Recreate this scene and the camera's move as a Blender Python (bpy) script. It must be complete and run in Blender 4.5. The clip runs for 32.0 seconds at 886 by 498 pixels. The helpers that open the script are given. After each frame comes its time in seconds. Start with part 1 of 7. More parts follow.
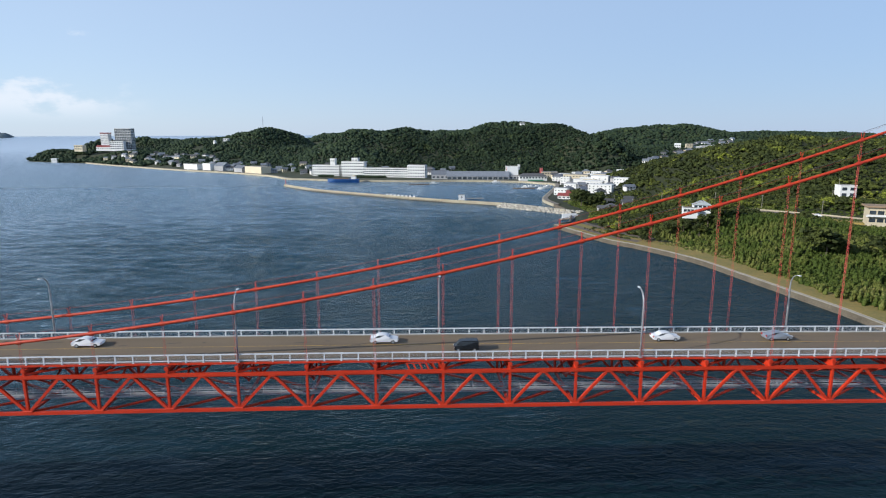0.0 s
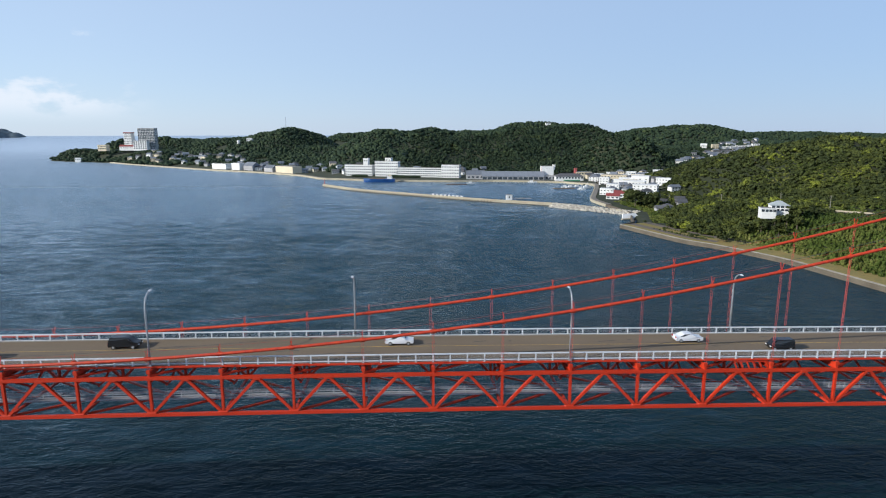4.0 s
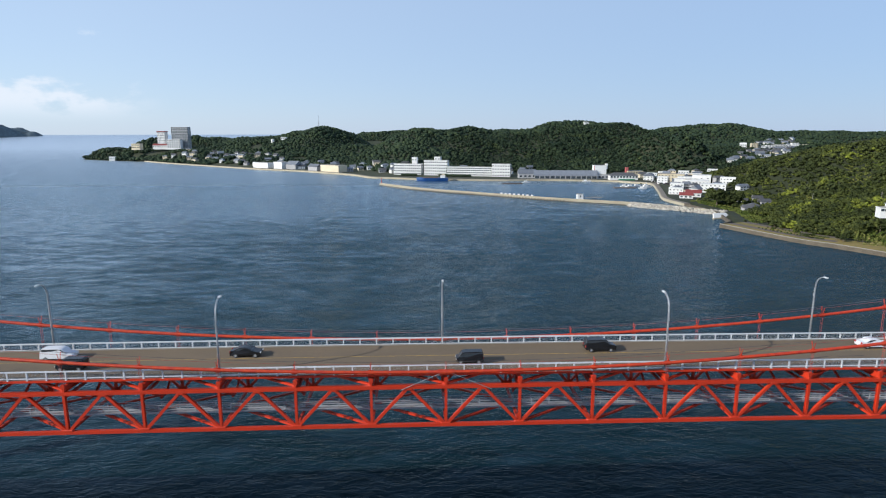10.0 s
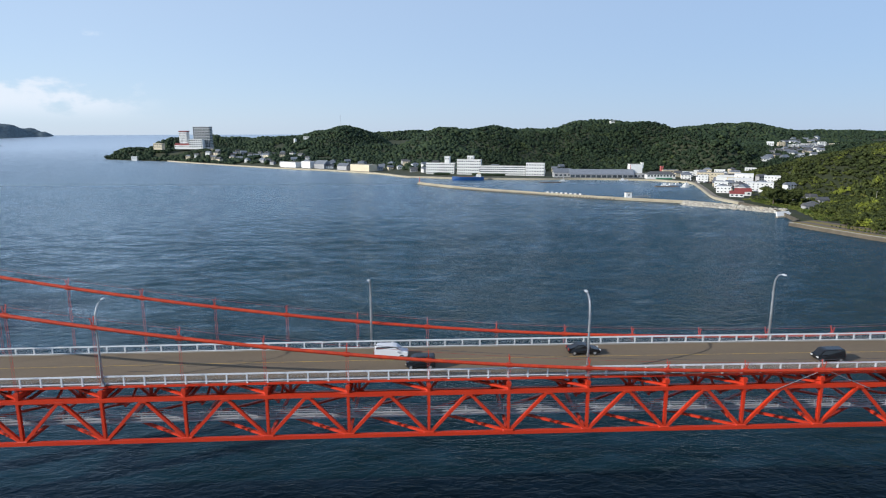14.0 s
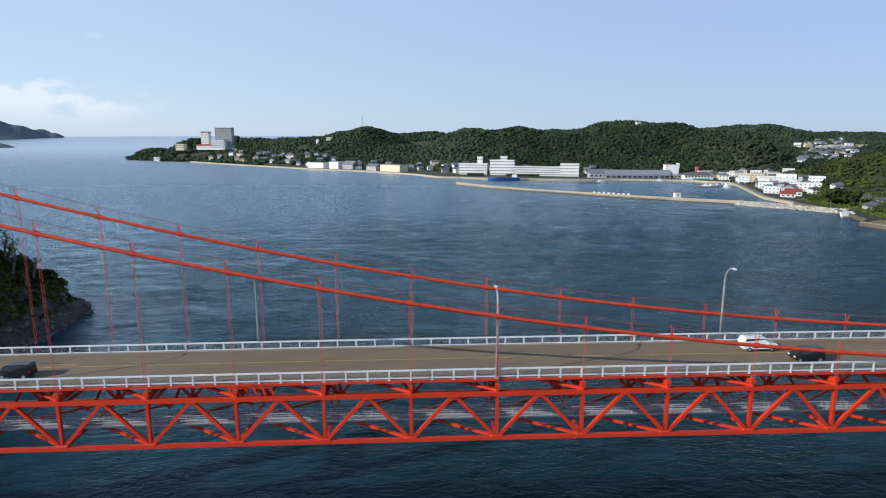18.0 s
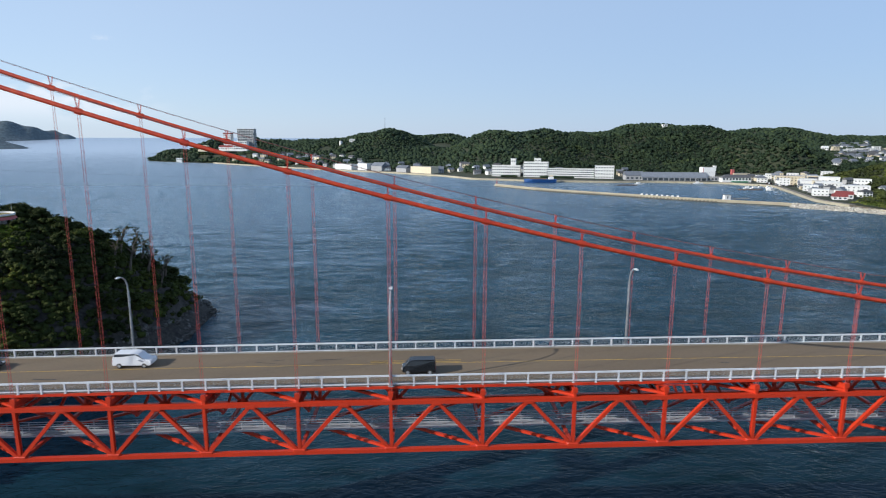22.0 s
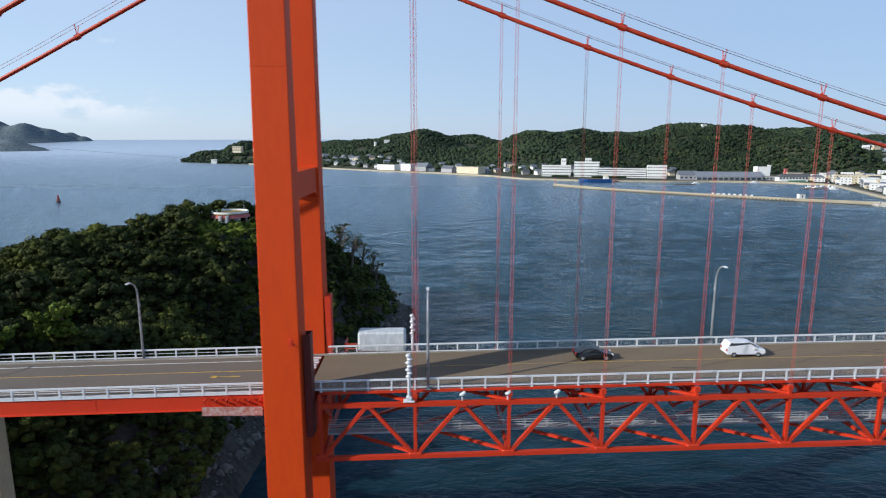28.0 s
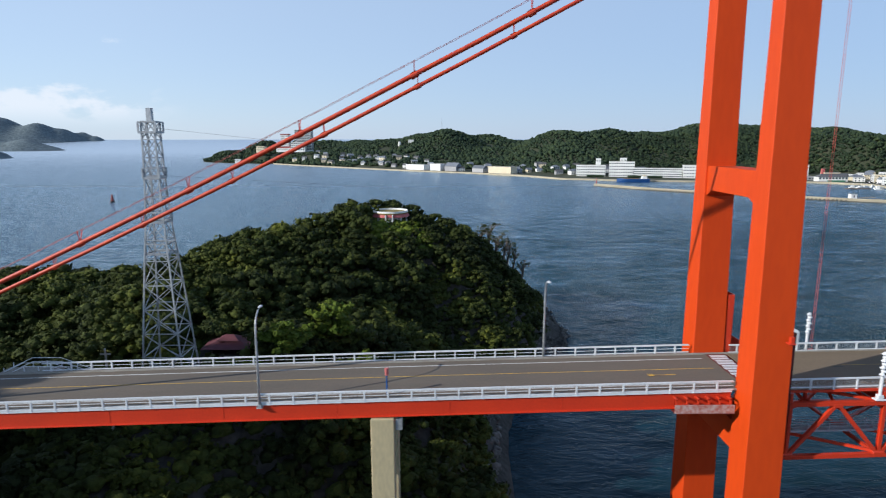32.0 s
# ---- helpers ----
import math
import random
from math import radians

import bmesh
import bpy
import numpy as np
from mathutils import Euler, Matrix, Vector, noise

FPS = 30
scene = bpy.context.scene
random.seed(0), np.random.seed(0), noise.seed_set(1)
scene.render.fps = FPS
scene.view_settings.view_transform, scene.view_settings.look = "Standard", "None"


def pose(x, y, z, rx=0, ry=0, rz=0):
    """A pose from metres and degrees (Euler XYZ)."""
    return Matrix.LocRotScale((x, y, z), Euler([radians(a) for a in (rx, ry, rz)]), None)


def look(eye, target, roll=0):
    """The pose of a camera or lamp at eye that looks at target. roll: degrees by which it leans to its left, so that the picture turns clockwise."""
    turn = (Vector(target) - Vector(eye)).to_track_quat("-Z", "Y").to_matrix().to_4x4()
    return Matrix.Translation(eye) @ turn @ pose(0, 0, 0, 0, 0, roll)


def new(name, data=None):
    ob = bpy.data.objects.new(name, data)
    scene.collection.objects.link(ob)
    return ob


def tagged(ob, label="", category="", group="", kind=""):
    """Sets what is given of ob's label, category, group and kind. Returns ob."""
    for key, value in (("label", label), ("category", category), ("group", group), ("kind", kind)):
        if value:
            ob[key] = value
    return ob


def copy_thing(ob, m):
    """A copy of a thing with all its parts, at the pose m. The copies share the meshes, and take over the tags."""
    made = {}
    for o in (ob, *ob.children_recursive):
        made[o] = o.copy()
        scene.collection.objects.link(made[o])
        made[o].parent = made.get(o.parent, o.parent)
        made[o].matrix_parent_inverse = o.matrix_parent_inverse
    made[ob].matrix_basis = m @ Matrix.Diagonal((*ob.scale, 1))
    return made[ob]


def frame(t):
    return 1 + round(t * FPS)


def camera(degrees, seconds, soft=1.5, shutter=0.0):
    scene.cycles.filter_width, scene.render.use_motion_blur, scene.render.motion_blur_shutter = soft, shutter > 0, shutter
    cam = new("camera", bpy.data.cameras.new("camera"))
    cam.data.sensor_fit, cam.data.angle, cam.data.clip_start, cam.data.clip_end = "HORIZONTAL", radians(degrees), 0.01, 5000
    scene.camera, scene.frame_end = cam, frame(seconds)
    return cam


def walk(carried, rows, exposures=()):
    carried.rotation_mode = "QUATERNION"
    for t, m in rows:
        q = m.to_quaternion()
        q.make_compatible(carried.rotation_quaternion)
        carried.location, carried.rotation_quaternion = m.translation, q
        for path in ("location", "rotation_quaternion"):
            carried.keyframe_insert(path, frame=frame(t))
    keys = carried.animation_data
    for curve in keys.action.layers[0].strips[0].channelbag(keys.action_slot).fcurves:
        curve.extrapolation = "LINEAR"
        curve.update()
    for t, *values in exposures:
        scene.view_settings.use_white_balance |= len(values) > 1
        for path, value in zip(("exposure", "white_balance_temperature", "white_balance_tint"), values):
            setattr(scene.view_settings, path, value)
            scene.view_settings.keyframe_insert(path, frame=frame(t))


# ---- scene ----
cam = camera(72.5, 32.0, soft=1.1, shutter=0.35)
PATH = [
    (0, (115.448, -84.384, 72.412), (115.554, -82.423, 72.031), -0.1),
    (3, (79.281, -82.625, 72.233), (79.38, -80.664, 71.853), -0.0),
    (6, (43.69, -80.3, 72.091), (43.782, -78.339, 71.709), -0.1),
    (9, (8.202, -77.16, 71.904), (8.287, -75.199, 71.521), 0.0),
    (13, (-38.96, -71.758, 70.705), (-38.885, -69.796, 70.322), -0.1),
    (17, (-86.517, -66.543, 67.938), (-86.451, -64.58, 67.558), 0.0),
    (19, (-110.326, -64.23, 67.012), (-110.264, -62.266, 66.64), 0.0),
    (21.5, (-140.168, -61.748, 65.769), (-140.112, -59.783, 65.401), 0.2),
    (24, (-170.016, -60.055, 64.65), (-169.966, -58.089, 64.284), 0.0),
    (27, (-206.179, -59.847, 64.032), (-206.135, -57.881, 63.666), 0.2),
    (28, (-218.253, -59.878, 63.993), (-218.213, -57.911, 63.629), 0.0),
    (30, (-242.84, -59.878, 63.716), (-242.804, -57.912, 63.352), -0.0),
    (31, (-255.257, -59.544, 63.766), (-255.224, -57.578, 63.402), 0.1),
    (32, (-267.555, -59.177, 63.841), (-267.526, -57.211, 63.477), 0.0),
]
walk(cam, [(t, look(e, a, r)) for t, e, a, r in PATH], exposures=[(0.0, 0.0, 6150, 10), (32.0, 0.0, 6150, 10)])

# ---------------------------------------------------------------- world, sun
SUN_AZ, SUN_EL = 201.5, 25.0
sx, sy, sz = (math.cos(radians(SUN_EL)) * math.cos(radians(SUN_AZ)), math.cos(radians(SUN_EL)) * math.sin(radians(SUN_AZ)), math.sin(radians(SUN_EL)))
world = bpy.data.worlds.new("world")
scene.world = world
world.use_nodes = True
wn = world.node_tree
sky = wn.nodes.new("ShaderNodeTexSky")
sky.sky_type, sky.sun_disc = "NISHITA", False
sky.sun_elevation, sky.sun_rotation = radians(SUN_EL), -math.atan2(sx, sy)
sky.altitude, sky.air_density, sky.dust_density, sky.ozone_density = 0, 1.0, 0.2, 4.0
# a hazy summer sky: pale blue veil over the clear one
veil = wn.nodes.new("ShaderNodeMix")
veil.data_type = "RGBA"
# thick towards the horizon, thin overhead
way = wn.nodes.new("ShaderNodeTexCoord")
high = wn.nodes.new("ShaderNodeSeparateXYZ")
wn.links.new(way.outputs["Generated"], high.inputs["Vector"])
fade = wn.nodes.new("ShaderNodeMapRange")
for key, value in (("From Min", 0.27), ("From Max", 0.8), ("To Min", 0.67), ("To Max", 0.1)):
    fade.inputs[key].default_value = value
wn.links.new(high.outputs["Z"], fade.inputs["Value"])
wn.links.new(fade.outputs["Result"], veil.inputs["Factor"])
# paler towards the sun's side, deeper blue away from it
side = wn.nodes.new("ShaderNodeMapRange")
side.inputs["From Min"].default_value, side.inputs["From Max"].default_value = -0.45, 0.6
wn.links.new(high.outputs["X"], side.inputs["Value"])
hue = wn.nodes.new("ShaderNodeMix")
hue.data_type = "RGBA"
hue.inputs["A"].default_value, hue.inputs["B"].default_value = (6.25, 7.6, 9.5, 1), (4.85, 6.55, 9.2, 1)
wn.links.new(side.outputs["Result"], hue.inputs["Factor"])
wn.links.new(hue.outputs["Result"], veil.inputs["B"])
wn.links.new(sky.outputs["Color"], veil.inputs["A"])
wn.nodes["Background"].inputs["Strength"].default_value = 0.1
# fair-weather cumulus: flat bases low over the open sea on the sunny side, lumpy tops


def sky_map(value, f0, f1, t0=0.0, t1=1.0, smooth=True):
    r = wn.nodes.new("ShaderNodeMapRange")
    r.interpolation_type = "SMOOTHSTEP" if smooth else "LINEAR"
    for k, x in zip(("From Min", "From Max", "To Min", "To Max"), (f0, f1, t0, t1)):
        r.inputs[k].default_value = x
    wn.links.new(value, r.inputs["Value"])
    return r.outputs["Result"]


def sky_math(op, a, c):
    n = wn.nodes.new("ShaderNodeMath")
    n.operation = op
    for i, x in enumerate((a, c)):
        if isinstance(x, float):
            n.inputs[i].default_value = x
        else:
            wn.links.new(x, n.inputs[i])
    return n.outputs[0]


puff_map = wn.nodes.new("ShaderNodeMapping")
puff_map.inputs["Scale"].default_value = (17, 17, 34)
wn.links.new(way.outputs["Generated"], puff_map.inputs["Vector"])
puff = wn.nodes.new("ShaderNodeTexNoise")
puff.inputs["Scale"].default_value, puff.inputs["Detail"].default_value, puff.inputs["Roughness"].default_value = 1.0, 7, 0.55
wn.links.new(puff_map.outputs["Vector"], puff.inputs["Vector"])
thin = sky_math("ADD", puff.outputs["Fac"], sky_map(high.outputs["Z"], 0.03, 0.085, 0.12, -0.3, False))
cloud = sky_math("MULTIPLY", sky_map(thin, 0.37, 0.57), sky_math("MULTIPLY", sky_map(high.outputs["Z"], 0.008, 0.045), sky_map(high.outputs["X"], -0.47, -0.36, 0.85, 0.0)))
bank = wn.nodes.new("ShaderNodeMix")
bank.data_type = "RGBA"
bank.inputs["B"].default_value = (8.6, 9.0, 9.5, 1)
wn.links.new(cloud, bank.inputs["Factor"])
wn.links.new(veil.outputs["Result"], bank.inputs["A"])
wn.links.new(bank.outputs["Result"], wn.nodes["Background"].inputs["Color"])
sun = new("sun", bpy.data.lights.new("sun", "SUN"))
sun.data.energy, sun.data.angle, sun.data.color = 4.8, radians(0.53), (1.0, 0.94, 0.84)
sun.matrix_basis = look((sx * 100, sy * 100, sz * 100), (0, 0, 0))

# ---------------------------------------------------------------- materials
def mat(name, colour, rough=0.6, metal=0.0, colour2=None, scale=1.0, scale2=None, bump=0.0, bump_scale=None, island=0.0, rand=0.0, spec=0.5, detail=5.0, stretch=(1, 1, 1), ramp=(0.35, 0.65)):
    m = bpy.data.materials.new(name)
    m.use_nodes = True
    nt = m.node_tree
    b = nt.nodes["Principled BSDF"]
    b.inputs["Roughness"].default_value, b.inputs["Metallic"].default_value = rough, metal
    b.inputs["Specular IOR Level"].default_value = spec
    b.inputs["Base Color"].default_value = (*colour, 1)
    if colour2 is None and not bump:
        return m
    tc = nt.nodes.new("ShaderNodeNewGeometry")
    mp = nt.nodes.new("ShaderNodeMapping")
    mp.inputs["Scale"].default_value = stretch
    nt.links.new(tc.outputs["Position"], mp.inputs["Vector"])
    if colour2 is not None:
        n = nt.nodes.new("ShaderNodeTexNoise")
        n.inputs["Scale"].default_value, n.inputs["Detail"].default_value = scale, detail
        nt.links.new(mp.outputs["Vector"], n.inputs["Vector"])
        fac = n.outputs["Fac"]
        if scale2:
            n2 = nt.nodes.new("ShaderNodeTexNoise")
            n2.inputs["Scale"].default_value, n2.inputs["Detail"].default_value = scale2, 4
            nt.links.new(mp.outputs["Vector"], n2.inputs["Vector"])
            ad = nt.nodes.new("ShaderNodeMath")
            ad.operation = "MULTIPLY_ADD"
            ad.inputs[1].default_value = 0.5
            nt.links.new(n2.outputs["Fac"], ad.inputs[0])
            ha = nt.nodes.new("ShaderNodeMath")
            ha.operation = "MULTIPLY"
            ha.inputs[1].default_value = 0.5
            nt.links.new(fac, ha.inputs[0])
            nt.links.new(ha.outputs[0], ad.inputs[2])
            fac = ad.outputs[0]
        mr = nt.nodes.new("ShaderNodeMapRange")
        mr.inputs["From Min"].default_value, mr.inputs["From Max"].default_value = ramp
        nt.links.new(fac, mr.inputs["Value"])
        mx = nt.nodes.new("ShaderNodeMix")
        mx.data_type = "RGBA"
        mx.inputs["A"].default_value, mx.inputs["B"].default_value = (*colour, 1), (*colour2, 1)
        nt.links.new(mr.outputs["Result"], mx.inputs["Factor"])
        out = mx.outputs["Result"]
        if island or rand:
            src = tc.outputs["Random Per Island"] if island else nt.nodes.new("ShaderNodeObjectInfo").outputs["Random"]
            hs = nt.nodes.new("ShaderNodeHueSaturation")
            vr = nt.nodes.new("ShaderNodeMapRange")
            amt = island or rand
            vr.inputs["To Min"].default_value, vr.inputs["To Max"].default_value = 1 - amt, 1 + amt
            nt.links.new(src, vr.inputs["Value"])
            nt.links.new(vr.outputs["Result"], hs.inputs["Value"])
            nt.links.new(out, hs.inputs["Color"])
            out = hs.outputs["Color"]
        nt.links.new(out, b.inputs["Base Color"])
    if bump:
        n3 = nt.nodes.new("ShaderNodeTexNoise")
        n3.inputs["Scale"].default_value, n3.inputs["Detail"].default_value = bump_scale or scale * 4, 6
        nt.links.new(mp.outputs["Vector"], n3.inputs["Vector"])
        bp = nt.nodes.new("ShaderNodeBump")
        bp.inputs["Strength"].default_value, bp.inputs["Distance"].default_value = 1.0, bump
        nt.links.new(n3.outputs["Fac"], bp.inputs["Height"])
        nt.links.new(bp.outputs["Normal"], b.inputs["Normal"])
    return m


def foliage(name, stops, bump=0.5, bump_scale=0.9, blotch=0.012, cell=0.14):
    """Leaves: each tree and each clump takes its own shade from the ramp, with stands of trees and small leaves on top."""
    m = bpy.data.materials.new(name)
    m.use_nodes = True
    nt = m.node_tree
    b = nt.nodes["Principled BSDF"]
    b.inputs["Roughness"].default_value = 0.65
    b.inputs["Specular IOR Level"].default_value = 0.1
    g = nt.nodes.new("ShaderNodeNewGeometry")
    stand = nt.nodes.new("ShaderNodeTexNoise")
    stand.inputs["Scale"].default_value, stand.inputs["Detail"].default_value = blotch, 3
    nt.links.new(g.outputs["Position"], stand.inputs["Vector"])
    leaf = nt.nodes.new("ShaderNodeTexNoise")
    leaf.inputs["Scale"].default_value, leaf.inputs["Detail"].default_value = bump_scale, 8
    leaf.inputs["Roughness"].default_value = 0.7
    nt.links.new(g.outputs["Position"], leaf.inputs["Vector"])
    crown = nt.nodes.new("ShaderNodeTexVoronoi")
    crown.inputs["Scale"].default_value = cell
    nt.links.new(g.outputs["Position"], crown.inputs["Vector"])
    sep = nt.nodes.new("ShaderNodeSeparateColor")
    nt.links.new(crown.outputs["Color"], sep.inputs["Color"])
    tw = nt.nodes.new("ShaderNodeMath")
    tw.operation = "MULTIPLY_ADD"
    tw.inputs[1].default_value = 0.2
    nt.links.new(g.outputs["Random Per Island"], tw.inputs[0])
    cr = nt.nodes.new("ShaderNodeMapRange")
    cr.inputs["To Min"].default_value, cr.inputs["To Max"].default_value = -0.02, 0.36
    nt.links.new(sep.outputs["Red"], cr.inputs["Value"])
    nt.links.new(cr.outputs["Result"], tw.inputs[2])
    a = nt.nodes.new("ShaderNodeMath")
    a.operation = "ADD"
    nt.links.new(tw.outputs[0], a.inputs[0])
    s = nt.nodes.new("ShaderNodeMapRange")
    s.inputs["From Min"].default_value, s.inputs["From Max"].default_value = 0.3, 0.7
    s.inputs["To Max"].default_value = 0.5
    nt.links.new(stand.outputs["Fac"], s.inputs["Value"])
    nt.links.new(s.outputs["Result"], a.inputs[1])
    r = nt.nodes.new("ShaderNodeValToRGB")
    el = r.color_ramp.elements
    el[0].position, el[0].color = stops[0][0], (*stops[0][1], 1)
    el[1].position, el[1].color = stops[-1][0], (*stops[-1][1], 1)
    for p, c in stops[1:-1]:
        el.new(p).color = (*c, 1)
    nt.links.new(a.outputs[0], r.inputs["Fac"])
    hs = nt.nodes.new("ShaderNodeHueSaturation")
    v = nt.nodes.new("ShaderNodeMapRange")
    v.inputs["From Min"].default_value, v.inputs["From Max"].default_value = 0.3, 0.7
    v.inputs["To Min"].default_value, v.inputs["To Max"].default_value = 0.55, 1.45
    nt.links.new(leaf.outputs["Fac"], v.inputs["Value"])
    nt.links.new(v.outputs["Result"], hs.inputs["Value"])
    nt.links.new(r.outputs["Color"], hs.inputs["Color"])
    nt.links.new(hs.outputs["Color"], b.inputs["Base Color"])
    bp = nt.nodes.new("ShaderNodeBump")
    bp.inputs["Distance"].default_value = bump
    nt.links.new(leaf.outputs["Fac"], bp.inputs["Height"])
    nt.links.new(bp.outputs["Normal"], b.inputs["Normal"])
    return m


def water_material():
    m = bpy.data.materials.new("sea_water")
    m.use_nodes = True
    nt = m.node_tree
    nt.nodes.remove(nt.nodes["Principled BSDF"])
    body, gloss, both, edge = (nt.nodes.new("ShaderNode" + k) for k in ("BsdfDiffuse", "BsdfAnisotropic", "MixShader", "Fresnel"))
    edge.inputs["IOR"].default_value = 1.33
    g = nt.nodes.new("ShaderNodeNewGeometry")

    def noise_at(scale, stretch, rot, detail=3.0, rough=0.55):
        mp = nt.nodes.new("ShaderNodeMapping")
        mp.inputs["Scale"].default_value, mp.inputs["Rotation"].default_value = stretch, (0, 0, radians(rot))
        nt.links.new(g.outputs["Position"], mp.inputs["Vector"])
        n = nt.nodes.new("ShaderNodeTexNoise")
        n.inputs["Scale"].default_value, n.inputs["Detail"].default_value, n.inputs["Roughness"].default_value = scale, detail, rough
        n.inputs["Distortion"].default_value = 0.4
        nt.links.new(mp.outputs["Vector"], n.inputs["Vector"])
        return n.outputs["Fac"]

    def mapped(v, f0, f1, t0, t1):
        r = nt.nodes.new("ShaderNodeMapRange")
        for k, x in zip(("From Min", "From Max", "To Min", "To Max"), (f0, f1, t0, t1)):
            r.inputs[k].default_value = x
        nt.links.new(v, r.inputs["Value"])
        return r.outputs["Result"]

    def math_node(op, a, c):
        n = nt.nodes.new("ShaderNodeMath")
        n.operation = op
        for i, x in enumerate((a, c)):
            if isinstance(x, float):
                n.inputs[i].default_value = x
            else:
                nt.links.new(x, n.inputs[i])
        return n.outputs[0]

    streak = noise_at(0.014, (0.4, 1.0, 1.0), 12, 7.0, 0.66)
    broad = noise_at(0.0032, (0.45, 1.0, 1.0), 14, 3.0, 0.5)
    where = nt.nodes.new("ShaderNodeVectorMath")
    where.operation = "DOT_PRODUCT"
    where.inputs[1].default_value = (-0.00035, 0.0006, 0)
    nt.links.new(g.outputs["Position"], where.inputs[0])
    brush = noise_at(0.055, (0.28, 1.0, 1.0), 10, 4.0, 0.65)
    # tidal streaks, biased by position to paint paler sky sheen up the strait
    dash = noise_at(0.17, (0.42, 1.0, 1.0), 7, 3.0, 0.6)
    mixed = math_node("ADD", math_node("ADD", math_node("MULTIPLY", streak, 0.32), math_node("ADD", math_node("MULTIPLY", broad, 0.1), math_node("ADD", math_node("MULTIPLY", brush, 0.28), math_node("MULTIPLY", dash, 0.3)))), mapped(where.outputs["Value"], -0.05, 0.4, -0.1, 0.3))
    slick = mapped(mixed, 0.41, 0.72, 0.0, 1.0)
    sep = nt.nodes.new("ShaderNodeSeparateXYZ")
    nt.links.new(g.outputs["Position"], sep.inputs["Vector"])
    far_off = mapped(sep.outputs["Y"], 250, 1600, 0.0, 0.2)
    # Y ramps put distant sheen and haze into the body colour and mirror tint
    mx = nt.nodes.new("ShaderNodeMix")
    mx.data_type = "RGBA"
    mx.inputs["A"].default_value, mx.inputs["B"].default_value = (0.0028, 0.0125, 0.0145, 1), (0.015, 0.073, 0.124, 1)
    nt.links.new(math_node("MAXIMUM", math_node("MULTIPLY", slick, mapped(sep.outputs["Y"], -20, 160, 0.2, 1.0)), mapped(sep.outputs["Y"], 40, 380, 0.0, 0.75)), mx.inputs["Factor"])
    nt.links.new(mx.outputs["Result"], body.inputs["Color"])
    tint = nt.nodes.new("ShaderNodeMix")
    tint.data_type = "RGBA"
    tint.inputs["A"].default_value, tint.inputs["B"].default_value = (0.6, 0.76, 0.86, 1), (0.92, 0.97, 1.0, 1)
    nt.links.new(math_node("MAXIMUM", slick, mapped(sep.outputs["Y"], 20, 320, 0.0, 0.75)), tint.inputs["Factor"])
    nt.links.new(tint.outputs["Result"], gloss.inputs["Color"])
    nt.links.new(math_node("ADD", mapped(slick, 0, 1, 0.06, 0.2), far_off), gloss.inputs["Roughness"])
    swell = noise_at(0.19, (0.5, 1.0, 1.0), -16, 3.0)
    chop = noise_at(0.42, (0.6, 1.0, 1.0), -8, 4.0, 0.6)
    fine = noise_at(1.3, (0.55, 1.0, 1.0), -14, 3.0, 0.6)
    h = math_node("ADD", math_node("ADD", math_node("MULTIPLY", swell, 1.5), math_node("MULTIPLY", chop, 1.15)), math_node("MULTIPLY", fine, 0.5))
    bp = nt.nodes.new("ShaderNodeBump")
    bp.inputs["Distance"].default_value = 1.0
    nt.links.new(math_node("MULTIPLY", mapped(slick, 0, 1, 1.0, 0.6), math_node("MULTIPLY", mapped(sep.outputs["Y"], 600, 2500, 1.5, 0.5), mapped(sep.outputs["Y"], -40, 260, 0.08, 1.0))), bp.inputs["Strength"])
    nt.links.new(h, bp.inputs["Height"])
    for node in (body, gloss, edge):
        nt.links.new(bp.outputs["Normal"], node.inputs["Normal"])
    # steep wavelets hide part of the reflection from a low eye; dash noise paints ripple glints, Y ramps dim the near
    # sea and pale the far
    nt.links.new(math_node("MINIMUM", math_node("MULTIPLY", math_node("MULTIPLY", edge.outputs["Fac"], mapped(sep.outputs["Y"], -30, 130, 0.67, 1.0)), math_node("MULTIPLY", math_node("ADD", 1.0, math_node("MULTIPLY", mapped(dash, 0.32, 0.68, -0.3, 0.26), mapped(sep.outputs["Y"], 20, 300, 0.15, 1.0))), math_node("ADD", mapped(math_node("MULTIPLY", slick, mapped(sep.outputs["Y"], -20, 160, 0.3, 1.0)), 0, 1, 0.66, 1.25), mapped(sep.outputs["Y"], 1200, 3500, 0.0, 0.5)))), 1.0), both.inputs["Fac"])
    nt.links.new(body.outputs["BSDF"], both.inputs[1])
    nt.links.new(gloss.outputs["BSDF"], both.inputs[2])
    nt.links.new(both.outputs["Shader"], nt.nodes["Material Output"].inputs["Surface"])
    return m


RED = mat("orange_red_bridge_paint", (0.62, 0.045, 0.012), 0.42, colour2=(0.52, 0.036, 0.012), scale=0.35, scale2=4.0, bump=0.004, bump_scale=6)
TOWER = mat("orange_tower_paint", (0.64, 0.062, 0.004), 0.6, spec=0.25, colour2=(0.56, 0.05, 0.004), scale=0.12, scale2=1.5, bump=0.004, bump_scale=5, stretch=(1, 1, 0.25))
CABLE = mat("orange_cable_paint", (0.6, 0.06, 0.012), 0.5, colour2=(0.45, 0.035, 0.015), scale=1.5, bump=0.01, bump_scale=12)
DARKRED = mat("dark_red_primer", (0.16, 0.022, 0.018), 0.6, colour2=(0.1, 0.02, 0.018), scale=1.2)
WHITE = mat("white_rail_paint", (0.74, 0.76, 0.78), 0.4, colour2=(0.6, 0.62, 0.64), scale=0.8, scale2=6.0)
GALV = mat("galvanised_steel", (0.5, 0.52, 0.54), 0.45, 0.55, colour2=(0.36, 0.38, 0.4), scale=2.0)
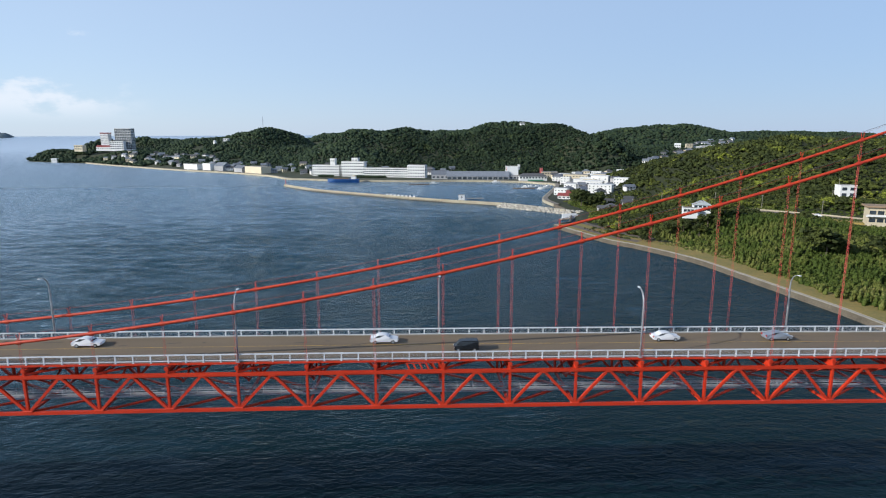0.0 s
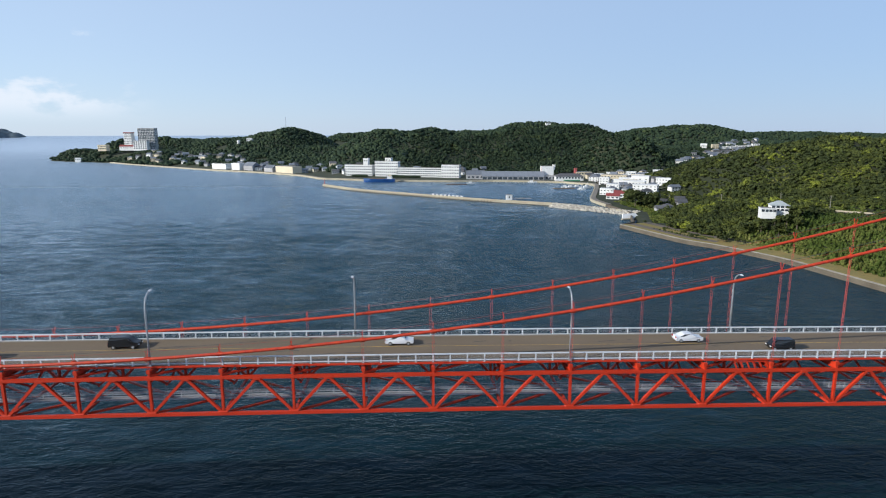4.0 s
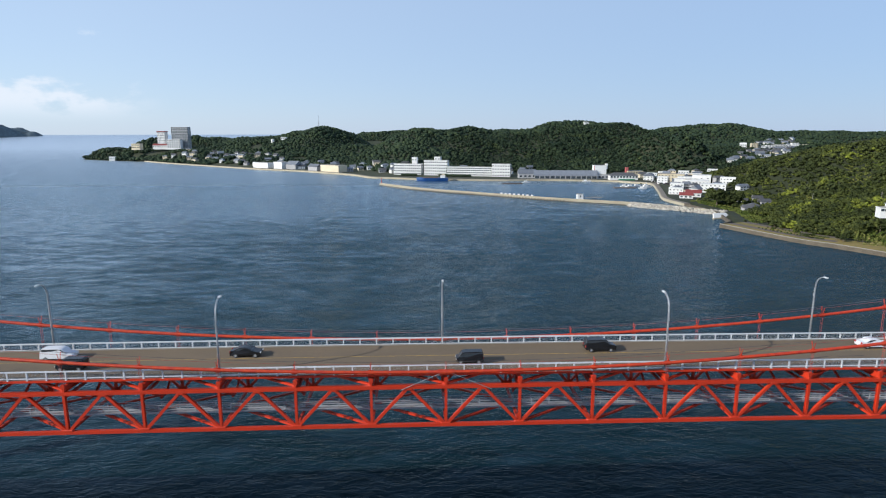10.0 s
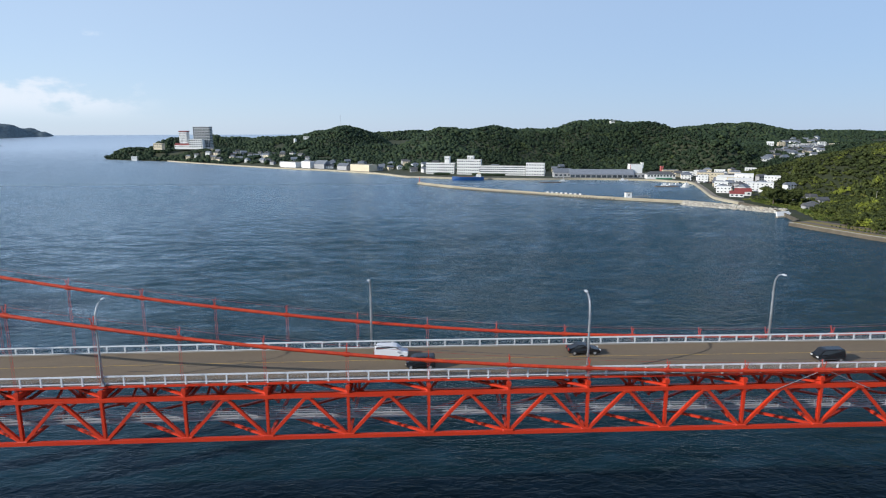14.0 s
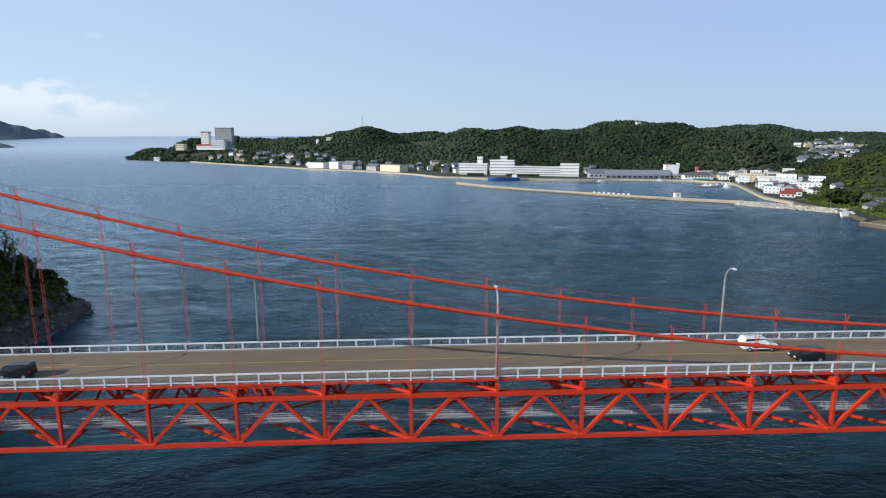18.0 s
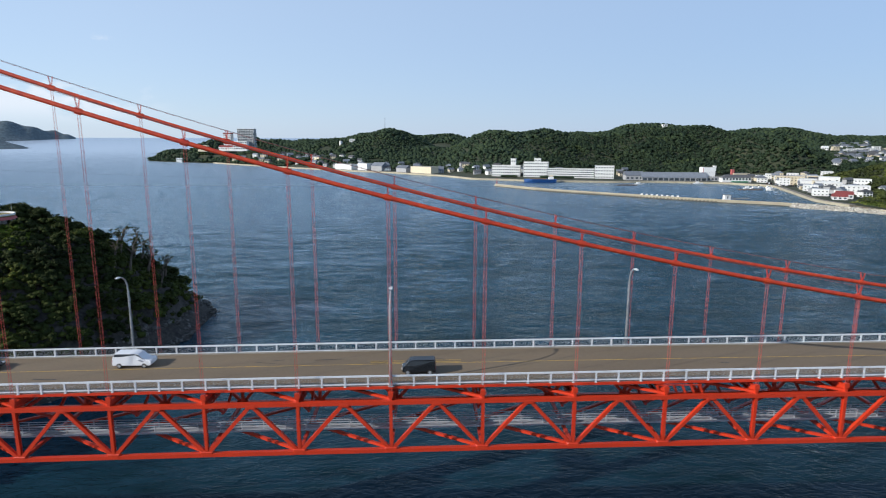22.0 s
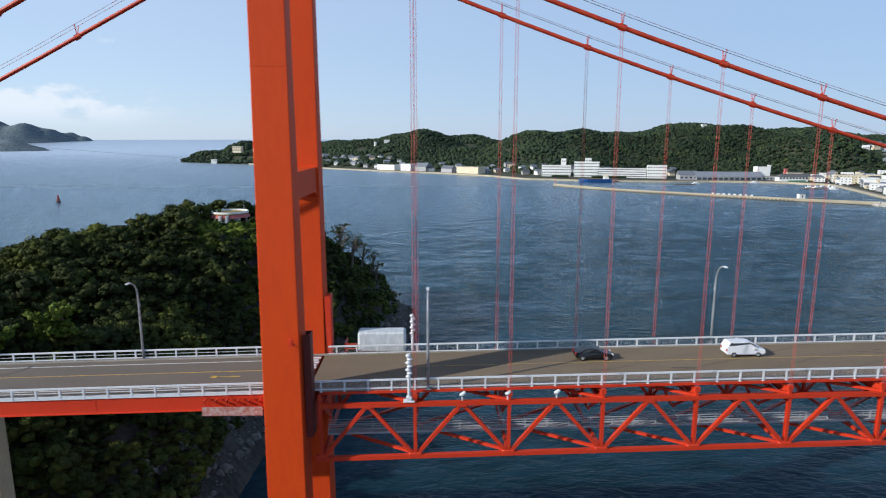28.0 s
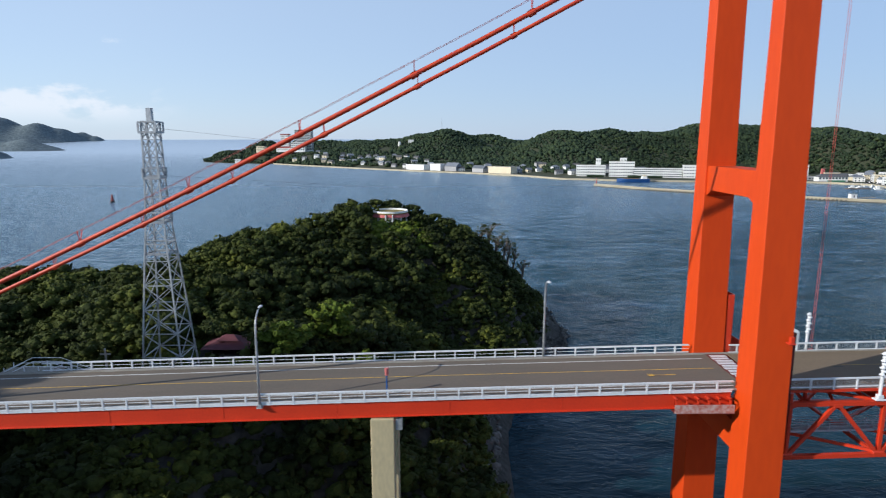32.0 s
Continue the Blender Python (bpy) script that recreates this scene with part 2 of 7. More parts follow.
ROPE = mat("dark_hand_rope", (0.09, 0.08, 0.085), 0.6)
REDROPE = mat("dull_red_hand_rope", (0.3, 0.06, 0.05), 0.6)
HANGER = mat("faded_red_hanger_rope", (0.5, 0.075, 0.06), 0.6)
ASPHALT = mat("worn_brown_asphalt", (0.2, 0.148, 0.092), 0.85, colour2=(0.15, 0.112, 0.072), scale=0.25, scale2=9.0, bump=0.004, bump_scale=30, stretch=(0.25, 1, 1))
WALKGREY = mat("grey_walkway_paint", (0.42, 0.43, 0.46), 0.6, colour2=(0.36, 0.37, 0.4), scale=0.8)
ASPHALT2 = mat("grey_brown_asphalt", (0.16, 0.13, 0.1), 0.88, colour2=(0.12, 0.1, 0.08), scale=0.3, scale2=9.0, bump=0.004, bump_scale=30, stretch=(0.25, 1, 1))
PATCH = mat("dark_asphalt_repair", (0.055, 0.052, 0.05), 0.85, colour2=(0.075, 0.07, 0.065), scale=3)
YELLOW = mat("worn_yellow_line_paint", (0.7, 0.42, 0.06), 0.7, colour2=(0.36, 0.24, 0.07), scale=1.5)
LINE = mat("white_line_paint", (0.7, 0.7, 0.68), 0.7, colour2=(0.45, 0.44, 0.42), scale=1.2)
KERB = mat("weathered_concrete", (0.34, 0.32, 0.28), 0.9, colour2=(0.22, 0.2, 0.17), scale=0.4, scale2=5.0, bump=0.01, bump_scale=8)
SEAWALL = mat("brown_weathered_seawall", (0.15, 0.125, 0.09), 0.9, colour2=(0.075, 0.062, 0.045), scale=0.15, scale2=1.6, bump=0.02, bump_scale=3)
SHELF = mat("grey_brown_shore_rock", (0.2, 0.19, 0.17), 0.95, colour2=(0.03, 0.028, 0.024), scale=0.2, scale2=1.4, bump=0.3, bump_scale=1.0)
CLIFF = mat("dark_cliff_rock", (0.068, 0.06, 0.05), 0.95, colour2=(0.02, 0.018, 0.015), scale=0.12, scale2=0.9, bump=0.5, bump_scale=0.5, ramp=(0.4, 0.62))
PIER = mat("pale_concrete_pier", (0.5, 0.42, 0.245), 0.85, colour2=(0.36, 0.31, 0.2), scale=0.3, scale2=3.0, bump=0.008, bump_scale=4, stretch=(1, 1, 0.35))
QUAY = mat("quay_concrete", (0.46, 0.41, 0.3), 0.9, colour2=(0.33, 0.29, 0.21), scale=0.08, scale2=0.9, bump=0.03, bump_scale=1.5)
ROCK = mat("shore_rock", (0.11, 0.1, 0.085), 0.9, colour2=(0.04, 0.036, 0.03), scale=0.25, scale2=2.0, bump=0.3, bump_scale=0.8, island=0.25)
ARMOUR = mat("armour_stone", (0.5, 0.47, 0.4), 0.9, colour2=(0.34, 0.31, 0.26), scale=0.4, bump=0.06, bump_scale=1.5, island=0.3)
WALLWHITE = mat("white_painted_wall", (0.8, 0.8, 0.78), 0.7, colour2=(0.68, 0.68, 0.66), scale=0.06, scale2=0.6, rand=0.05)
WALLCREAM = mat("cream_wall", (0.66, 0.58, 0.42), 0.75, colour2=(0.56, 0.48, 0.34), scale=0.08, scale2=0.7, rand=0.1)
WALLGREY = mat("grey_wall", (0.42, 0.42, 0.42), 0.75, colour2=(0.32, 0.32, 0.33), scale=0.08, scale2=0.7, rand=0.15)
GLASS = mat("dark_window_glass", (0.05, 0.065, 0.08), 0.15, rand=0.3, colour2=(0.03, 0.04, 0.05), scale=0.3)
ROOFGREY = mat("grey_sheet_roof", (0.2, 0.22, 0.25), 0.6, colour2=(0.14, 0.155, 0.18), scale=0.2, scale2=1.2, rand=0.2)
ROOFTILE = mat("dark_tile_roof", (0.075, 0.078, 0.085), 0.5, colour2=(0.11, 0.105, 0.1), scale=0.8, rand=0.35, bump=0.03, bump_scale=3)
ROOFRED = mat("red_roof", (0.26, 0.055, 0.045), 0.7, colour2=(0.2, 0.05, 0.05), scale=0.5)
PINK = mat("pink_red_band", (0.5, 0.13, 0.12), 0.7, colour2=(0.42, 0.11, 0.11), scale=0.5)
BLUE = mat("blue_hull_paint", (0.02, 0.09, 0.28), 0.45, colour2=(0.018, 0.07, 0.22), scale=0.5)
BLACKCAR = mat("black_car_paint", (0.012, 0.013, 0.015), 0.25)
WHITECAR = mat("white_car_paint", (0.75, 0.76, 0.78), 0.3)
SILVERCAR = mat("silver_car_paint", (0.35, 0.38, 0.43), 0.3, 0.5)
TYRE = mat("tyre_rubber", (0.02, 0.02, 0.02), 0.8)
CARGLASS = mat("car_glass", (0.05, 0.06, 0.07), 0.06)
LAMPRED = mat("tail_lamp_red", (0.35, 0.01, 0.01), 0.3)
LAMPWHITE = mat("head_lamp_clear", (0.7, 0.7, 0.7), 0.2)
BARK = mat("bark", (0.16, 0.13, 0.1), 0.9, colour2=(0.09, 0.07, 0.055), scale=1.5)
HILLSIDE = mat("hillside_scrub", (0.028, 0.04, 0.02), 0.95, colour2=(0.06, 0.062, 0.032), scale=0.02, scale2=0.3, ramp=(0.4, 0.7))
EARTH = mat("forest_floor", (0.03, 0.036, 0.014), 0.95, colour2=(0.016, 0.024, 0.008), scale=0.05, scale2=0.6)
LAWN = mat("dry_lawn", (0.3, 0.21, 0.06), 0.95, colour2=(0.17, 0.155, 0.045), scale=0.09, scale2=0.9, bump=0.03, bump_scale=2)
TOWNGROUND = mat("town_ground", (0.24, 0.22, 0.19), 0.9, colour2=(0.13, 0.13, 0.1), scale=0.03, scale2=0.3)
# darks lifted and blued: some of the far hills' haze is in the colour
LEAF = foliage("evergreen_leaves", ((0.0, (0.016, 0.029, 0.019)), (0.5, (0.03, 0.048, 0.026)), (0.8, (0.044, 0.064, 0.03)), (0.97, (0.075, 0.098, 0.034))), blotch=0.03)
LEAFNEAR = foliage("broad_leaves", ((0.0, (0.021, 0.03, 0.013)), (0.45, (0.048, 0.061, 0.02)), (0.72, (0.08, 0.095, 0.024)), (0.9, (0.21, 0.24, 0.035))), bump=0.35, bump_scale=1.6, blotch=0.03)
BAMBOO = foliage("bamboo_leaves", ((0.0, (0.03, 0.05, 0.012)), (0.4, (0.07, 0.1, 0.02)), (0.75, (0.14, 0.15, 0.04)), (1.0, (0.32, 0.26, 0.12))), bump=0.3, bump_scale=1.8, blotch=0.02)
# darker copy of the broad leaves: the cape's shade is partly in the colour
HEADLEAF = foliage("shaded_cape_leaves", ((0.0, (0.011, 0.016, 0.006)), (0.45, (0.034, 0.046, 0.012)), (0.75, (0.076, 0.092, 0.019)), (0.97, (0.16, 0.172, 0.024))), bump=0.3, bump_scale=2.2, blotch=0.04, cell=0.13)
SHRUB = foliage("bright_shrub_leaves", ((0.0, (0.05, 0.085, 0.012)), (0.5, (0.1, 0.14, 0.02)), (1.0, (0.16, 0.19, 0.025))), bump=0.3, bump_scale=2.0, blotch=0.05)
# island woods: distance haze is put into this pale blue-grey colour
FARHILL = foliage("haze_tinted_far_woods", ((0.0, (0.125, 0.16, 0.175)), (1.0, (0.165, 0.2, 0.21))), bump=2.0, bump_scale=0.06, blotch=0.004)
SEA = water_material()

# ---------------------------------------------------------------- helpers
def thing(name, label, category, at=(0, 0, 0), group="", kind=""):
    e = new(name)
    e.empty_display_size = 0.2
    e.matrix_basis = at if isinstance(at, Matrix) else Matrix.Translation(at)
    return tagged(e, label, category, group, kind)


def mesh_of(bm, name, material, smooth=False):
    me = bpy.data.meshes.new(name)
    bm.to_mesh(me)
    bm.free()
    me.materials.append(material)
    if smooth:
        me.shade_smooth()
    return me


def part(name, bm, material, parent, label="", m=None, smooth=False):
    """One mesh under a thing or a part; a bmesh, or a mesh that alike pieces share."""
    me = bm if isinstance(bm, bpy.types.Mesh) else mesh_of(bm, name, material, smooth)
    ob = new(name, me)
    if parent:
        ob.parent = parent
    if m is not None:
        ob.matrix_basis = m
    if label:
        ob["label"] = label
    return ob


def raw(name, verts, faces, material, smooth=False):
    me = bpy.data.meshes.new(name)
    me.from_pydata([tuple(v) for v in verts], [], [tuple(f) for f in faces])
    me.materials.append(material)
    if smooth:
        me.shade_smooth()
    me.update()
    return me


def box(bm, x0, x1, y0, y1, z0, z1, bevel=0.0):
    r = bmesh.ops.create_cube(bm, size=1, matrix=Matrix.LocRotScale(((x0 + x1) / 2, (y0 + y1) / 2, (z0 + z1) / 2), None, (x1 - x0, y1 - y0, z1 - z0)))
    if bevel:
        es = list({e for v in r["verts"] for e in v.link_edges})
        bmesh.ops.bevel(bm, geom=es, offset=bevel, segments=1, affect="EDGES")
    return bm


def boxes(*bs, bevel=0.0):
    bm = bmesh.new()
    for b in bs:
        box(bm, *b, bevel=bevel)
    return bm


def tube(points, radii, n=8, cap=True):
    """A swept round rod through the points."""
    pts = [Vector(p) for p in points]
    rs = radii if isinstance(radii, (list, tuple)) else [radii] * len(pts)
    bm = bmesh.new()
    rings = []
    for i, p in enumerate(pts):
        d = (pts[min(i + 1, len(pts) - 1)] - pts[max(i - 1, 0)]).normalized()
        u = d.cross(Vector((0, 1, 0.001))).normalized() if abs(d.y) < 0.95 else d.cross(Vector((1, 0, 0))).normalized()
        w = d.cross(u)
        rings.append([bm.verts.new(p + (u * math.cos(2 * math.pi * k / n) + w * math.sin(2 * math.pi * k / n)) * rs[i]) for k in range(n)])
    for a, b in zip(rings, rings[1:]):
        for k in range(n):
            bm.faces.new((a[k], a[(k + 1) % n], b[(k + 1) % n], b[k]))
    if cap:
        bm.faces.new(rings[0][::-1])
        bm.faces.new(rings[-1])
    bmesh.ops.recalc_face_normals(bm, faces=bm.faces)
    return bm


def sweep(profile, xs, f):
    """A section of (y, z) points swept along x; f(x) is the rise of the line."""
    bm = bmesh.new()
    rows = [[bm.verts.new((x, y, z + f(x))) for y, z in profile] for x in xs]
    n = len(profile)
    for a, b in zip(rows, rows[1:]):
        for k in range(n):
            bm.faces.new((a[k], b[k], b[(k + 1) % n], a[(k + 1) % n]))
    bm.faces.new(rows[0])
    bm.faces.new(rows[-1][::-1])
    bmesh.ops.recalc_face_normals(bm, faces=bm.faces)
    return bm


SHARED = {}


def unit_beam(material, kind="box"):
    """A bar of unit length, width and height along x that alike bars share: a box with a small chamfer, an I section or a round rod."""
    key = (material.name, kind)
    if key not in SHARED:
        if kind == "box":
            bm = boxes((0, 1, -0.5, 0.5, -0.5, 0.5))
        elif kind == "i":
            bm = boxes((0, 1, -0.5, 0.5, 0.4, 0.5), (0, 1, -0.5, 0.5, -0.5, -0.4), (0, 1, -0.08, 0.08, -0.4, 0.4))
        elif kind == "h":
            bm = boxes((0, 1, -0.5, -0.38, -0.5, 0.5), (0, 1, 0.38, 0.5, -0.5, 0.5), (0, 1, -0.38, 0.38, -0.08, 0.08))
        else:
            bm = tube([(0, 0, 0), (1, 0, 0)], 0.5, 8)
        SHARED[key] = mesh_of(bm, "bar_" + kind, material)
    return SHARED[key]


def beam(name, a, b, w, h, material, parent, kind="box", label=""):
    """A bar from a to b, w wide across and h high."""
    a, b = Vector(a), Vector(b)
    d = b - a
    x = d.normalized()
    y = Vector((0, 0, 1)).cross(x) if abs(x.z) < 0.99 else Vector((0, 1, 0))
    y = (y - x * y.dot(x)).normalized()
    z = x.cross(y)
    m = Matrix((x * d.length, y * w, z * h)).transposed().to_4x4()
    m.translation = a
    return part(name, unit_beam(material, kind), material, parent, label, m)

# ---------------------------------------------------------------- the sea
def ring_sheet(name, radii, n, f, material):
    verts, faces = [(0, 0, f(0))], []
    for r in radii:
        verts += [(r * math.cos(2 * math.pi * k / n), r * math.sin(2 * math.pi * k / n), f(r)) for k in range(n)]
    faces += [(0, 1 + k, 1 + (k + 1) % n) for k in range(n)]
    for i in range(len(radii) - 1):
        a, b = 1 + i * n, 1 + (i + 1) * n
        faces += [(a + k, b + k, b + (k + 1) % n, a + (k + 1) % n) for k in range(n)]
    return raw(name, verts, faces, material, True)


def sea_rise(r):
    s = max(0.0, (r - 3600) / 1250)
    return 46 * s * s


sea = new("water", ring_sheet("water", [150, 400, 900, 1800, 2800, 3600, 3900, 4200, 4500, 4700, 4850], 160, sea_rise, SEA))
tagged(sea, "deep blue rippled strait water with pale current streaks, painted paler with distance", "sea", kind="structure")

# ---------------------------------------------------------------- the suspension bridge
PANEL, N_PANEL, SPACING = 10.0, 23, 13.0
DECK, RAIL_TOP, TOP_CHORD, BOTTOM_CHORD = 39.78, 40.95, 38.2, 32.72
TOWER_X = 233.4


def camber(x):
    return -2.4 * (x / 230) ** 2


def top_z(x):
    return TOP_CHORD + camber(x) + 0.32 * (x / 230) ** 4


def bottom_z(x):
    return BOTTOM_CHORD + camber(x) - 0.24 * (x / 230) ** 4


def cable_z(x):
    return 40.25 + 8.5e-4 * x * x


bridge = thing("suspension_bridge", "orange-red painted steel suspension bridge with a truss deck over the strait", "bridge")
ks = list(range(-N_PANEL, N_PANEL + 1))
for side, y in ((-1, 0.0), (1, SPACING)):
    for k in ks:
        x, c = k * PANEL, camber(k * PANEL)
        beam("truss_vertical", (x, y, bottom_z(x)), (x, y, top_z(x) + 0.1), 0.42, 0.34, RED, bridge, "h")
        beam("floor_post", (x, y, top_z(x) + 0.1), (x, y, top_z(x) + 1.25), 0.26, 0.3, RED, bridge)
        g = boxes((-0.7, 0.7, -0.27, 0.27, -0.36, 0.36), bevel=0.12) if ("g", 1) not in SHARED else None
        if g:
            SHARED[("g", 1)] = mesh_of(g, "gusset", RED)
            SHARED[("g", 2)] = mesh_of(boxes((-0.55, 0.55, -0.27, 0.27, -0.36, 0.2), bevel=0.1), "gusset", RED)
        part("gusset_plate", SHARED[("g", 1)], RED, bridge, m=Matrix.Translation((x, y, bottom_z(x) + 0.1)))
        if k == N_PANEL:
            break
        x1, c1, xm = x + PANEL, camber(x + PANEL), x + PANEL / 2
        beam("bottom_chord", (x, y, bottom_z(x)), (x1, y, bottom_z(x1)), 0.5, 0.42, RED, bridge)
        beam("top_chord", (x, y, top_z(x)), (x1, y, top_z(x1)), 0.5, 0.44, RED, bridge)
        beam("truss_diagonal", (x, y, bottom_z(x)), (xm, y, top_z(xm)), 0.36, 0.38, RED, bridge)
        beam("truss_diagonal", (x1, y, bottom_z(x1)), (xm, y, top_z(xm)), 0.36, 0.38, RED, bridge)
        part("gusset_plate", SHARED[("g", 2)], RED, bridge, m=Matrix.Translation((xm, y, top_z(xm) - 0.12)))
for k in ks:
    x, c = k * PANEL, camber(k * PANEL)
    # cross frames: floor beam and struts
    beam("floor_beam", (x, 0.25, DECK + c - 1.05), (x, SPACING - 0.25, DECK + c - 1.05), 0.4, 0.9, RED, bridge, "i")
    beam("cross_strut", (x, 0.25, bottom_z(x)), (x, SPACING - 0.25, bottom_z(x)), 0.35, 0.35, RED, bridge)
    beam("cross_strut", (x, 0.25, top_z(x) - 0.6), (x, SPACING - 0.25, top_z(x) - 0.6), 0.3, 0.3, RED, bridge)
    # sway frame: a V that carries the walkway
    for y in (0.6, SPACING - 0.6):
        beam("sway_brace", (x, y, top_z(x) - 0.1), (x, 5.6 if y < 5 else 7.4, bottom_z(x) + 2.3), 0.26, 0.26, RED, bridge)
    beam("sway_strut", (x, 5.4, bottom_z(x) + 2.2), (x, 7.6, bottom_z(x) + 2.2), 0.26, 0.3, RED, bridge)
    if k < N_PANEL:
        x1, c1 = x + PANEL, camber(x + PANEL)
        for z, w in ((BOTTOM_CHORD + 0.05, 0.36), (TOP_CHORD + 0.35, 0.34)):
            for y in (0.2, SPACING - 0.2):
                # chevrons that point away from midspan
                if x >= 0:
                    beam("lateral_brace", (x, y, z + c), (x1, SPACING / 2, z + c1), w, 0.28, RED, bridge)
                else:
                    beam("lateral_brace", (x1, y, z + c1), (x, SPACING / 2, z + c), w, 0.28, RED, bridge)
xs_main = [-230 + 10 * i for i in range(47)]
for y in (0.85, 3.6, 6.5, 9.4, 12.15):
    edge = y in (0.85, 12.15)
    up, lo = (-0.1, -0.34) if edge else (-0.165, -0.5)
    part("stringer", sweep(((y - 0.14, DECK + lo), (y + 0.14, DECK + lo), (y + 0.14, DECK + up), (y - 0.14, DECK + up)), xs_main, camber), RED, bridge)

# maintenance walkway hung inside the truss
walkway = sweep(((4.3, BOTTOM_CHORD + 0.25), (5.5, BOTTOM_CHORD + 0.25), (5.5, BOTTOM_CHORD + 0.5), (4.3, BOTTOM_CHORD + 0.5)), xs_main, camber)
part("walkway_floor", walkway, WALKGREY, bridge, "grey steel inspection walkway")
for y in (4.35, 5.45):
    for dz in (0.85, 1.2, 1.5):
        part("walkway_rail", sweep(((y - 0.035, BOTTOM_CHORD + dz), (y + 0.035, BOTTOM_CHORD + dz), (y + 0.035, BOTTOM_CHORD + dz + 0.07), (y - 0.035, BOTTOM_CHORD + dz + 0.07)), xs_main, camber), WALKGREY, bridge)
    for i in range(185):
        x = -230 + 2.5 * i
        if i < 165:
            beam("walkway_post", (x, y, bottom_z(x) + 0.4), (x, y, bottom_z(x) + 1.55), 0.08, 0.08, WALKGREY, bridge)

# main cables, bands, hand ropes and hangers
cable_xs = [-TOWER_X + 2 * TOWER_X * i / 90 for i in range(91)]
for y in (0.0, SPACING):
    part("main_cable", tube([(x, y, cable_z(x)) for x in cable_xs], 0.23, 10), CABLE, bridge, smooth=True)
    ends = cable_z(TOWER_X)
    for s in (-1, 1):
        back = [(s * (TOWER_X + d), y, ends + 1.9 - 0.542 * d + 0.00052 * d * d) for d in (0, 15, 30, 45, 60, 75, 90, 100)]
        part("back_stay_cable", tube(back, 0.23, 10), CABLE, bridge, smooth=True)
        for dy in (-0.42, 0.42):
            part("hand_rope", tube([(p[0], p[1] + dy, p[2] + 1.25) for p in back], 0.022, 5), REDROPE, bridge)
        for d in range(3, 95, 11):
            z = ends + 1.9 - 0.542 * d + 0.00052 * d * d
            m = Matrix.Translation((s * (TOWER_X + d), y, z)) @ Matrix.Rotation(s * 0.49, 4, "Y")
            if ("band", 1) not in SHARED:
                b = tube([(-0.4, 0, 0), (0.4, 0, 0)], 0.262, 10)
                box(b, -0.34, 0.34, -0.05, 0.05, -0.32, 0.32)
                SHARED[("band", 1)] = mesh_of(b, "band", CABLE)
            part("cable_band", SHARED[("band", 1)], CABLE, bridge, m=m)
            for dy in (-0.42, 0.42):
                beam("rope_post", (s * (TOWER_X + d), y, z), (s * (TOWER_X + d), y + dy, z + 1.3), 0.07, 0.07, RED, bridge)
    for dy, r, m in ((-0.42, 0.018, REDROPE), (0.42, 0.028, ROPE)):
        part("hand_rope", tube([(x, y + dy, cable_z(x) + 1.25) for x in cable_xs], r, 5), m, bridge)
    for k in range(-22, 23):
        x, c = k * PANEL, camber(k * PANEL)
        zc = cable_z(x)
        part("cable_band", SHARED[("band", 1)], CABLE, bridge, m=Matrix.Translation((x, y, zc)) @ Matrix.Rotation(-math.atan(1.7e-3 * x), 4, "Y"))
        for dy in (-0.42, 0.42):
            beam("rope_post", (x, y, zc), (x, y + dy, zc + 1.3), 0.07, 0.07, RED, bridge)
        if zc - (DECK + c) > 0.6:
            for dx in (-0.12, 0.12):
                beam("hanger_rope", (x + dx, y, top_z(x) + 1.1), (x + dx, y, zc - 0.2), 0.048, 0.048, HANGER, bridge, "rod")
        beam("hanger_socket", (x - 0.27, y, top_z(x) + 0.95), (x + 0.27, y, top_z(x) + 0.95), 0.36, 0.5, RED, bridge)

# centre stays between cable and truss at midspan
for y in (0.0, SPACING):
    part("centre_clamp", tube([(-1.1, y, 40.25), (1.1, y, 40.25)], 0.34, 10), CABLE, bridge)
    for s in (-1, 1):
        part("centre_stay", tube([(s * 0.9, y - 0.32, 40.1), (s * 6.1, y - 0.32, TOP_CHORD - 0.35)], 0.045, 6), GALV, bridge, "pale steel centre stay rod")

# towers: leg sections as height, half width along the bridge, half depth across it, centre across it
LEG = ((3.0, 2.12, 2.0, -0.6), (25, 2.0, 1.8, -0.4), (41, 1.9, 1.65, -0.2), (57, 1.82, 1.42, 0.1), (70, 1.74, 1.2, 0.3), (89, 1.68, 1.05, 0.55))
LEG_GAP = SPACING + 1.0


def leg_at(z):
    return [float(np.interp(z, [r[0] for r in LEG], [r[i] for r in LEG])) for i in (1, 2, 3)]


def leg_mesh():
    bm = bmesh.new()
    rows = []
    for z, hx, hy, cy in LEG:
        rows.append([bm.verts.new((sx_ * hx, cy + sy_ * hy, z)) for sx_, sy_ in ((-1, -1), (1, -1), (1, 1), (-1, 1))])
    for a, b in zip(rows, rows[1:]):
        for k in range(4):
            bm.faces.new((a[k], a[(k + 1) % 4], b[(k + 1) % 4], b[k]))
    bm.faces.new(rows[0][::-1])
    bm.faces.new(rows[-1])
    bmesh.ops.bevel(bm, geom=list(bm.edges), offset=0.06, segments=1, affect="EDGES")
    return bm


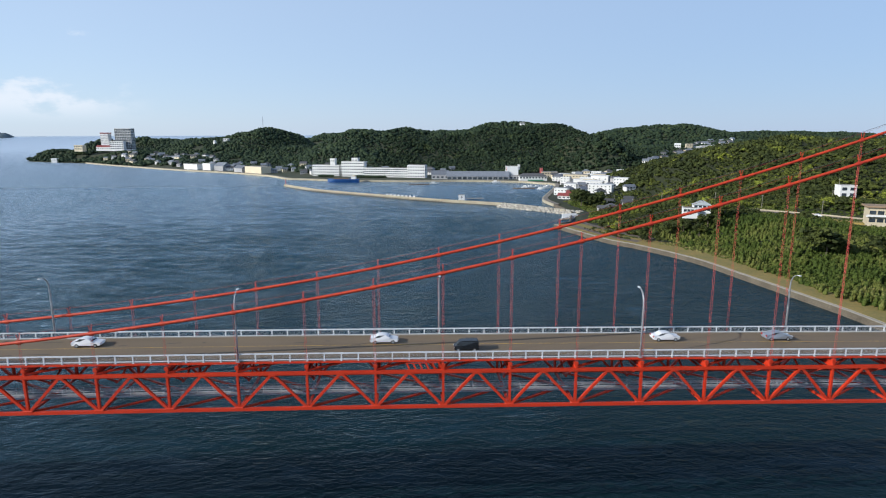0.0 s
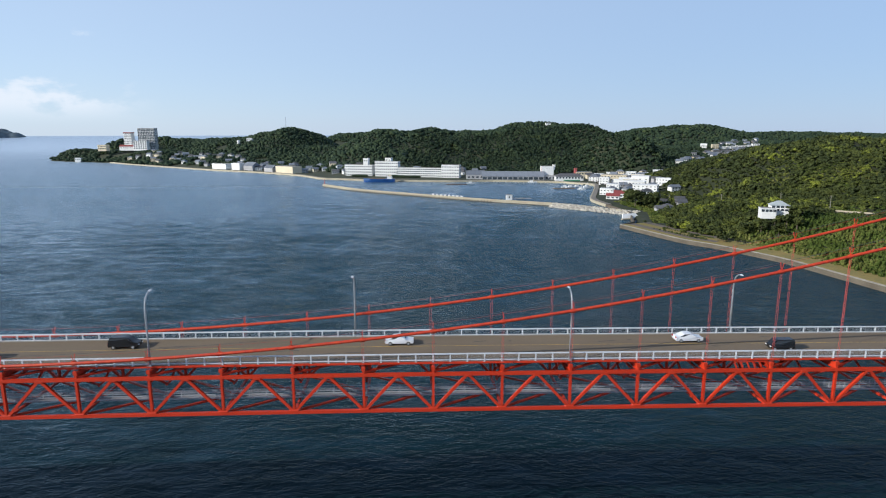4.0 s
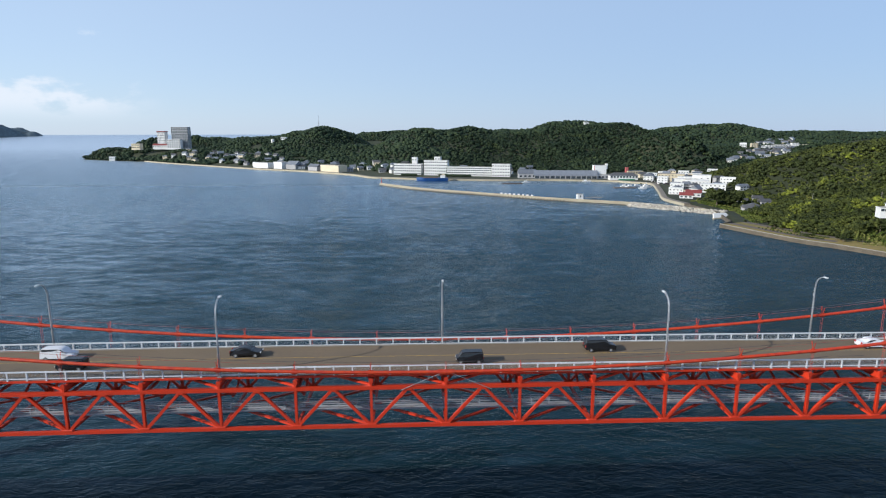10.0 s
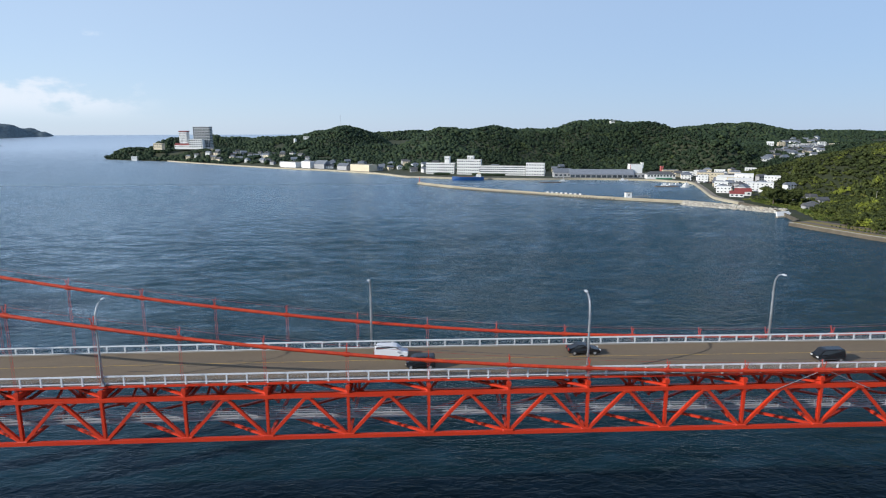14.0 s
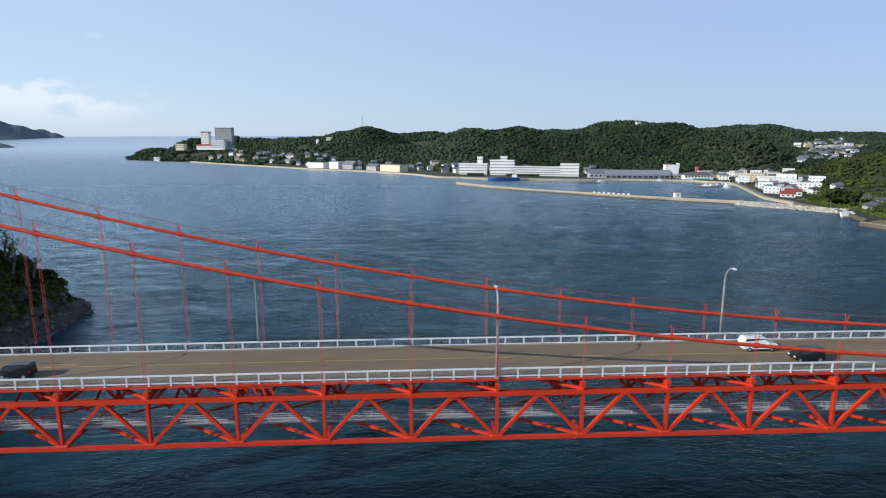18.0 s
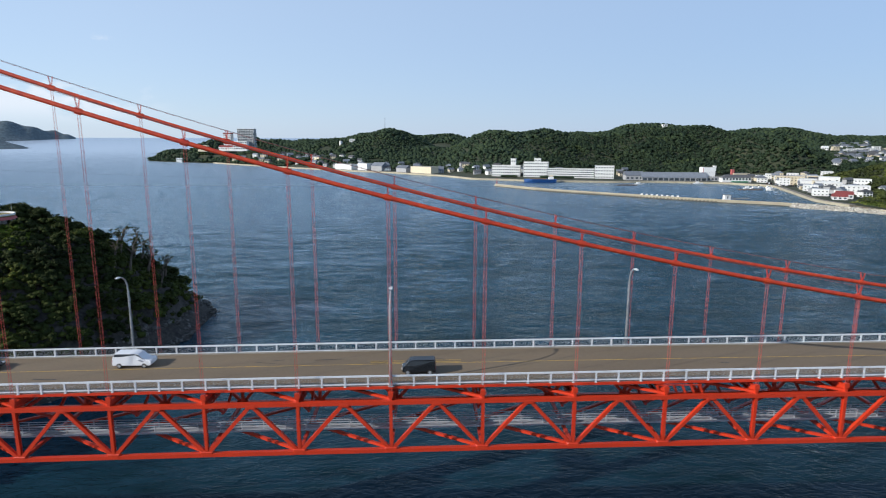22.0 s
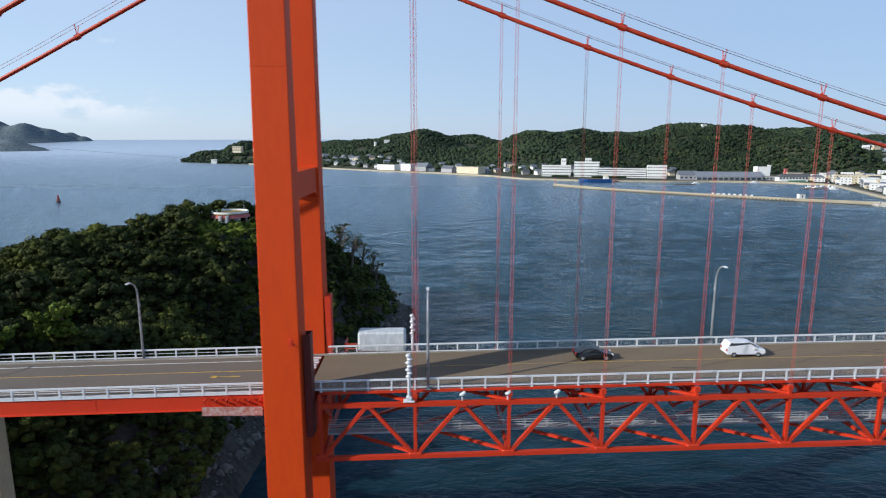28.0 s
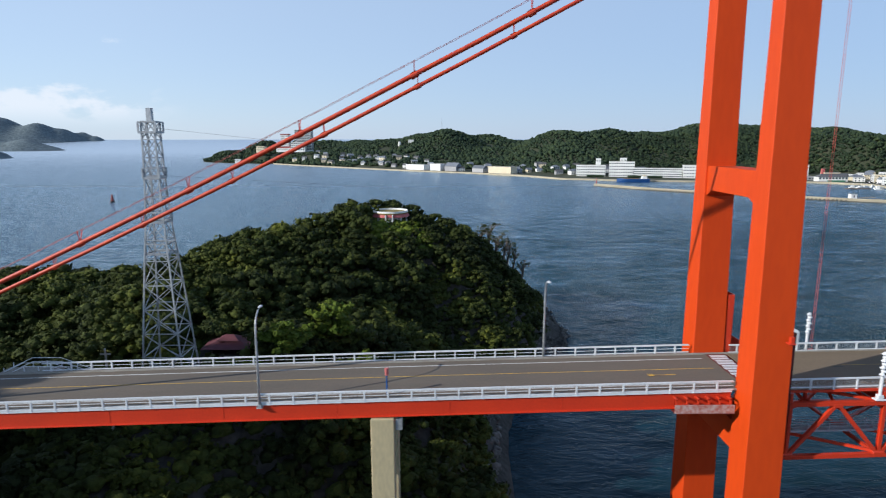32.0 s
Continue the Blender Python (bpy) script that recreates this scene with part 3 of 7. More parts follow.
def build_tower(x, label):
    t = thing("bridge_tower", label, "tower", (x, 0, 0), group="bridge towers")
    leg = mesh_of(leg_mesh(), "leg", TOWER)
    near = part("tower_leg", leg, TOWER, t)
    far = part("tower_leg", leg, TOWER, t, m=Matrix.Translation((0, LEG_GAP, 0)))
    bm = bmesh.new()
    y0, y1 = 1.75, LEG_GAP - 1.45
    prof = [(y0 - 0.3, 60.5), (y1 + 0.3, 60.5), (y1 + 0.35, 56.9), (y1 - 1.2, 57.7), (y0 + 1.2, 57.7), (y0 - 0.35, 56.9)]
    fr = [bm.verts.new((-1.55, y, z)) for y, z in prof]
    bk = [bm.verts.new((1.55, y, z)) for y, z in prof]
    bm.faces.new(fr)
    bm.faces.new(bk[::-1])
    for k in range(6):
        bm.faces.new((fr[k], bk[k], bk[(k + 1) % 6], fr[(k + 1) % 6]))
    bmesh.ops.recalc_face_normals(bm, faces=bm.faces)
    part("cross_beam", bm, TOWER, t)
    part("cross_beam", boxes((-1.5, 1.5, 1.6, SPACING - 1.6, 30.0, 33.2), bevel=0.05), TOWER, t)
    # welded seams where the leg sections meet
    for z in (33.6, 47.2, 60.9, 70.5):
        hx, hy, cy = leg_at(z)
        part("leg_seam", boxes((-hx - 0.012, hx + 0.012, cy - hy - 0.012, cy + hy + 0.012, z, z + 0.1)), TOWER, t)
        part("leg_seam", boxes((-hx - 0.012, hx + 0.012, LEG_GAP + cy - hy - 0.012, LEG_GAP + cy + hy + 0.012, z, z + 0.1)), TOWER, t)
    for y in (0, SPACING):
        part("tower_footing", boxes((-4.5, 4.5, y - 4.5, y + 4.5, -4, 3.2), bevel=0.3), KERB, t)
    # inspection cage, its door frame and a beacon on the inner face above the deck
    part("ladder_cage", boxes((2.05, 2.75, -0.75, -0.65, 33, 44.2), (2.05, 2.75, 0.65, 0.75, 33, 44.2), (2.7, 2.78, -0.75, 0.75, 33, 44.2)), DARKRED, t, "dark red ladder cage")
    part("ladder_cage", boxes((2.05, 2.75, SPACING - 0.75, SPACING - 0.65, 36, 44.8), (2.05, 2.75, SPACING + 0.65, SPACING + 0.75, 36, 44.8), (2.7, 2.78, SPACING - 0.75, SPACING + 0.75, 36, 44.8)), RED, t)
    part("beacon_bracket", boxes((0.9, 1.6, -2.75, -2.0, 43.6, 43.75), (1.05, 1.45, -2.7, -2.3, 43.75, 44.4), bevel=0.04), RED, t, "small red beacon on a bracket")
    return t


tower_west = build_tower(-TOWER_X, "tall orange steel tower with tapering box legs and a cross beam")
tower_east = copy_thing(tower_west, Matrix.Translation((TOWER_X, 0, 0)) @ Matrix.Rotation(math.pi, 4, "Z"))
tower_east.matrix_basis = Matrix.Translation((TOWER_X, SPACING, 0)) @ Matrix.Rotation(math.pi, 4, "Z")

# carriageway
X0, X1 = -345.0, 345.0
xs_all = [X0 + 5 * i for i in range(int((X1 - X0) / 5) + 1)]
road = thing("road", "worn brown asphalt carriageway on the bridge deck", "road", kind="structure")
part("deck_slab", sweep(((1.0, DECK - 0.16), (12.0, DECK - 0.16), (12.0, DECK), (1.0, DECK)), xs_main, camber), KERB, road)
part("asphalt", sweep(((1.4, DECK + 0.004), (11.55, DECK + 0.004), (11.55, DECK + 0.06), (1.4, DECK + 0.06)), [-231.4] + xs_main[1:-1] + [231.4], camber), ASPHALT, road)
for s in (-1, 1):
    xs = [s * x for x in ([232.2] + [235 + 5 * i for i in range(23)])]
    part("asphalt", sweep(((1.4, DECK + 0.004), (11.55, DECK + 0.004), (11.55, DECK + 0.06), (1.4, DECK + 0.06)), xs, camber), ASPHALT2, road, "greyer asphalt of the approach span")
for y0, y1 in ((1.0, 1.4), (11.55, 12.0)):
    part("kerb", sweep(((y0, DECK + 0.002), (y1, DECK + 0.002), (y1, DECK + 0.16), (y0, DECK + 0.16)), xs_all, camber), KERB, road)
part("edge_line", sweep(((10.2, DECK + 0.061), (10.38, DECK + 0.061), (10.38, DECK + 0.066), (10.2, DECK + 0.066)), [-340 + 5 * i for i in range(22)], camber), LINE, road)
part("edge_line", sweep(((2.75, DECK + 0.061), (2.9, DECK + 0.061), (2.9, DECK + 0.066), (2.75, DECK + 0.066)), [-340 + 5 * i for i in range(22)], camber), LINE, road)
for y in (7.1,):
    part("centre_line", sweep(((y, DECK + 0.061), (y + 0.15, DECK + 0.061), (y + 0.15, DECK + 0.066), (y, DECK + 0.066)), [-340 + 5 * i for i in range(22)], camber), YELLOW, road, "yellow centre line")
    part("centre_line", sweep(((y, DECK + 0.061), (y + 0.09, DECK + 0.061), (y + 0.09, DECK + 0.066), (y, DECK + 0.066)), xs_main[1:-1], camber), YELLOW, road, "worn yellow centre line")
# painted lane arrows, repairs and skid marks
rng = random.Random(5)
for x, y, l in ((-149.6, 7.75, 6.6), (-143.0, 7.75, 5.0), (151.2, 3.95, 4.0)):
    hairpin = bmesh.new()
    for s in (-1, 1):
        box(hairpin, -l / 2, l / 2, s * 0.26 - 0.055, s * 0.26 + 0.055, 0, 0.006)
    box(hairpin, l / 2 - 0.1, l / 2 + 0.06, -0.2, 0.2, 0, 0.0055)
    part("lane_marking", hairpin, YELLOW, road, "faded yellow hairpin lane marking", Matrix.Translation((x, y, DECK + camber(x) + 0.066)))
arrow = boxes((-2.4, 3.2, -0.07, 0.07, 0, 0.006), (-2.7, -2.0, -0.3, -0.07, 0, 0.006), (-2.7, -2.0, 0.07, 0.3, 0, 0.006), (2.0, 2.7, -0.3, -0.07, 0, 0.006), (2.0, 2.7, 0.07, 0.3, 0, 0.006), (-0.5, 0.6, 0.07, 0.24, 0, 0.006))
part("lane_marking", arrow, YELLOW, road, "yellow double-headed lane marking", Matrix.Translation((-240.6, 5.5, DECK + camber(240.6) + 0.066)))
for i in range(46):
    x, y = rng.uniform(-225, 185), rng.uniform(2.4, 10.3)
    w, d = rng.uniform(0.5, 6.0), rng.uniform(0.08, 0.22)
    part("asphalt_repair", boxes((-w / 2, w / 2, -d / 2, d / 2, 0, 0.003)), PATCH, road, m=Matrix.Translation((x, y, DECK + camber(x) + 0.062)) @ Matrix.Rotation(rng.uniform(-0.25, 0.25), 4, "Z"))
# toothed expansion joints with pale blocks at the towers
for s in (-1, 1):
    j = thing("expansion_joint", "pale toothed steel expansion joint across the carriageway", "expansion joint", (s * 232.9, 0, 0), group="expansion joints", kind="structure")
    part("joint_bed", boxes((-1.1, 1.2, 1.2, 11.8, DECK + camber(231.8) - 0.05, DECK + camber(231.8) + 0.068)), DARKRED, j)
    for i in range(12):
        part("joint_plate", boxes((-1.0, 1.0, 1.75 + 0.8 * i, 2.3 + 0.8 * i, DECK + camber(231.8) + 0.069, DECK + camber(231.8) + 0.1)), WHITE, j, m=Matrix.Translation((0.15 * (i % 2), 0, 0)))

# railings: a thing a side, with posts and three rails
def railing(y, name, x0, x1, skip=()):
    r = thing("bridge_railing", "white painted steel railing along the deck edge", "railing", ((x0 + x1) / 2, y, 0), group="bridge railings")
    inv = Matrix.Translation((-(x0 + x1) / 2, -y, 0))
    n = int((x1 - x0) / 5)
    xs = [x0 + (x1 - x0) * i / n for i in range(n + 1)]
    barred = abs(x0) == 231
    for z0, z1, hw, nm in ((RAIL_TOP - 0.15, RAIL_TOP + 0.02, 0.09, "top_rail"), (DECK + 0.6, DECK + 0.645, 0.03, "middle_rail"), (DECK + 0.12, DECK + 0.24, 0.05, "bottom_rail")):
        if barred and nm == "middle_rail":
            continue
        part(nm, sweep(((y - hw, z0), (y + hw, z0), (y + hw, z1), (y - hw, z1)), xs, camber), WHITE, r, m=inv)
    if barred:
        # fine upright bars between the posts
        vs, fs = [], []
        nb = int((x1 - x0) / 0.15)
        for i in range(nb):
            bx = x0 + 0.15 * (i + 0.5)
            zb = DECK + 0.2 + camber(bx)
            n0 = len(vs)
            for z in (zb, zb + 0.85):
                vs += [(bx - 0.011, y - 0.011, z), (bx + 0.011, y - 0.011, z), (bx + 0.011, y + 0.011, z), (bx - 0.011, y + 0.011, z)]
            fs += [(n0 + k, n0 + (k + 1) % 4, n0 + 4 + (k + 1) % 4, n0 + 4 + k) for k in range(4)]
        part("bar_infill", raw("bar_infill", vs, fs, GALV), GALV, r, "thin grey upright bars", inv)["kind"] = "stuff"
    if "post" not in SHARED:
        SHARED["post"] = mesh_of(boxes((-0.085, 0.085, -0.08, 0.08, -0.1, 0.98), (-0.12, 0.12, -0.12, 0.12, -0.12, -0.09)), "post", WHITE)
    x = math.ceil(x0 / 2.5) * 2.5
    while x <= x1:
        part("post", SHARED["post"], WHITE, r, m=inv @ Matrix.Translation((x, y, DECK + 0.02 + camber(x))))
        x += 2.5
    return r


for x0, x1 in ((-345, -235.8), (-231, 231), (235.8, 345)):
    railing(0.9, "near", x0, x1)
    railing(11.85 if abs(x0) == 231 else 12.35, "far", x0 if x0 > -300 else -316, x1)

# street lamps
def lamp_thing():
    t = thing("street_lamp", "tall pale grey street lamp with a curved arm on the bridge", "street lamp", group="street lamps")
    pts = [(0, 0, 0), (0, 0, 4.5), (0, 0, 8.2), (0, 0.12, 9.1), (0, 0.5, 9.8), (0, 1.1, 10.25), (0, 1.9, 10.45)]
    part("pole", tube(pts, [0.16, 0.13, 0.11, 0.1, 0.09, 0.08, 0.07], 10), GALV, t, smooth=True)
    part("base_plate", boxes((-0.3, 0.3, -0.3, 0.3, -0.02, 0.06), (-0.2, 0.2, -0.2, 0.2, 0.06, 0.35), bevel=0.02), GALV, t)
    part("lamp_head", boxes((-0.17, 0.17, 1.75, 2.5, 10.36, 10.54), bevel=0.06), WHITE, t, "white lamp head")
    part("control_box", boxes((-0.1, 0.1, -0.22, -0.08, 7.0, 7.45), bevel=0.02), GALV, t)
    return t


lamp = lamp_thing()
first = True
for x, y, turn in [(x, 0.75, 0) for x in (-30, 30, 90, 150, 210, -90, -150, -218.6, -286)] + [(x, 12.25, 180) for x in (0, 57.8, 120, 180, -58, -120.5, -183, -254)]:
    m = Matrix.Translation((x, y, DECK + camber(x) - (0.0 if abs(x) < 232 else 0.3))) @ Matrix.Rotation(radians(turn), 4, "Z")
    if first:
        lamp.matrix_basis, first = m, False
    else:
        copy_thing(lamp, m)

# approach spans: plate girders, slab edge and piers
for s in (-1, 1):
    span = thing("approach_span", "red plate-girder approach span beside the tower", "bridge span", (s * 290, 0, 0), group="approach spans")
    inv = Matrix.Translation((-s * 290, 0, 0))
    xs = [s * x for x in [235.9, 240] + [245 + 5 * i for i in range(21)]]
    part("slab", sweep(((1.0, DECK - 0.15), (11.6, DECK - 0.4), (12.7, DECK - 0.3), (12.7, DECK), (1.0, DECK)), xs, camber), KERB, span, "pale concrete deck slab", inv)
    part("slab_edge", sweep(((0.86, DECK - 0.12), (0.99, DECK - 0.12), (0.99, DECK + 0.2), (0.86, DECK + 0.2)), xs, camber), WHITE, span, m=inv)
    for y in (1.06, 6.5, 11.0):
        part("girder", sweep(((y - 0.05, DECK - 1.75), (y + 0.05, DECK - 1.75), (y + 0.05, DECK - 0.42 if y > 2 else DECK - 0.16), (y - 0.05, DECK - 0.42 if y > 2 else DECK - 0.16)), xs, camber), RED, span, m=inv)
        part("girder_flange", sweep(((y - 0.3, DECK - 1.82), (y + 0.3, DECK - 1.82), (y + 0.3, DECK - 1.751), (y - 0.3, DECK - 1.751)), xs, camber), RED, span, m=inv)
    for i in range(9):
        x = s * (242 + 12 * i)
        part("web_stiffener", boxes((x - 0.06, x + 0.06, 0.985, 1.009, DECK - 1.75 + camber(x), DECK - 0.2 + camber(x))), RED, span, m=inv)
    px = s * 273.1
    pier = thing("bridge_pier", "pale concrete bridge pier carrying the approach girder", "pier", (px, 0, 0), group="bridge piers")
    zt = DECK - 1.91 + camber(px)
    part("column", boxes((-1.25, 1.25, 0.4, 2.6, 5, zt), bevel=0.08), PIER, pier)
    part("column", boxes((-1.1, 1.1, 9.8, 12.2, 5, zt), bevel=0.08), PIER, pier)
    for y in (2.0, 11.0):
        part("bearing", boxes((-0.4, 0.4, y - 0.4, y + 0.4, zt, zt + 0.09)), DARKRED, pier)
    part("ladder", boxes((1.4, 2.1, 0.6, 0.66, zt - 1.3, zt - 0.05), (1.4, 2.1, 1.5, 1.56, zt - 1.3, zt - 0.05), (2.04, 2.1, 0.6, 1.56, zt - 0.75, zt - 0.69), (2.04, 2.1, 0.6, 1.56, zt - 1.3, zt - 1.24), (2.04, 2.1, 0.6, 1.56, zt - 0.1, zt - 0.04)), GALV, pier, "small galvanised access cage")
    ab = thing("abutment", "weathered concrete bridge abutment set into the slope", "abutment", (s * 340, 0, 0), group="abutments", kind="structure")
    part("abutment_block", boxes((-6, 12, 0.8, 12.2, 12, DECK + camber(340) - 1.0), bevel=0.2), KERB, ab)

# painting scaffold hung under the deck edge beside the tower
sc = thing("scaffold_basket", "red hanging work basket with a grey mesh panel", "scaffold", (-238.9, 0.55, 0))
zc = DECK + camber(239.5)
part("mesh_panel", boxes((-3.4, 2.9, -0.75, -0.68, zc - 1.95, zc - 1.0)), mat("orange_grey_mesh", (0.4, 0.12, 0.09), 0.8, colour2=(0.5, 0.36, 0.33), scale=3.0), sc)
part("basket_floor", boxes((-3.4, 2.9, -0.75, 0.5, zc - 2.0, zc - 1.951)), DARKRED, sc)
for i in range(6):
    x = -3.2 + 1.15 * i
    part("basket_hanger", boxes((x - 0.09, x + 0.09, -0.6, -0.42, zc - 1.0, zc - 0.45), (x - 0.09, x + 0.09, -0.6, 0.3, zc - 0.55, zc - 0.4)), RED, sc)
# inspection ladders below the stringer
for x in (-118.0, 117.5):
    lad = thing("inspection_ladder", "red raking steel bars of an inspection platform under the deck", "platform", (x, 0.45, 0), group="inspection platforms")
    c = camber(x)
    for i in range(6):
        beam("platform_bar", (-2.5 + i * 0.95, 0, top_z(x) + 0.22), (-2.9 + i * 0.95, 0, DECK + c - 0.4), 0.1, 0.24, RED, lad)
    beam("platform_rail", (-3.0, 0, DECK + c - 0.42), (2.1, 0, DECK + c - 0.42), 0.1, 0.1, RED, lad)
# white wrapped feet of the hangers next to the tower, and lamps on the truss
for y in (0.0, SPACING):
    for s in (-1, 1):
        w = thing("hanger_sleeve", "white weatherproof sleeve with bead-like lamps round the last hanger", "hanger sleeve", (s * 220.6, y - 0.02, top_z(220) + 0.28), group="hanger sleeves")
        hs = 5.3 if y == 0 else 5.7
        part("sleeve", tube([(0, 0, 0), (0, 0, hs)], 0.17, 8), WHITE, w)
        part("sleeve_foot", boxes((-0.6, 0.6, -0.35, 0.35, 0, 0.18), (-0.3, 0.3, -0.25, 0.25, 0.18, 0.6), bevel=0.04), WHITE, w)
        for i in range(7):
            part("bead_lamp", tube([((i % 2) * 0.16 - 0.08, 0, hs - 2.5 + 0.38 * i - 0.16), ((i % 2) * 0.16 - 0.08, 0, hs - 2.5 + 0.38 * i), ((i % 2) * 0.16 - 0.08, 0, hs - 2.5 + 0.38 * i + 0.16)], [0.14, 0.3, 0.14], 10), WHITE, w)
for x in (-215, -210.2, -205):
    f = thing("navigation_lamp", "small white navigation lamp on the top chord", "lamp", (x, -0.05, top_z(x) + 0.28), group="navigation lamps")
    part("lamp_stem", tube([(0, 0, 0), (0, 0, 0.55)], 0.07, 6), WHITE, f)
    part("lamp_body", tube([(-0.25, 0, 0.6), (0.05, 0, 0.72), (0.3, 0, 0.95)], [0.15, 0.22, 0.16], 8), WHITE, f)
# sheeted work shelter outside the far railing
sh = thing("work_shelter", "pale sheeted work shelter standing outside the far railing", "shelter", (-224.5, 14.0, -0.3))
zc = DECK + camber(224)
part("shelter_cover", boxes((-3.0, 3.0, -1.1, 1.1, zc + 0.0, zc + 2.7), bevel=0.25), mat("pale_sheeting", (0.62, 0.66, 0.68), 0.6, colour2=(0.48, 0.52, 0.54), scale=0.8, stretch=(4, 1, 1)), sh)
part("shelter_frame", boxes((-4.6, 3.2, -1.3, -1.22, zc - 0.4, zc - 0.2), (-4.6, -4.5, -1.3, 1.2, zc - 0.4, zc + 1.4), (-4.6, -3.0, -1.3, -1.22, zc + 0.6, zc + 0.72), (-4.6, -3.0, -1.3, -1.22, zc + 1.2, zc + 1.32), (-4.6, 3.2, -1.3, 1.3, zc - 1.0, zc - 0.85)), RED, sh, "red scaffold frame")
for x in (-3.0, 0.0, 3.0):
    beam("shelter_bracket", (x, 1.2, zc - 0.9), (x, -1.6, zc - 1.9), 0.15, 0.15, RED, sh)

# ---------------------------------------------------------------- land forms
MAIN_COAST = [(300, -140), (290, 60), (288, 130), (284, 165), (279, 203), (273, 240), (257, 280), (243, 305), (225, 368), (240, 380), (258, 440), (256, 500), (255, 548), (272, 602), (298, 680), (312, 735), (292, 760), (271, 782), (185, 806), (126, 802), (60, 815), (16, 822), (-42, 852), (-77, 868), (-117, 932), (-213, 1024), (-320, 1100), (-537, 1290), (-653, 1405), (-790, 1474), (-868, 1528), (-895, 1600), (-840, 1740), (-600, 1900), (-400, 2300), (0, 2750), (1500, 3000), (2300, 2700), (2300, -140)]
WEST_COAST = [(-255, -140), (-257, 0), (-254, 37), (-253, 55), (-250, 72), (-240, 82), (-231, 104), (-224, 130), (-225, 162), (-240, 182), (-275, 186), (-315, 172), (-345, 150), (-400, 140), (-470, 130), (-640, 90), (-640, -140)]
# hills: centre x, centre y, height, spread along x, spread along y, turn
MAIN_HILLS = [(7, 1270, 76, 75, 150, 0), (100, 1270, 74, 80, 150, 0), (205, 1270, 72, 80, 150, 0), (290, 1250, 85, 70, 150, 0), (350, 1240, 82, 75, 150, 0), (410, 1210, 80, 65, 150, 20), (455, 1160, 62, 60, 130, 30), (435, 925, 58, 36, 55, 0), (425, 1010, 64, 45, 70, 0)]
FAR_HILLS = [(857, 1950, 76, 170, 160, 0), (990, 1950, 85, 150, 160, 0), (1090, 1950, 77, 170, 160, 0), (1480, 2500, 62, 240, 160, 0), (1700, 2500, 66, 260, 160, 0), (1950, 2480, 62, 260, 200, 0), (-170, 2250, 63, 110, 150, 0), (-70, 2250, 66, 110, 150, 0), (300, 2200, 62, 300, 150, 0)]
LEFT_HILLS = [(-470, 1560, 42, 70, 110, 0), (-385, 1510, 54, 75, 120, 0), (-300, 1500, 66, 70, 130, 0), (-237, 1470, 77, 60, 130, 0), (-190, 1500, 62, 60, 130, 0), (-747, 1700, 52, 45, 60, 0), (-640, 1710, 49, 60, 80, 0), (-555, 1690, 51, 70, 80, 0), (-470, 1650, 49, 70, 100, 0), (-620, 1540, 31, 110, 70, -30), (-770, 1535, 25, 90, 50, -25), (-835, 1545, 25, 40, 40, 0), (-540, 1420, 26, 80, 90, -35), (-120, 1350, 34, 120, 130, 0), (-300, 1300, 20, 120, 110, 0)]
RIGHT_HILLS = [(418, 598, 32, 20, 80, 0), (441, 575, 45, 30, 105, 10), (474, 556, 56, 43, 120, 10), (528, 535, 64, 65, 130, 10), (600, 520, 61, 75, 130, 0), (700, 540, 62, 90, 140, 0), (345, 330, 19, 42, 90, 0), (430, 330, 19, 60, 90, 0), (580, 330, 32, 80, 90, 0), (312, 306, 20, 20, 22, 0)]
VALLEY_HILLS = [(700, 1260, 37, 190, 190, 0), (560, 1020, 32, 90, 120, 0), (520, 890, 22, 70, 90, 0), (900, 1350, 46, 200, 200, 0), (700, 900, 48, 110, 130, 0), (860, 700, 55, 160, 160, 0)]
# the last hill is added out of view to shade the under-deck slope
WEST_HILLS = [(-283, 132, 37.5, 30, 36, -20), (-308, 104, 34.5, 32, 40, -25), (-325, 72, 28.5, 36, 34, 0), (-375, 85, 24.0, 60, 45, 0), (-450, 60, 15, 80, 50, 0), (-260, 132, 29, 17, 32, 0), (-305, 40, 27.0, 32, 24, 0), (-318, 5, 22, 30, 30, 0), (-345, -40, 20, 60, 45, 0), (-282, 55, 22, 20, 28, 0), (-416, -14, 86, 34, 26, 0)]


def coast_distance(px, py, poly):
    """Signed distance to the shore, positive on land."""
    d = np.full(px.shape, 1e9)
    inside = np.zeros(px.shape, bool)
    for (ax, ay), (bx, by) in zip(poly, poly[1:] + poly[:1]):
        ex, ey = bx - ax, by - ay
        t = np.clip(((px - ax) * ex + (py - ay) * ey) / (ex * ex + ey * ey), 0, 1)
        d = np.minimum(d, np.hypot(px - ax - t * ex, py - ay - t * ey))
        cross = (ay > py) != (by > py)
        with np.errstate(divide="ignore", invalid="ignore"):
            inside ^= cross & (px < ex * (py - ay) / (by - ay if by != ay else 1e-9) + ax)
    return np.where(inside, d, -d)


def hill_height(px, py, hills):
    total = np.zeros(px.shape)
    for cx, cy, h, a, b, turn in hills:
        c, s = math.cos(radians(turn)), math.sin(radians(turn))
        u, v = ((px - cx) * c + (py - cy) * s) / a, ((py - cy) * c - (px - cx) * s) / b
        total += (h * np.exp(-0.5 * (u * u + v * v))) ** 6
    return total ** (1 / 6)


def ripple(px, py, size, amp):
    return amp * (np.sin(px / size + 1.7 * np.sin(py / size * 0.7)) * np.cos(py / size * 1.13 + 0.9 * np.sin(px / size * 0.6)))


ALL_MAIN = MAIN_HILLS + FAR_HILLS + LEFT_HILLS + RIGHT_HILLS + VALLEY_HILLS


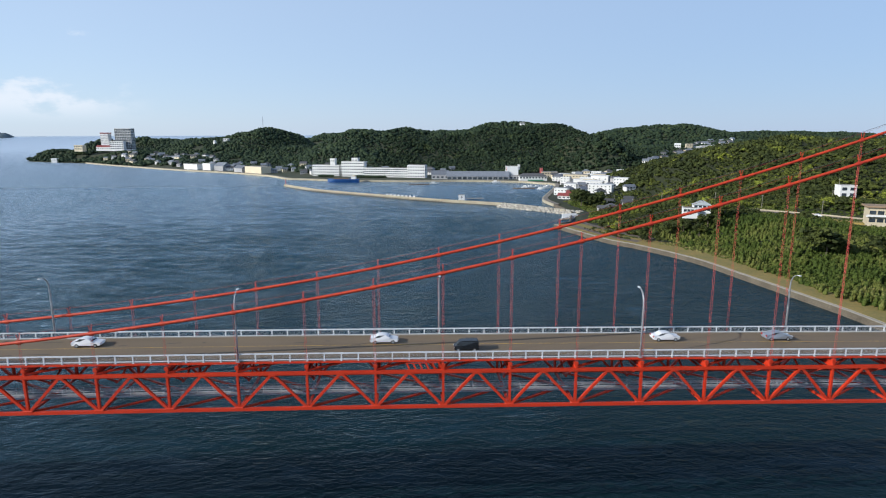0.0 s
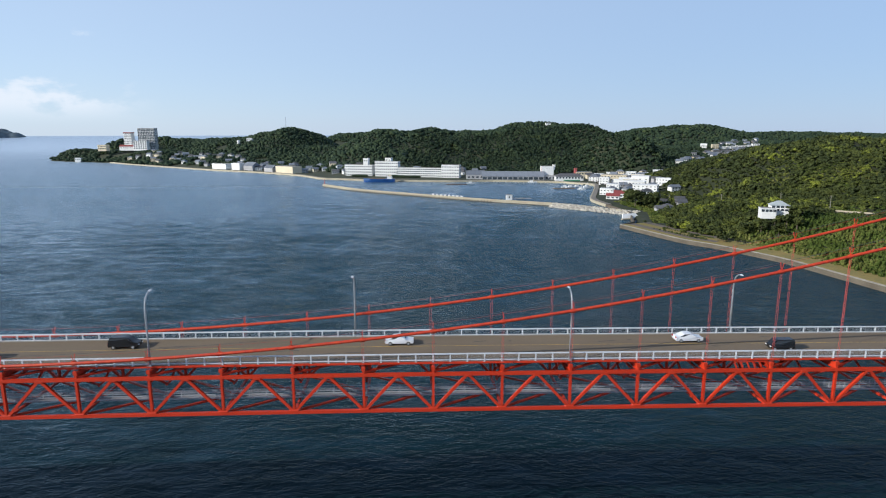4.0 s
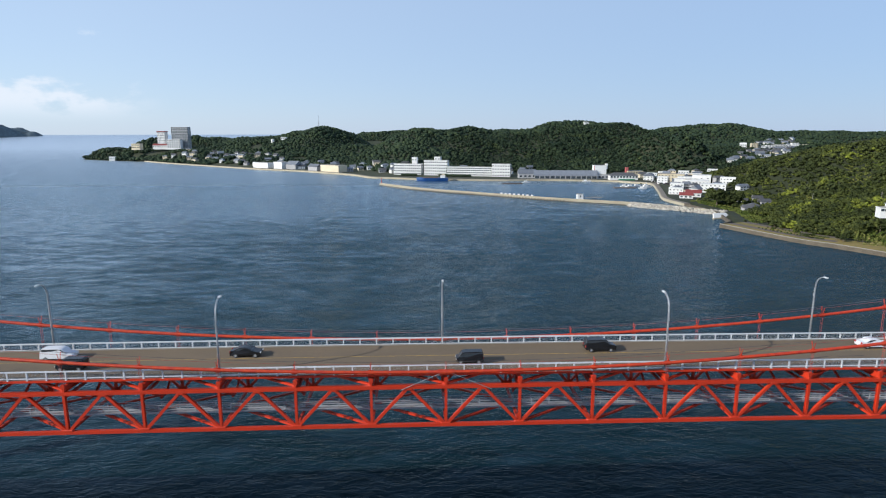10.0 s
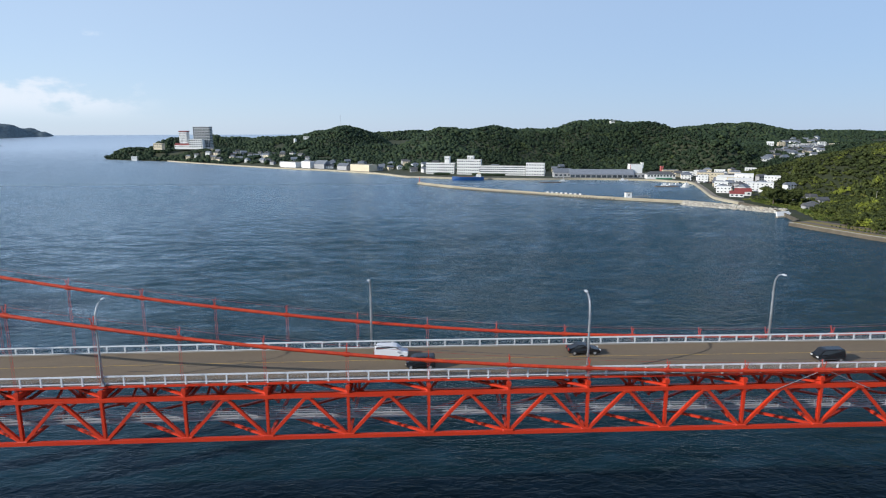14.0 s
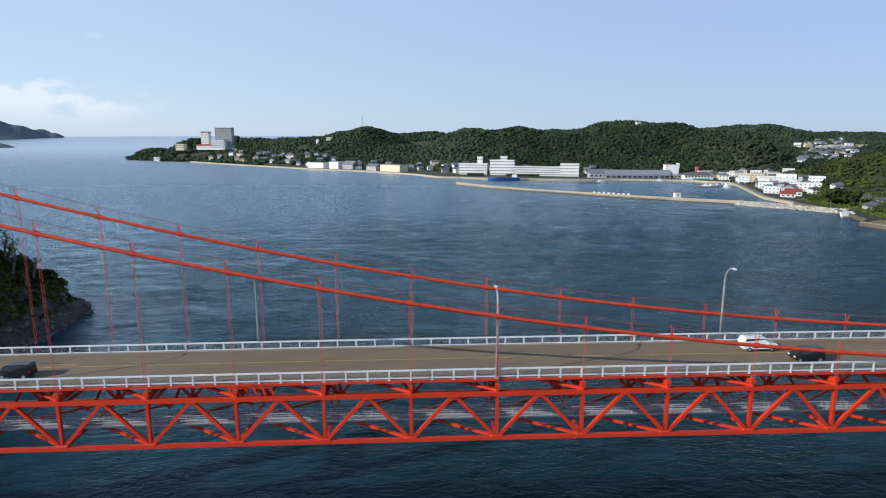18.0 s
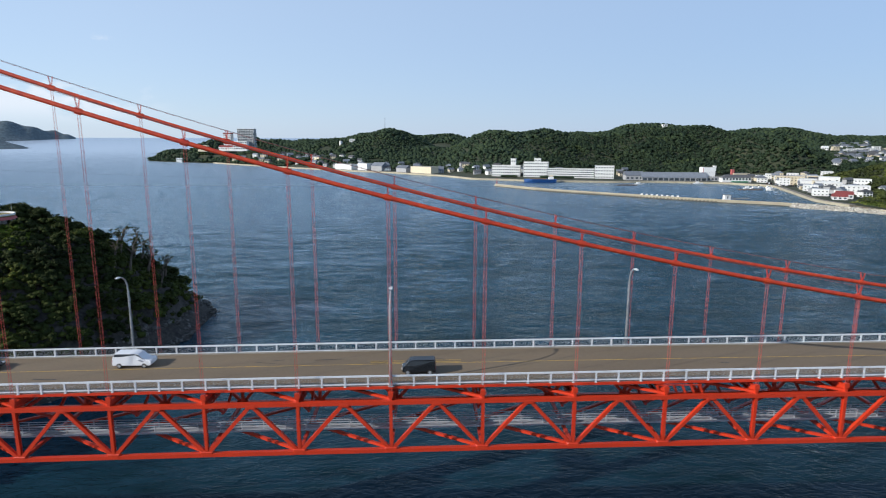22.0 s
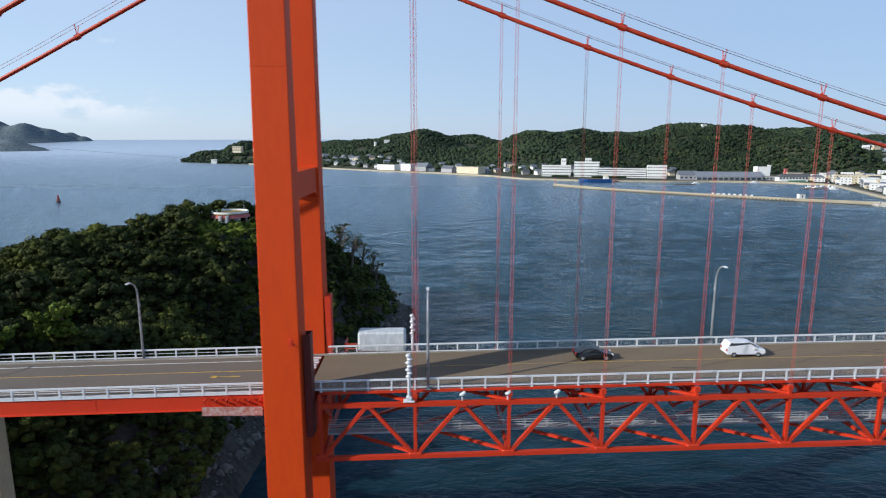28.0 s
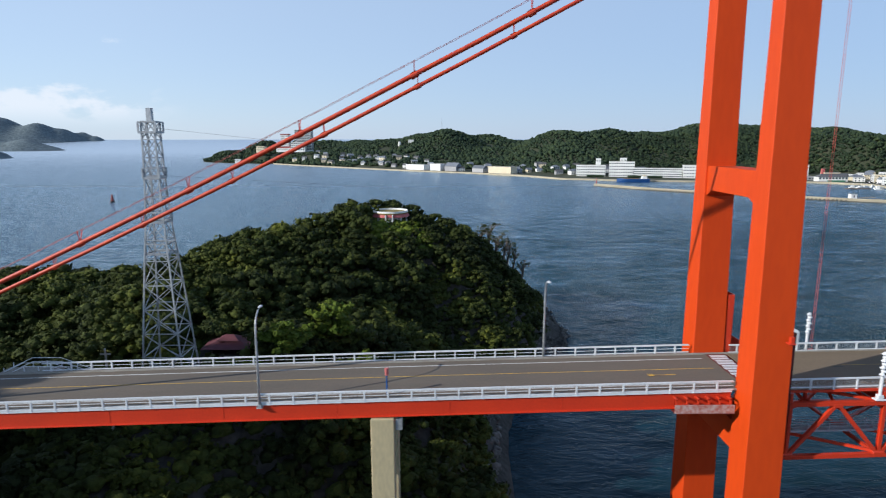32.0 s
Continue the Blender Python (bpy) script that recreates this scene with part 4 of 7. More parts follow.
def main_height(px, py):
    px, py = np.asarray(px, float), np.asarray(py, float)
    d = coast_distance(px, py, MAIN_COAST)
    right = np.clip((470 - py) / 60, 0, 1)
    base = 2.5 + right * np.clip(d - 26, 0, 75) * 0.15 + (1 - right) * np.clip(d - 60, 0, 300) * 0.02
    back = np.clip((d - np.where(right > 0.5, 16, 12)) / 40, 0, 1)
    hills = (hill_height(px, py, ALL_MAIN) + ripple(px, py, 38, 3.0) * np.clip(d / 120, 0, 1)) * back
    h = np.maximum(base, np.minimum(hills, 2.5 + np.maximum(d, 0) * 0.62))
    # a bench cut into the slope for the lane
    gap = py - (340 - 0.95 * (px - 372)) - 4
    bench = np.clip((40 - np.abs(gap + 20)) / 12, 0, 1) * np.clip((px - 345) / 10, 0, 1) * np.clip((560 - px) / 60, 0, 1)
    h = h * (1 - bench) + np.minimum(h, 14.2 - 0.05 * np.clip(-12 - gap, 0, 60)) * bench
    h = np.where(d < 20, np.minimum(h, 2.5), h)
    return np.where(d > 4, h, np.clip((d - 4) * 0.8 - 0.5, -8, 0)), d


def west_height(px, py):
    px, py = np.asarray(px, float), np.asarray(py, float)
    d = coast_distance(px, py, WEST_COAST)
    hills = hill_height(px, py, WEST_HILLS) + ripple(px, py, 11, 1.0)
    shelf = 0.6 + 0.15 * np.clip(d, 0, 4.5) + np.maximum(d - 4.5, 0) * 1.55
    h = np.minimum(np.maximum(hills, 1.0), np.where(py > 70, shelf, 0.6 + np.maximum(d, 0)))
    return np.where(d > 0, h, np.clip(d * 0.7, -8, 0.6)), d


def terrain(name, label, x0, x1, y0, y1, step, height, material, hole=None):
    nx, ny = int((x1 - x0) / step) + 1, int((y1 - y0) / step) + 1
    gx, gy = np.meshgrid(np.linspace(x0, x1, nx), np.linspace(y0, y1, ny))
    z, d = height(gx, gy)
    keep = z > -4
    idx = np.arange(nx * ny).reshape(ny, nx)
    q = np.stack((idx[:-1, :-1], idx[:-1, 1:], idx[1:, 1:], idx[1:, :-1]), -1).reshape(-1, 4)
    ok = keep.reshape(-1)[q].any(1)
    if hole:
        cx, cy = gx.reshape(-1)[q].mean(1), gy.reshape(-1)[q].mean(1)
        ok &= ~((cx > hole[0]) & (cx < hole[1]) & (cy > hole[2]) & (cy < hole[3]))
    ob = new(name, raw(name, np.stack((gx, gy, z), -1).reshape(-1, 3).tolist(), q[ok].tolist(), material, True))
    return tagged(ob, label, "ground", kind="structure")


terrain("ground_town", "coastal land rising from the harbour town to wooded hills", -960, 2300, 400, 2900, 12.5, main_height, HILLSIDE, hole=(216, 766, -150, 621))
terrain("ground_east", "grassy and wooded coastal slope behind the seawall", 215, 765, -140, 620, 5, main_height, EARTH)
terrain("ground_west", "steep wooded headland with dark cliffs at the water", -640, -218, -140, 196, 3.0, west_height, CLIFF)

# ---------------------------------------------------------------- woods
def ico(sub):
    bm = bmesh.new()
    bmesh.ops.create_icosphere(bm, subdivisions=sub, radius=1)
    v = np.array([x.co[:] for x in bm.verts])
    f = np.array([[x.index for x in fc.verts] for fc in bm.faces])
    bm.free()
    return v, f


ICO1, ICO2 = ico(1), ico(2)


def lump_mesh(name, centres, radii, material, base, seed=1, flat=0.75, jag=0.22):
    """Many uneven clumps joined into one mesh; radii may be (n, 3)."""
    rs = np.random.RandomState(seed)
    v, f = base
    n = len(centres)
    if radii.ndim == 1:
        radii = np.stack((radii, radii, radii * flat), -1)
    kinds = 12
    shapes = []
    for _ in range(kinds):
        a, b = rs.normal(size=(4, 3)), rs.uniform(0, 6.28, 4)
        bump = sum(np.sin((v @ a[i]) * 2.4 + b[i]) for i in range(4)) / 4
        shapes.append(v * (1 + 0.3 * bump + rs.uniform(-jag, jag, len(v)))[:, None])
    shapes = np.array(shapes)
    pick, ang = rs.randint(0, kinds, n), rs.uniform(0, 6.28, n)
    s = shapes[pick]
    c, si = np.cos(ang)[:, None], np.sin(ang)[:, None]
    out = np.stack((s[..., 0] * c - s[..., 1] * si, s[..., 0] * si + s[..., 1] * c, s[..., 2]), -1) * radii[:, None, :] + centres[:, None, :]
    faces = (f[None] + (np.arange(n) * len(v))[:, None, None]).reshape(-1, 3)
    me = bpy.data.meshes.new(name)
    nv, nf = n * len(v), len(faces)
    me.vertices.add(nv)
    me.vertices.foreach_set("co", out.astype(np.float32).ravel())
    me.loops.add(nf * 3)
    me.loops.foreach_set("vertex_index", faces.astype(np.int32).ravel())
    me.polygons.add(nf)
    me.polygons.foreach_set("loop_start", np.arange(0, nf * 3, 3, dtype=np.int32))
    me.polygons.foreach_set("loop_total", np.full(nf, 3, dtype=np.int32))
    me.materials.append(material)
    me.update()
    me.validate()
    me.shade_smooth()
    return me


def scatter(x0, x1, y0, y1, step, seed):
    rs = np.random.RandomState(seed)
    gx, gy = np.meshgrid(np.arange(x0, x1, step), np.arange(y0, y1, step))
    return (gx + rs.uniform(-0.5, 0.5, gx.shape) * step).ravel(), (gy + rs.uniform(-0.5, 0.5, gx.shape) * step).ravel(), rs


def wood(name, label, me):
    return tagged(new(name, me), label, "woodland", kind="stuff")


def crown_lumps(px, py, pz, r, tall, per, rs, spread=0.75, size=0.5, low=0.0):
    """Splits each crown into clumps spread over a dome."""
    n = len(px)
    u = rs.uniform(0, 6.28, (n, per))
    el = rs.uniform(low, 1.45, (n, per))
    rad = r[:, None] * spread
    cx = px[:, None] + rad * np.cos(el) * np.cos(u)
    cy = py[:, None] + rad * np.cos(el) * np.sin(u)
    cz = (pz + tall)[:, None] + rad * 0.75 * np.sin(el)
    rr = r[:, None] * rs.uniform(size * 0.7, size * 1.25, (n, per))
    return np.stack((cx, cy, cz), -1).reshape(-1, 3), rr.ravel()


def leafy(name, centres, radii, material, seed, per, size, flat=0.75, core=0.8):
    """Clumps of leaves: a small uneven core wrapped in many tilted leaf sprays, each two bent faces."""
    rs = np.random.RandomState(seed)
    n = len(centres)
    v, f = ICO1
    ang = rs.uniform(0, 6.28, n)
    c, s = np.cos(ang)[:, None], np.sin(ang)[:, None]
    jag = 1 + rs.uniform(-0.2, 0.2, (n, len(v)))
    sh = np.stack((v[None, :, 0] * c - v[None, :, 1] * s, v[None, :, 0] * s + v[None, :, 1] * c, np.broadcast_to(v[None, :, 2], (n, len(v)))), -1) * jag[..., None]
    rr = np.stack((radii, radii, radii * flat), -1)
    core_v = (sh * core * rr[:, None, :] + centres[:, None, :]).reshape(-1, 3)
    core_f = (f[None] + (np.arange(n) * len(v))[:, None, None]).reshape(-1, 3)
    d = rs.normal(size=(n, per, 3))
    d[..., 2] = np.abs(d[..., 2]) * 0.9 + d[..., 2] * 0.35
    d /= np.linalg.norm(d, axis=-1, keepdims=True)
    p = centres[:, None, :] + d * rr[:, None, :] * rs.uniform(0.75, 1.12, (n, per, 1))
    nrm = d + rs.normal(size=d.shape) * 0.55
    nrm /= np.linalg.norm(nrm, axis=-1, keepdims=True)
    u = np.cross(nrm, rs.normal(size=d.shape))
    u /= np.linalg.norm(u, axis=-1, keepdims=True) + 1e-9
    w = np.cross(nrm, u)
    k = (radii[:, None, None] * size) * rs.uniform(0.6, 1.3, (n, per, 1))
    quad = np.stack((p - u * k, p - w * k * 0.6 + nrm * k * 0.15, p + u * k, p + w * k * 0.6 - nrm * k * 0.15), 2).reshape(-1, 3)
    base = len(core_v)
    q = base + np.arange(n * per)[:, None] * 4
    leaf_f = np.concatenate((q + np.array([0, 1, 2]), q + np.array([0, 2, 3])))
    verts, faces = np.concatenate((core_v, quad)), np.concatenate((core_f, leaf_f))
    me = bpy.data.meshes.new(name)
    me.vertices.add(len(verts))
    me.vertices.foreach_set("co", verts.astype(np.float32).ravel())
    me.loops.add(len(faces) * 3)
    me.loops.foreach_set("vertex_index", faces.astype(np.int32).ravel())
    me.polygons.add(len(faces))
    me.polygons.foreach_set("loop_start", np.arange(0, len(faces) * 3, 3, dtype=np.int32))
    me.polygons.foreach_set("loop_total", np.full(len(faces), 3, dtype=np.int32))
    me.materials.append(material)
    me.update()
    me.validate()
    return me


# where the houses stand: up the valley, along the west shore, behind the school and in the town
rng = random.Random(31)
HOUSES = []
tries = 0
while len(HOUSES) < 190 and tries < 6000:
    tries += 1
    zone = rng.random()
    if zone < 0.44:
        y = rng.uniform(760, 1400)
        x = 400 + (y - 720) * 0.66 + rng.uniform(-12, 85)
    elif zone < 0.68:
        y = rng.uniform(900, 1400)
        x = -117 - (y - 932) * 1.12 + rng.uniform(28, 175)
    elif zone < 0.76:
        x, y = rng.uniform(60, 190), rng.uniform(905, 955)
    else:
        x, y = rng.uniform(325, 450), rng.uniform(600, 850)
    if any((x - a) ** 2 + (y - b) ** 2 < 17 ** 2 for a, b in HOUSES):
        continue
    hz, hd = main_height(np.array([x]), np.array([y]))
    if hd[0] < (13 if y < 860 and x > 300 else 26) or hz[0] < 2.3 or (y < 860 and hz[0] > 9):
        continue
    HOUSES.append((x, y))
HX, HY = np.array([h[0] for h in HOUSES]), np.array([h[1] for h in HOUSES])


def near_house(px, py, r):
    return (np.hypot(px[:, None] - HX[None], py[:, None] - HY[None] + 4) < r).any(1)


# far woods behind the town
px, py, rs = scatter(-940, 2150, 820, 2600, 7.2, 11)
z, d = main_height(px, py)
town = (py < 905 - 0.26 * (px + 41) + 22) & (px > -60) & (px < 300) | (py < 880) & (px > 250) & (px < 470) & (z < 9)
hotel_zone = (np.abs(px + 620) < 58) & (np.abs(py - 1478) < 24) | (np.hypot(px + 699, py - 1470) < 18)
blocks = (px > 675) & (px < 865) & (np.abs(py - 1200 - (px - 716) * 0.12) < 18)
shore = (px < -20) & (d < np.where((px > -440), 26, 3))
fields = (px < -60) & (px > -420) & (d < 200) & (np.sin(px / 21 + 1) * np.sin(py / 27) > 0.75)
hidden = (py > 1345) & (px > -90) & (px < 620) & (py < 1800) | (py > 1990) & (px > 700) & (px < 1250) | (py > 2280) & (px < 1250) | (py > 1640) & (px < -60) & (py < 2100) & (px > -400) | (px > 1250) & (py < 2300) | (py > 2500)
ok = (px < 150 + 0.8 * (py + 84)) & (z > np.where(px < -440, 2, 4)) & (d > np.where(px < -440, 5, 9)) & ~town & ~hotel_zone & ~blocks & ~shore & ~fields & ~hidden & ~near_house(px, py, 10.5)
px, py, z = px[ok], py[ok], z[ok]
r = rs.uniform(2.7, 5.4, len(px)) * (0.95 + 0.3 * np.sin(px / 31) * np.sin(py / 23)) * np.where((px > 250) & (px < 620) & (py < 1150), 1.3, 1.1)
far = py > 1650
keep = ~far | (rs.uniform(0, 1, len(px)) < 0.6)
px, py, z, r, far = px[keep], py[keep], z[keep], np.where(far, 1.25, 1.0)[keep] * r[keep], far[keep]
front = ~far & (py < 1180) & (px > 60)
c1, r1 = crown_lumps(px[front], py[front], z[front], r[front], r[front] * 0.3, 3, rs, 0.6, 0.62)
wood("woods_behind_town", "dense dark-green evergreen woods on the slopes behind the harbour town", leafy("woods_behind_town", c1, r1, LEAF, 4, 6, 0.5, 0.85))
back_hill = ~far & ~front
c1, r1 = crown_lumps(px[back_hill], py[back_hill], z[back_hill], r[back_hill], r[back_hill] * 0.3, 2, rs, 0.55, 0.75)
wood("woods_far", "dense dark-green evergreen woods on the hills behind the town", lump_mesh("woods_far", c1, r1, LEAF, ICO1, 3, 0.85, 0.3))
wood("woods_skyline", "hazy evergreen woods on the furthest ridge", lump_mesh("woods_skyline", np.stack((px[far], py[far], z[far] + r[far] * 0.5), -1), r[far], LEAF, ICO1, 3, 0.85))

# hill above the seawall
TOWN = [(346, 747), (339, 694), (343, 662), (336, 606), (362, 690), (279, 548), (292, 560), (326, 576), (286, 590), (297, 606), (304, 628), (312, 648), (318, 668), (325, 640), (318, 614), (310, 592), (352, 716), (368, 730), (322, 712), (330, 740)]
px, py, rs = scatter(232, 760, 60, 760, 5.0, 12)
z, d = main_height(px, py)
bamboo_zone = (py < 300) & (px < 460) & (px > 280)
lane_gap = py - (340 - 0.95 * (px - 372)) - 4
road_zone = (lane_gap > -26) & (lane_gap < 14) & (px > 345)
house_zone = (np.hypot(px - 305, py - 302) < 7.5) | (np.hypot(px - 464, py - 374) < 13) | (np.hypot(px - 454, py - 356) < 14) | (np.hypot(px - 410, py - 270) < 19) | (np.hypot(px - 268, py - 390) < 12)
yard = (np.hypot(px - 286, py - 436) < 8) | (np.hypot(px - 300, py - 449) < 8) | (np.hypot(px - 318, py - 466) < 7)
ok = (px < 140 + 0.78 * (py + 84)) & (z > 2) & (d > np.where(py < 300, 27, 25)) & ~bamboo_zone & ~road_zone & ~house_zone & ~yard & ~near_house(px, py, 9)
intown = (py > 470) & (z < 7) & (px < 420)
ok &= ~intown | (rs.uniform(0, 1, len(px)) < 0.5) & (d > 15) & (np.hypot(px[:, None] - np.array([b[0] for b in TOWN]), py[:, None] - np.array([b[1] for b in TOWN]) + 5) > 15).all(1)
px, py, z = px[ok], py[ok], z[ok]
r = np.where(intown[ok], 0.75, 1) * rs.uniform(2.4, 4.8, len(px)) * (0.9 + 0.3 * np.sin(px / 13) * np.sin(py / 17))
near = py < 480
c1, r1 = crown_lumps(px[near], py[near], z[near], r[near], 1.6 * np.ones(near.sum()), 7, rs, 0.74, 0.5, -0.3)
wood("woods_seawall", "mixed evergreen trees on the slope above the seawall", leafy("woods_seawall", c1, r1, LEAFNEAR, 5, 12, 0.42, 0.7))
c2, r2 = crown_lumps(px[~near], py[~near], z[~near], r[~near], 1.5 * np.ones((~near).sum()), 5, rs, 0.68, 0.56, -0.2)
wood("woods_ridge", "dense evergreen woods on the ridge", leafy("woods_ridge", c2, r2, LEAFNEAR, 6, 5, 0.6, 0.75))
# low scrub over the open ground between the trees
px, py, rs = scatter(236, 480, 60, 520, 2.7, 16)
z, d = main_height(px, py)
lane_gap = py - (340 - 0.95 * (px - 372)) - 4
ok = (px < 140 + 0.78 * (py + 84)) & (z > 2) & (d > np.where((py > 285) & (py < 375), 28, 15)) & ~((np.abs(lane_gap) < 8.5) & (px > 345)) & (np.hypot(px - 305, py - 302) > 8) & (np.hypot(px - 410, py - 276) > 12) & ~near_house(px, py, 8)
px, py, z = px[ok], py[ok], z[ok]
wood("slope_scrub", "low green scrub and grass between the trees on the slope", leafy("slope_scrub", np.stack((px, py, z + 0.2), -1), rs.uniform(1.1, 2.2, len(px)), BAMBOO, 17, 7, 0.5, 0.5))
# bamboo and tall grass on the lower slope
px, py, rs = scatter(280, 470, 60, 310, 2.7, 13)
z, d = main_height(px, py)
edge = 12 + 15 * np.clip((py - 190) / 90, 0, 1) + 2.0 * np.sin(py / 9)
lane_gap = py - (340 - 0.95 * (px - 372)) - 4
ok = (px < 140 + 0.78 * (py + 84)) & (d > edge) & ~((lane_gap > -17) & (lane_gap < 13) & (px > 345)) & (np.hypot(px - 410, py - 276) > 15) & (np.hypot(px - 305, py - 300) > 8)
px, py, z = px[ok], py[ok], z[ok]
tall = rs.uniform(1.4, 3.4, len(px)) * (0.75 + 0.5 * np.sin(px / 17) * np.sin(py / 13))
rad = rs.uniform(0.75, 1.5, len(px))
near_lane = np.where(px > 335, np.clip((-12 - lane_gap[ok]) / 40, 0.3, 1), 1)
tall, rad = tall * near_lane, rad * (0.4 + 0.6 * near_lane)
cs = np.stack((px, py, z + tall * 0.5), -1)
up = np.stack((px + 0.3, py, z + tall * 1.1), -1)
wood("bamboo_grove", "yellow-green bamboo and tall grass on the slope", leafy("bamboo_grove", np.concatenate((cs, up)), np.concatenate((rad, rad * 0.7)), BAMBOO, 7, 9, 0.5, 1.9))

# headland woods beside the bridge
px, py, rs = scatter(-630, -224, -130, 192, 4.5, 14)
z, d = west_height(px, py)
deck_zone = (py > -3) & (py < 17) & (px > -345)
dome_zone = np.hypot(px + 281, py - 130) < 8
roof_zone = np.hypot(px + 303.5, py - 41) < 7
pyl_zone = np.hypot(px + 307.5, py - 25) < 5.5
cliff = (d < np.where((py > 100) & (px > -262), 8.5, np.where(py > 70, 6, 4))) | ((px > -259) & (py < 70))
# ground in view, plus trees that heighten the added shading hill
seen = (px > -285 - 0.74 * (py + 60)) | (px < -365) & (py < 20) & (z > 25)
ok = (z > 1.5) & seen & ~dome_zone & ~roof_zone & ~pyl_zone & ~cliff
px, py, z = px[ok], py[ok], z[ok]
r = rs.uniform(2.2, 4.8, len(px)) * (1 + 0.25 * np.sin(px / 9) * np.sin(py / 7))
r = r * np.where((px > -272) & (py > 80), 0.72, 1.0)
low = (np.hypot(px + 281, py - 121) < 10) | (py > -4) & (py < 22) | (px < -290) & (px > -318) & (py > 10) & (py < 39)
r = np.where(low, 1.7, r)
tall = np.where(low, 0.3, rs.uniform(1.2, 4.0, len(px)) * np.where((px > -272) & (py > 80), 0.6, 1.0))
close = py > -4
c1, r1 = crown_lumps(px[close], py[close], z[close], r[close], tall[close], 18, rs, 0.84, 0.31, -0.4)
wood("woods_headland", "dense dark evergreen woods covering the headland", leafy("woods_headland", c1, r1, HEADLEAF, 8, 15, 0.31, 0.8))
c2, r2 = crown_lumps(px[~close], py[~close], z[~close], r[~close], tall[~close], 3, rs, 0.7, 0.6)
wood("woods_behind", "evergreen woods further along the headland and on its added shading hill", leafy("woods_behind", c2, r2, LEAF, 9, 4, 0.6, 0.75))
# undergrowth of the headland, brighter in the clearing by the lookout
px, py, rs = scatter(-420, -224, -10, 192, 2.3, 18)
z, d = west_height(px, py)
ok = (px > -285 - 0.74 * (py + 60)) & (z > 1.5) & (d > np.where((py > 100) & (px > -262), 6.5, np.where(py > 70, 5, 3.5))) & ~((px > -258) & (py < 70)) & (np.hypot(px + 281, py - 130) > 6) & (np.hypot(px + 303.5, py - 42) > 5)
px, py, z = px[ok], py[ok], z[ok]
clear = np.hypot(px + 278, py - 121) < 11
for sel, name, label, m in ((~clear, "headland_undergrowth", "dark undergrowth between the headland trees", HEADLEAF), (clear, "lookout_shrubs", "bright yellow-green shrubs in the clearing by the lookout", SHRUB)):
    wood(name, label, leafy(name, np.stack((px[sel], py[sel], z[sel] + 0.4), -1), rs.uniform(1.1, 2.3, sel.sum()), m, 19, 12, 0.36, 0.7))
# shore rocks of the headland
px, py, rs = scatter(-280, -218, 20, 190, 1.15, 15)
z, d = west_height(px, py)
ok = (d > np.where(py < 75, 1.5, -1.5)) & (d < np.where(py < 75, 12, 9)) & (rs.uniform(0, 1, len(px)) < 0.6)
r = (0.25 + 1.3 * rs.uniform(0, 1, len(px)) ** 4)[ok]
wood("shore_rocks", "dark angular rocks at the foot of the headland", lump_mesh("shore_rocks", np.stack((px[ok], py[ok], z[ok]), -1), r, SHELF, ICO1, 10, 0.7, 0.35))["category"] = "rocks"

# far islands across the strait, their distance haze put into the colour
def island(name, label, hills, x0, x1, y0, y1, step):
    nx, ny = int((x1 - x0) / step) + 1, int((y1 - y0) / step) + 1
    gx, gy = np.meshgrid(np.linspace(x0, x1, nx), np.linspace(y0, y1, ny))
    z = hill_height(gx, gy, hills) - 9 + ripple(gx, gy, 60, 4) + ripple(gx, gy, 21, 2)
    z = np.where(z > 0, z + 8 * np.clip(z / 5, 0, 1), z)
    idx = np.arange(nx * ny).reshape(ny, nx)
    q = np.stack((idx[:-1, :-1], idx[:-1, 1:], idx[1:, 1:], idx[1:, :-1]), -1).reshape(-1, 4)
    ok = (z > -5).reshape(-1)[q].any(1)
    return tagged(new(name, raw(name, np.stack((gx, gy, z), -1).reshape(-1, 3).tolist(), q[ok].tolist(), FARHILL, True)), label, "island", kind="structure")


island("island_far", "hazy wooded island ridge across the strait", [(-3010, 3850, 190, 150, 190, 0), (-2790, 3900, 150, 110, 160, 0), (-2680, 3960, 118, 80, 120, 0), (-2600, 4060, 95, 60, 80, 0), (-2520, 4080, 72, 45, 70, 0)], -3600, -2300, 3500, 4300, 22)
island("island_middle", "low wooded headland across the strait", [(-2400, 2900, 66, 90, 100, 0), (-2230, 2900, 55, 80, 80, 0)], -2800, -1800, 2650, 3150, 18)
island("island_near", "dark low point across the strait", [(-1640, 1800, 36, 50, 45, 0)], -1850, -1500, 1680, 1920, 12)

# ---------------------------------------------------------------- shore works
def offset_line(points, d):
    """The line moved d metres to its left."""
    out = []
    for i, p in enumerate(points):
        a, b = Vector(points[max(i - 1, 0)]), Vector(points[min(i + 1, len(points) - 1)])
        t = (b - a).normalized()
        out.append((p[0] - t.y * d, p[1] + t.x * d))
    return out


def smooth_line(points, n=4):
    """A rounded line through the points."""
    out = []
    for i in range(len(points) - 1):
        p0, p1, p2, p3 = (Vector(points[min(max(j, 0), len(points) - 1)]) for j in (i - 1, i, i + 1, i + 2))
        for k in range(n):
            t = k / n
            v = 0.5 * (2 * p1 + (p2 - p0) * t + (2 * p0 - 5 * p1 + 4 * p2 - p3) * t * t + (3 * p1 - p0 - 3 * p2 + p3) * t ** 3)
            out.append((v.x, v.y))
    return out + [tuple(points[-1])]


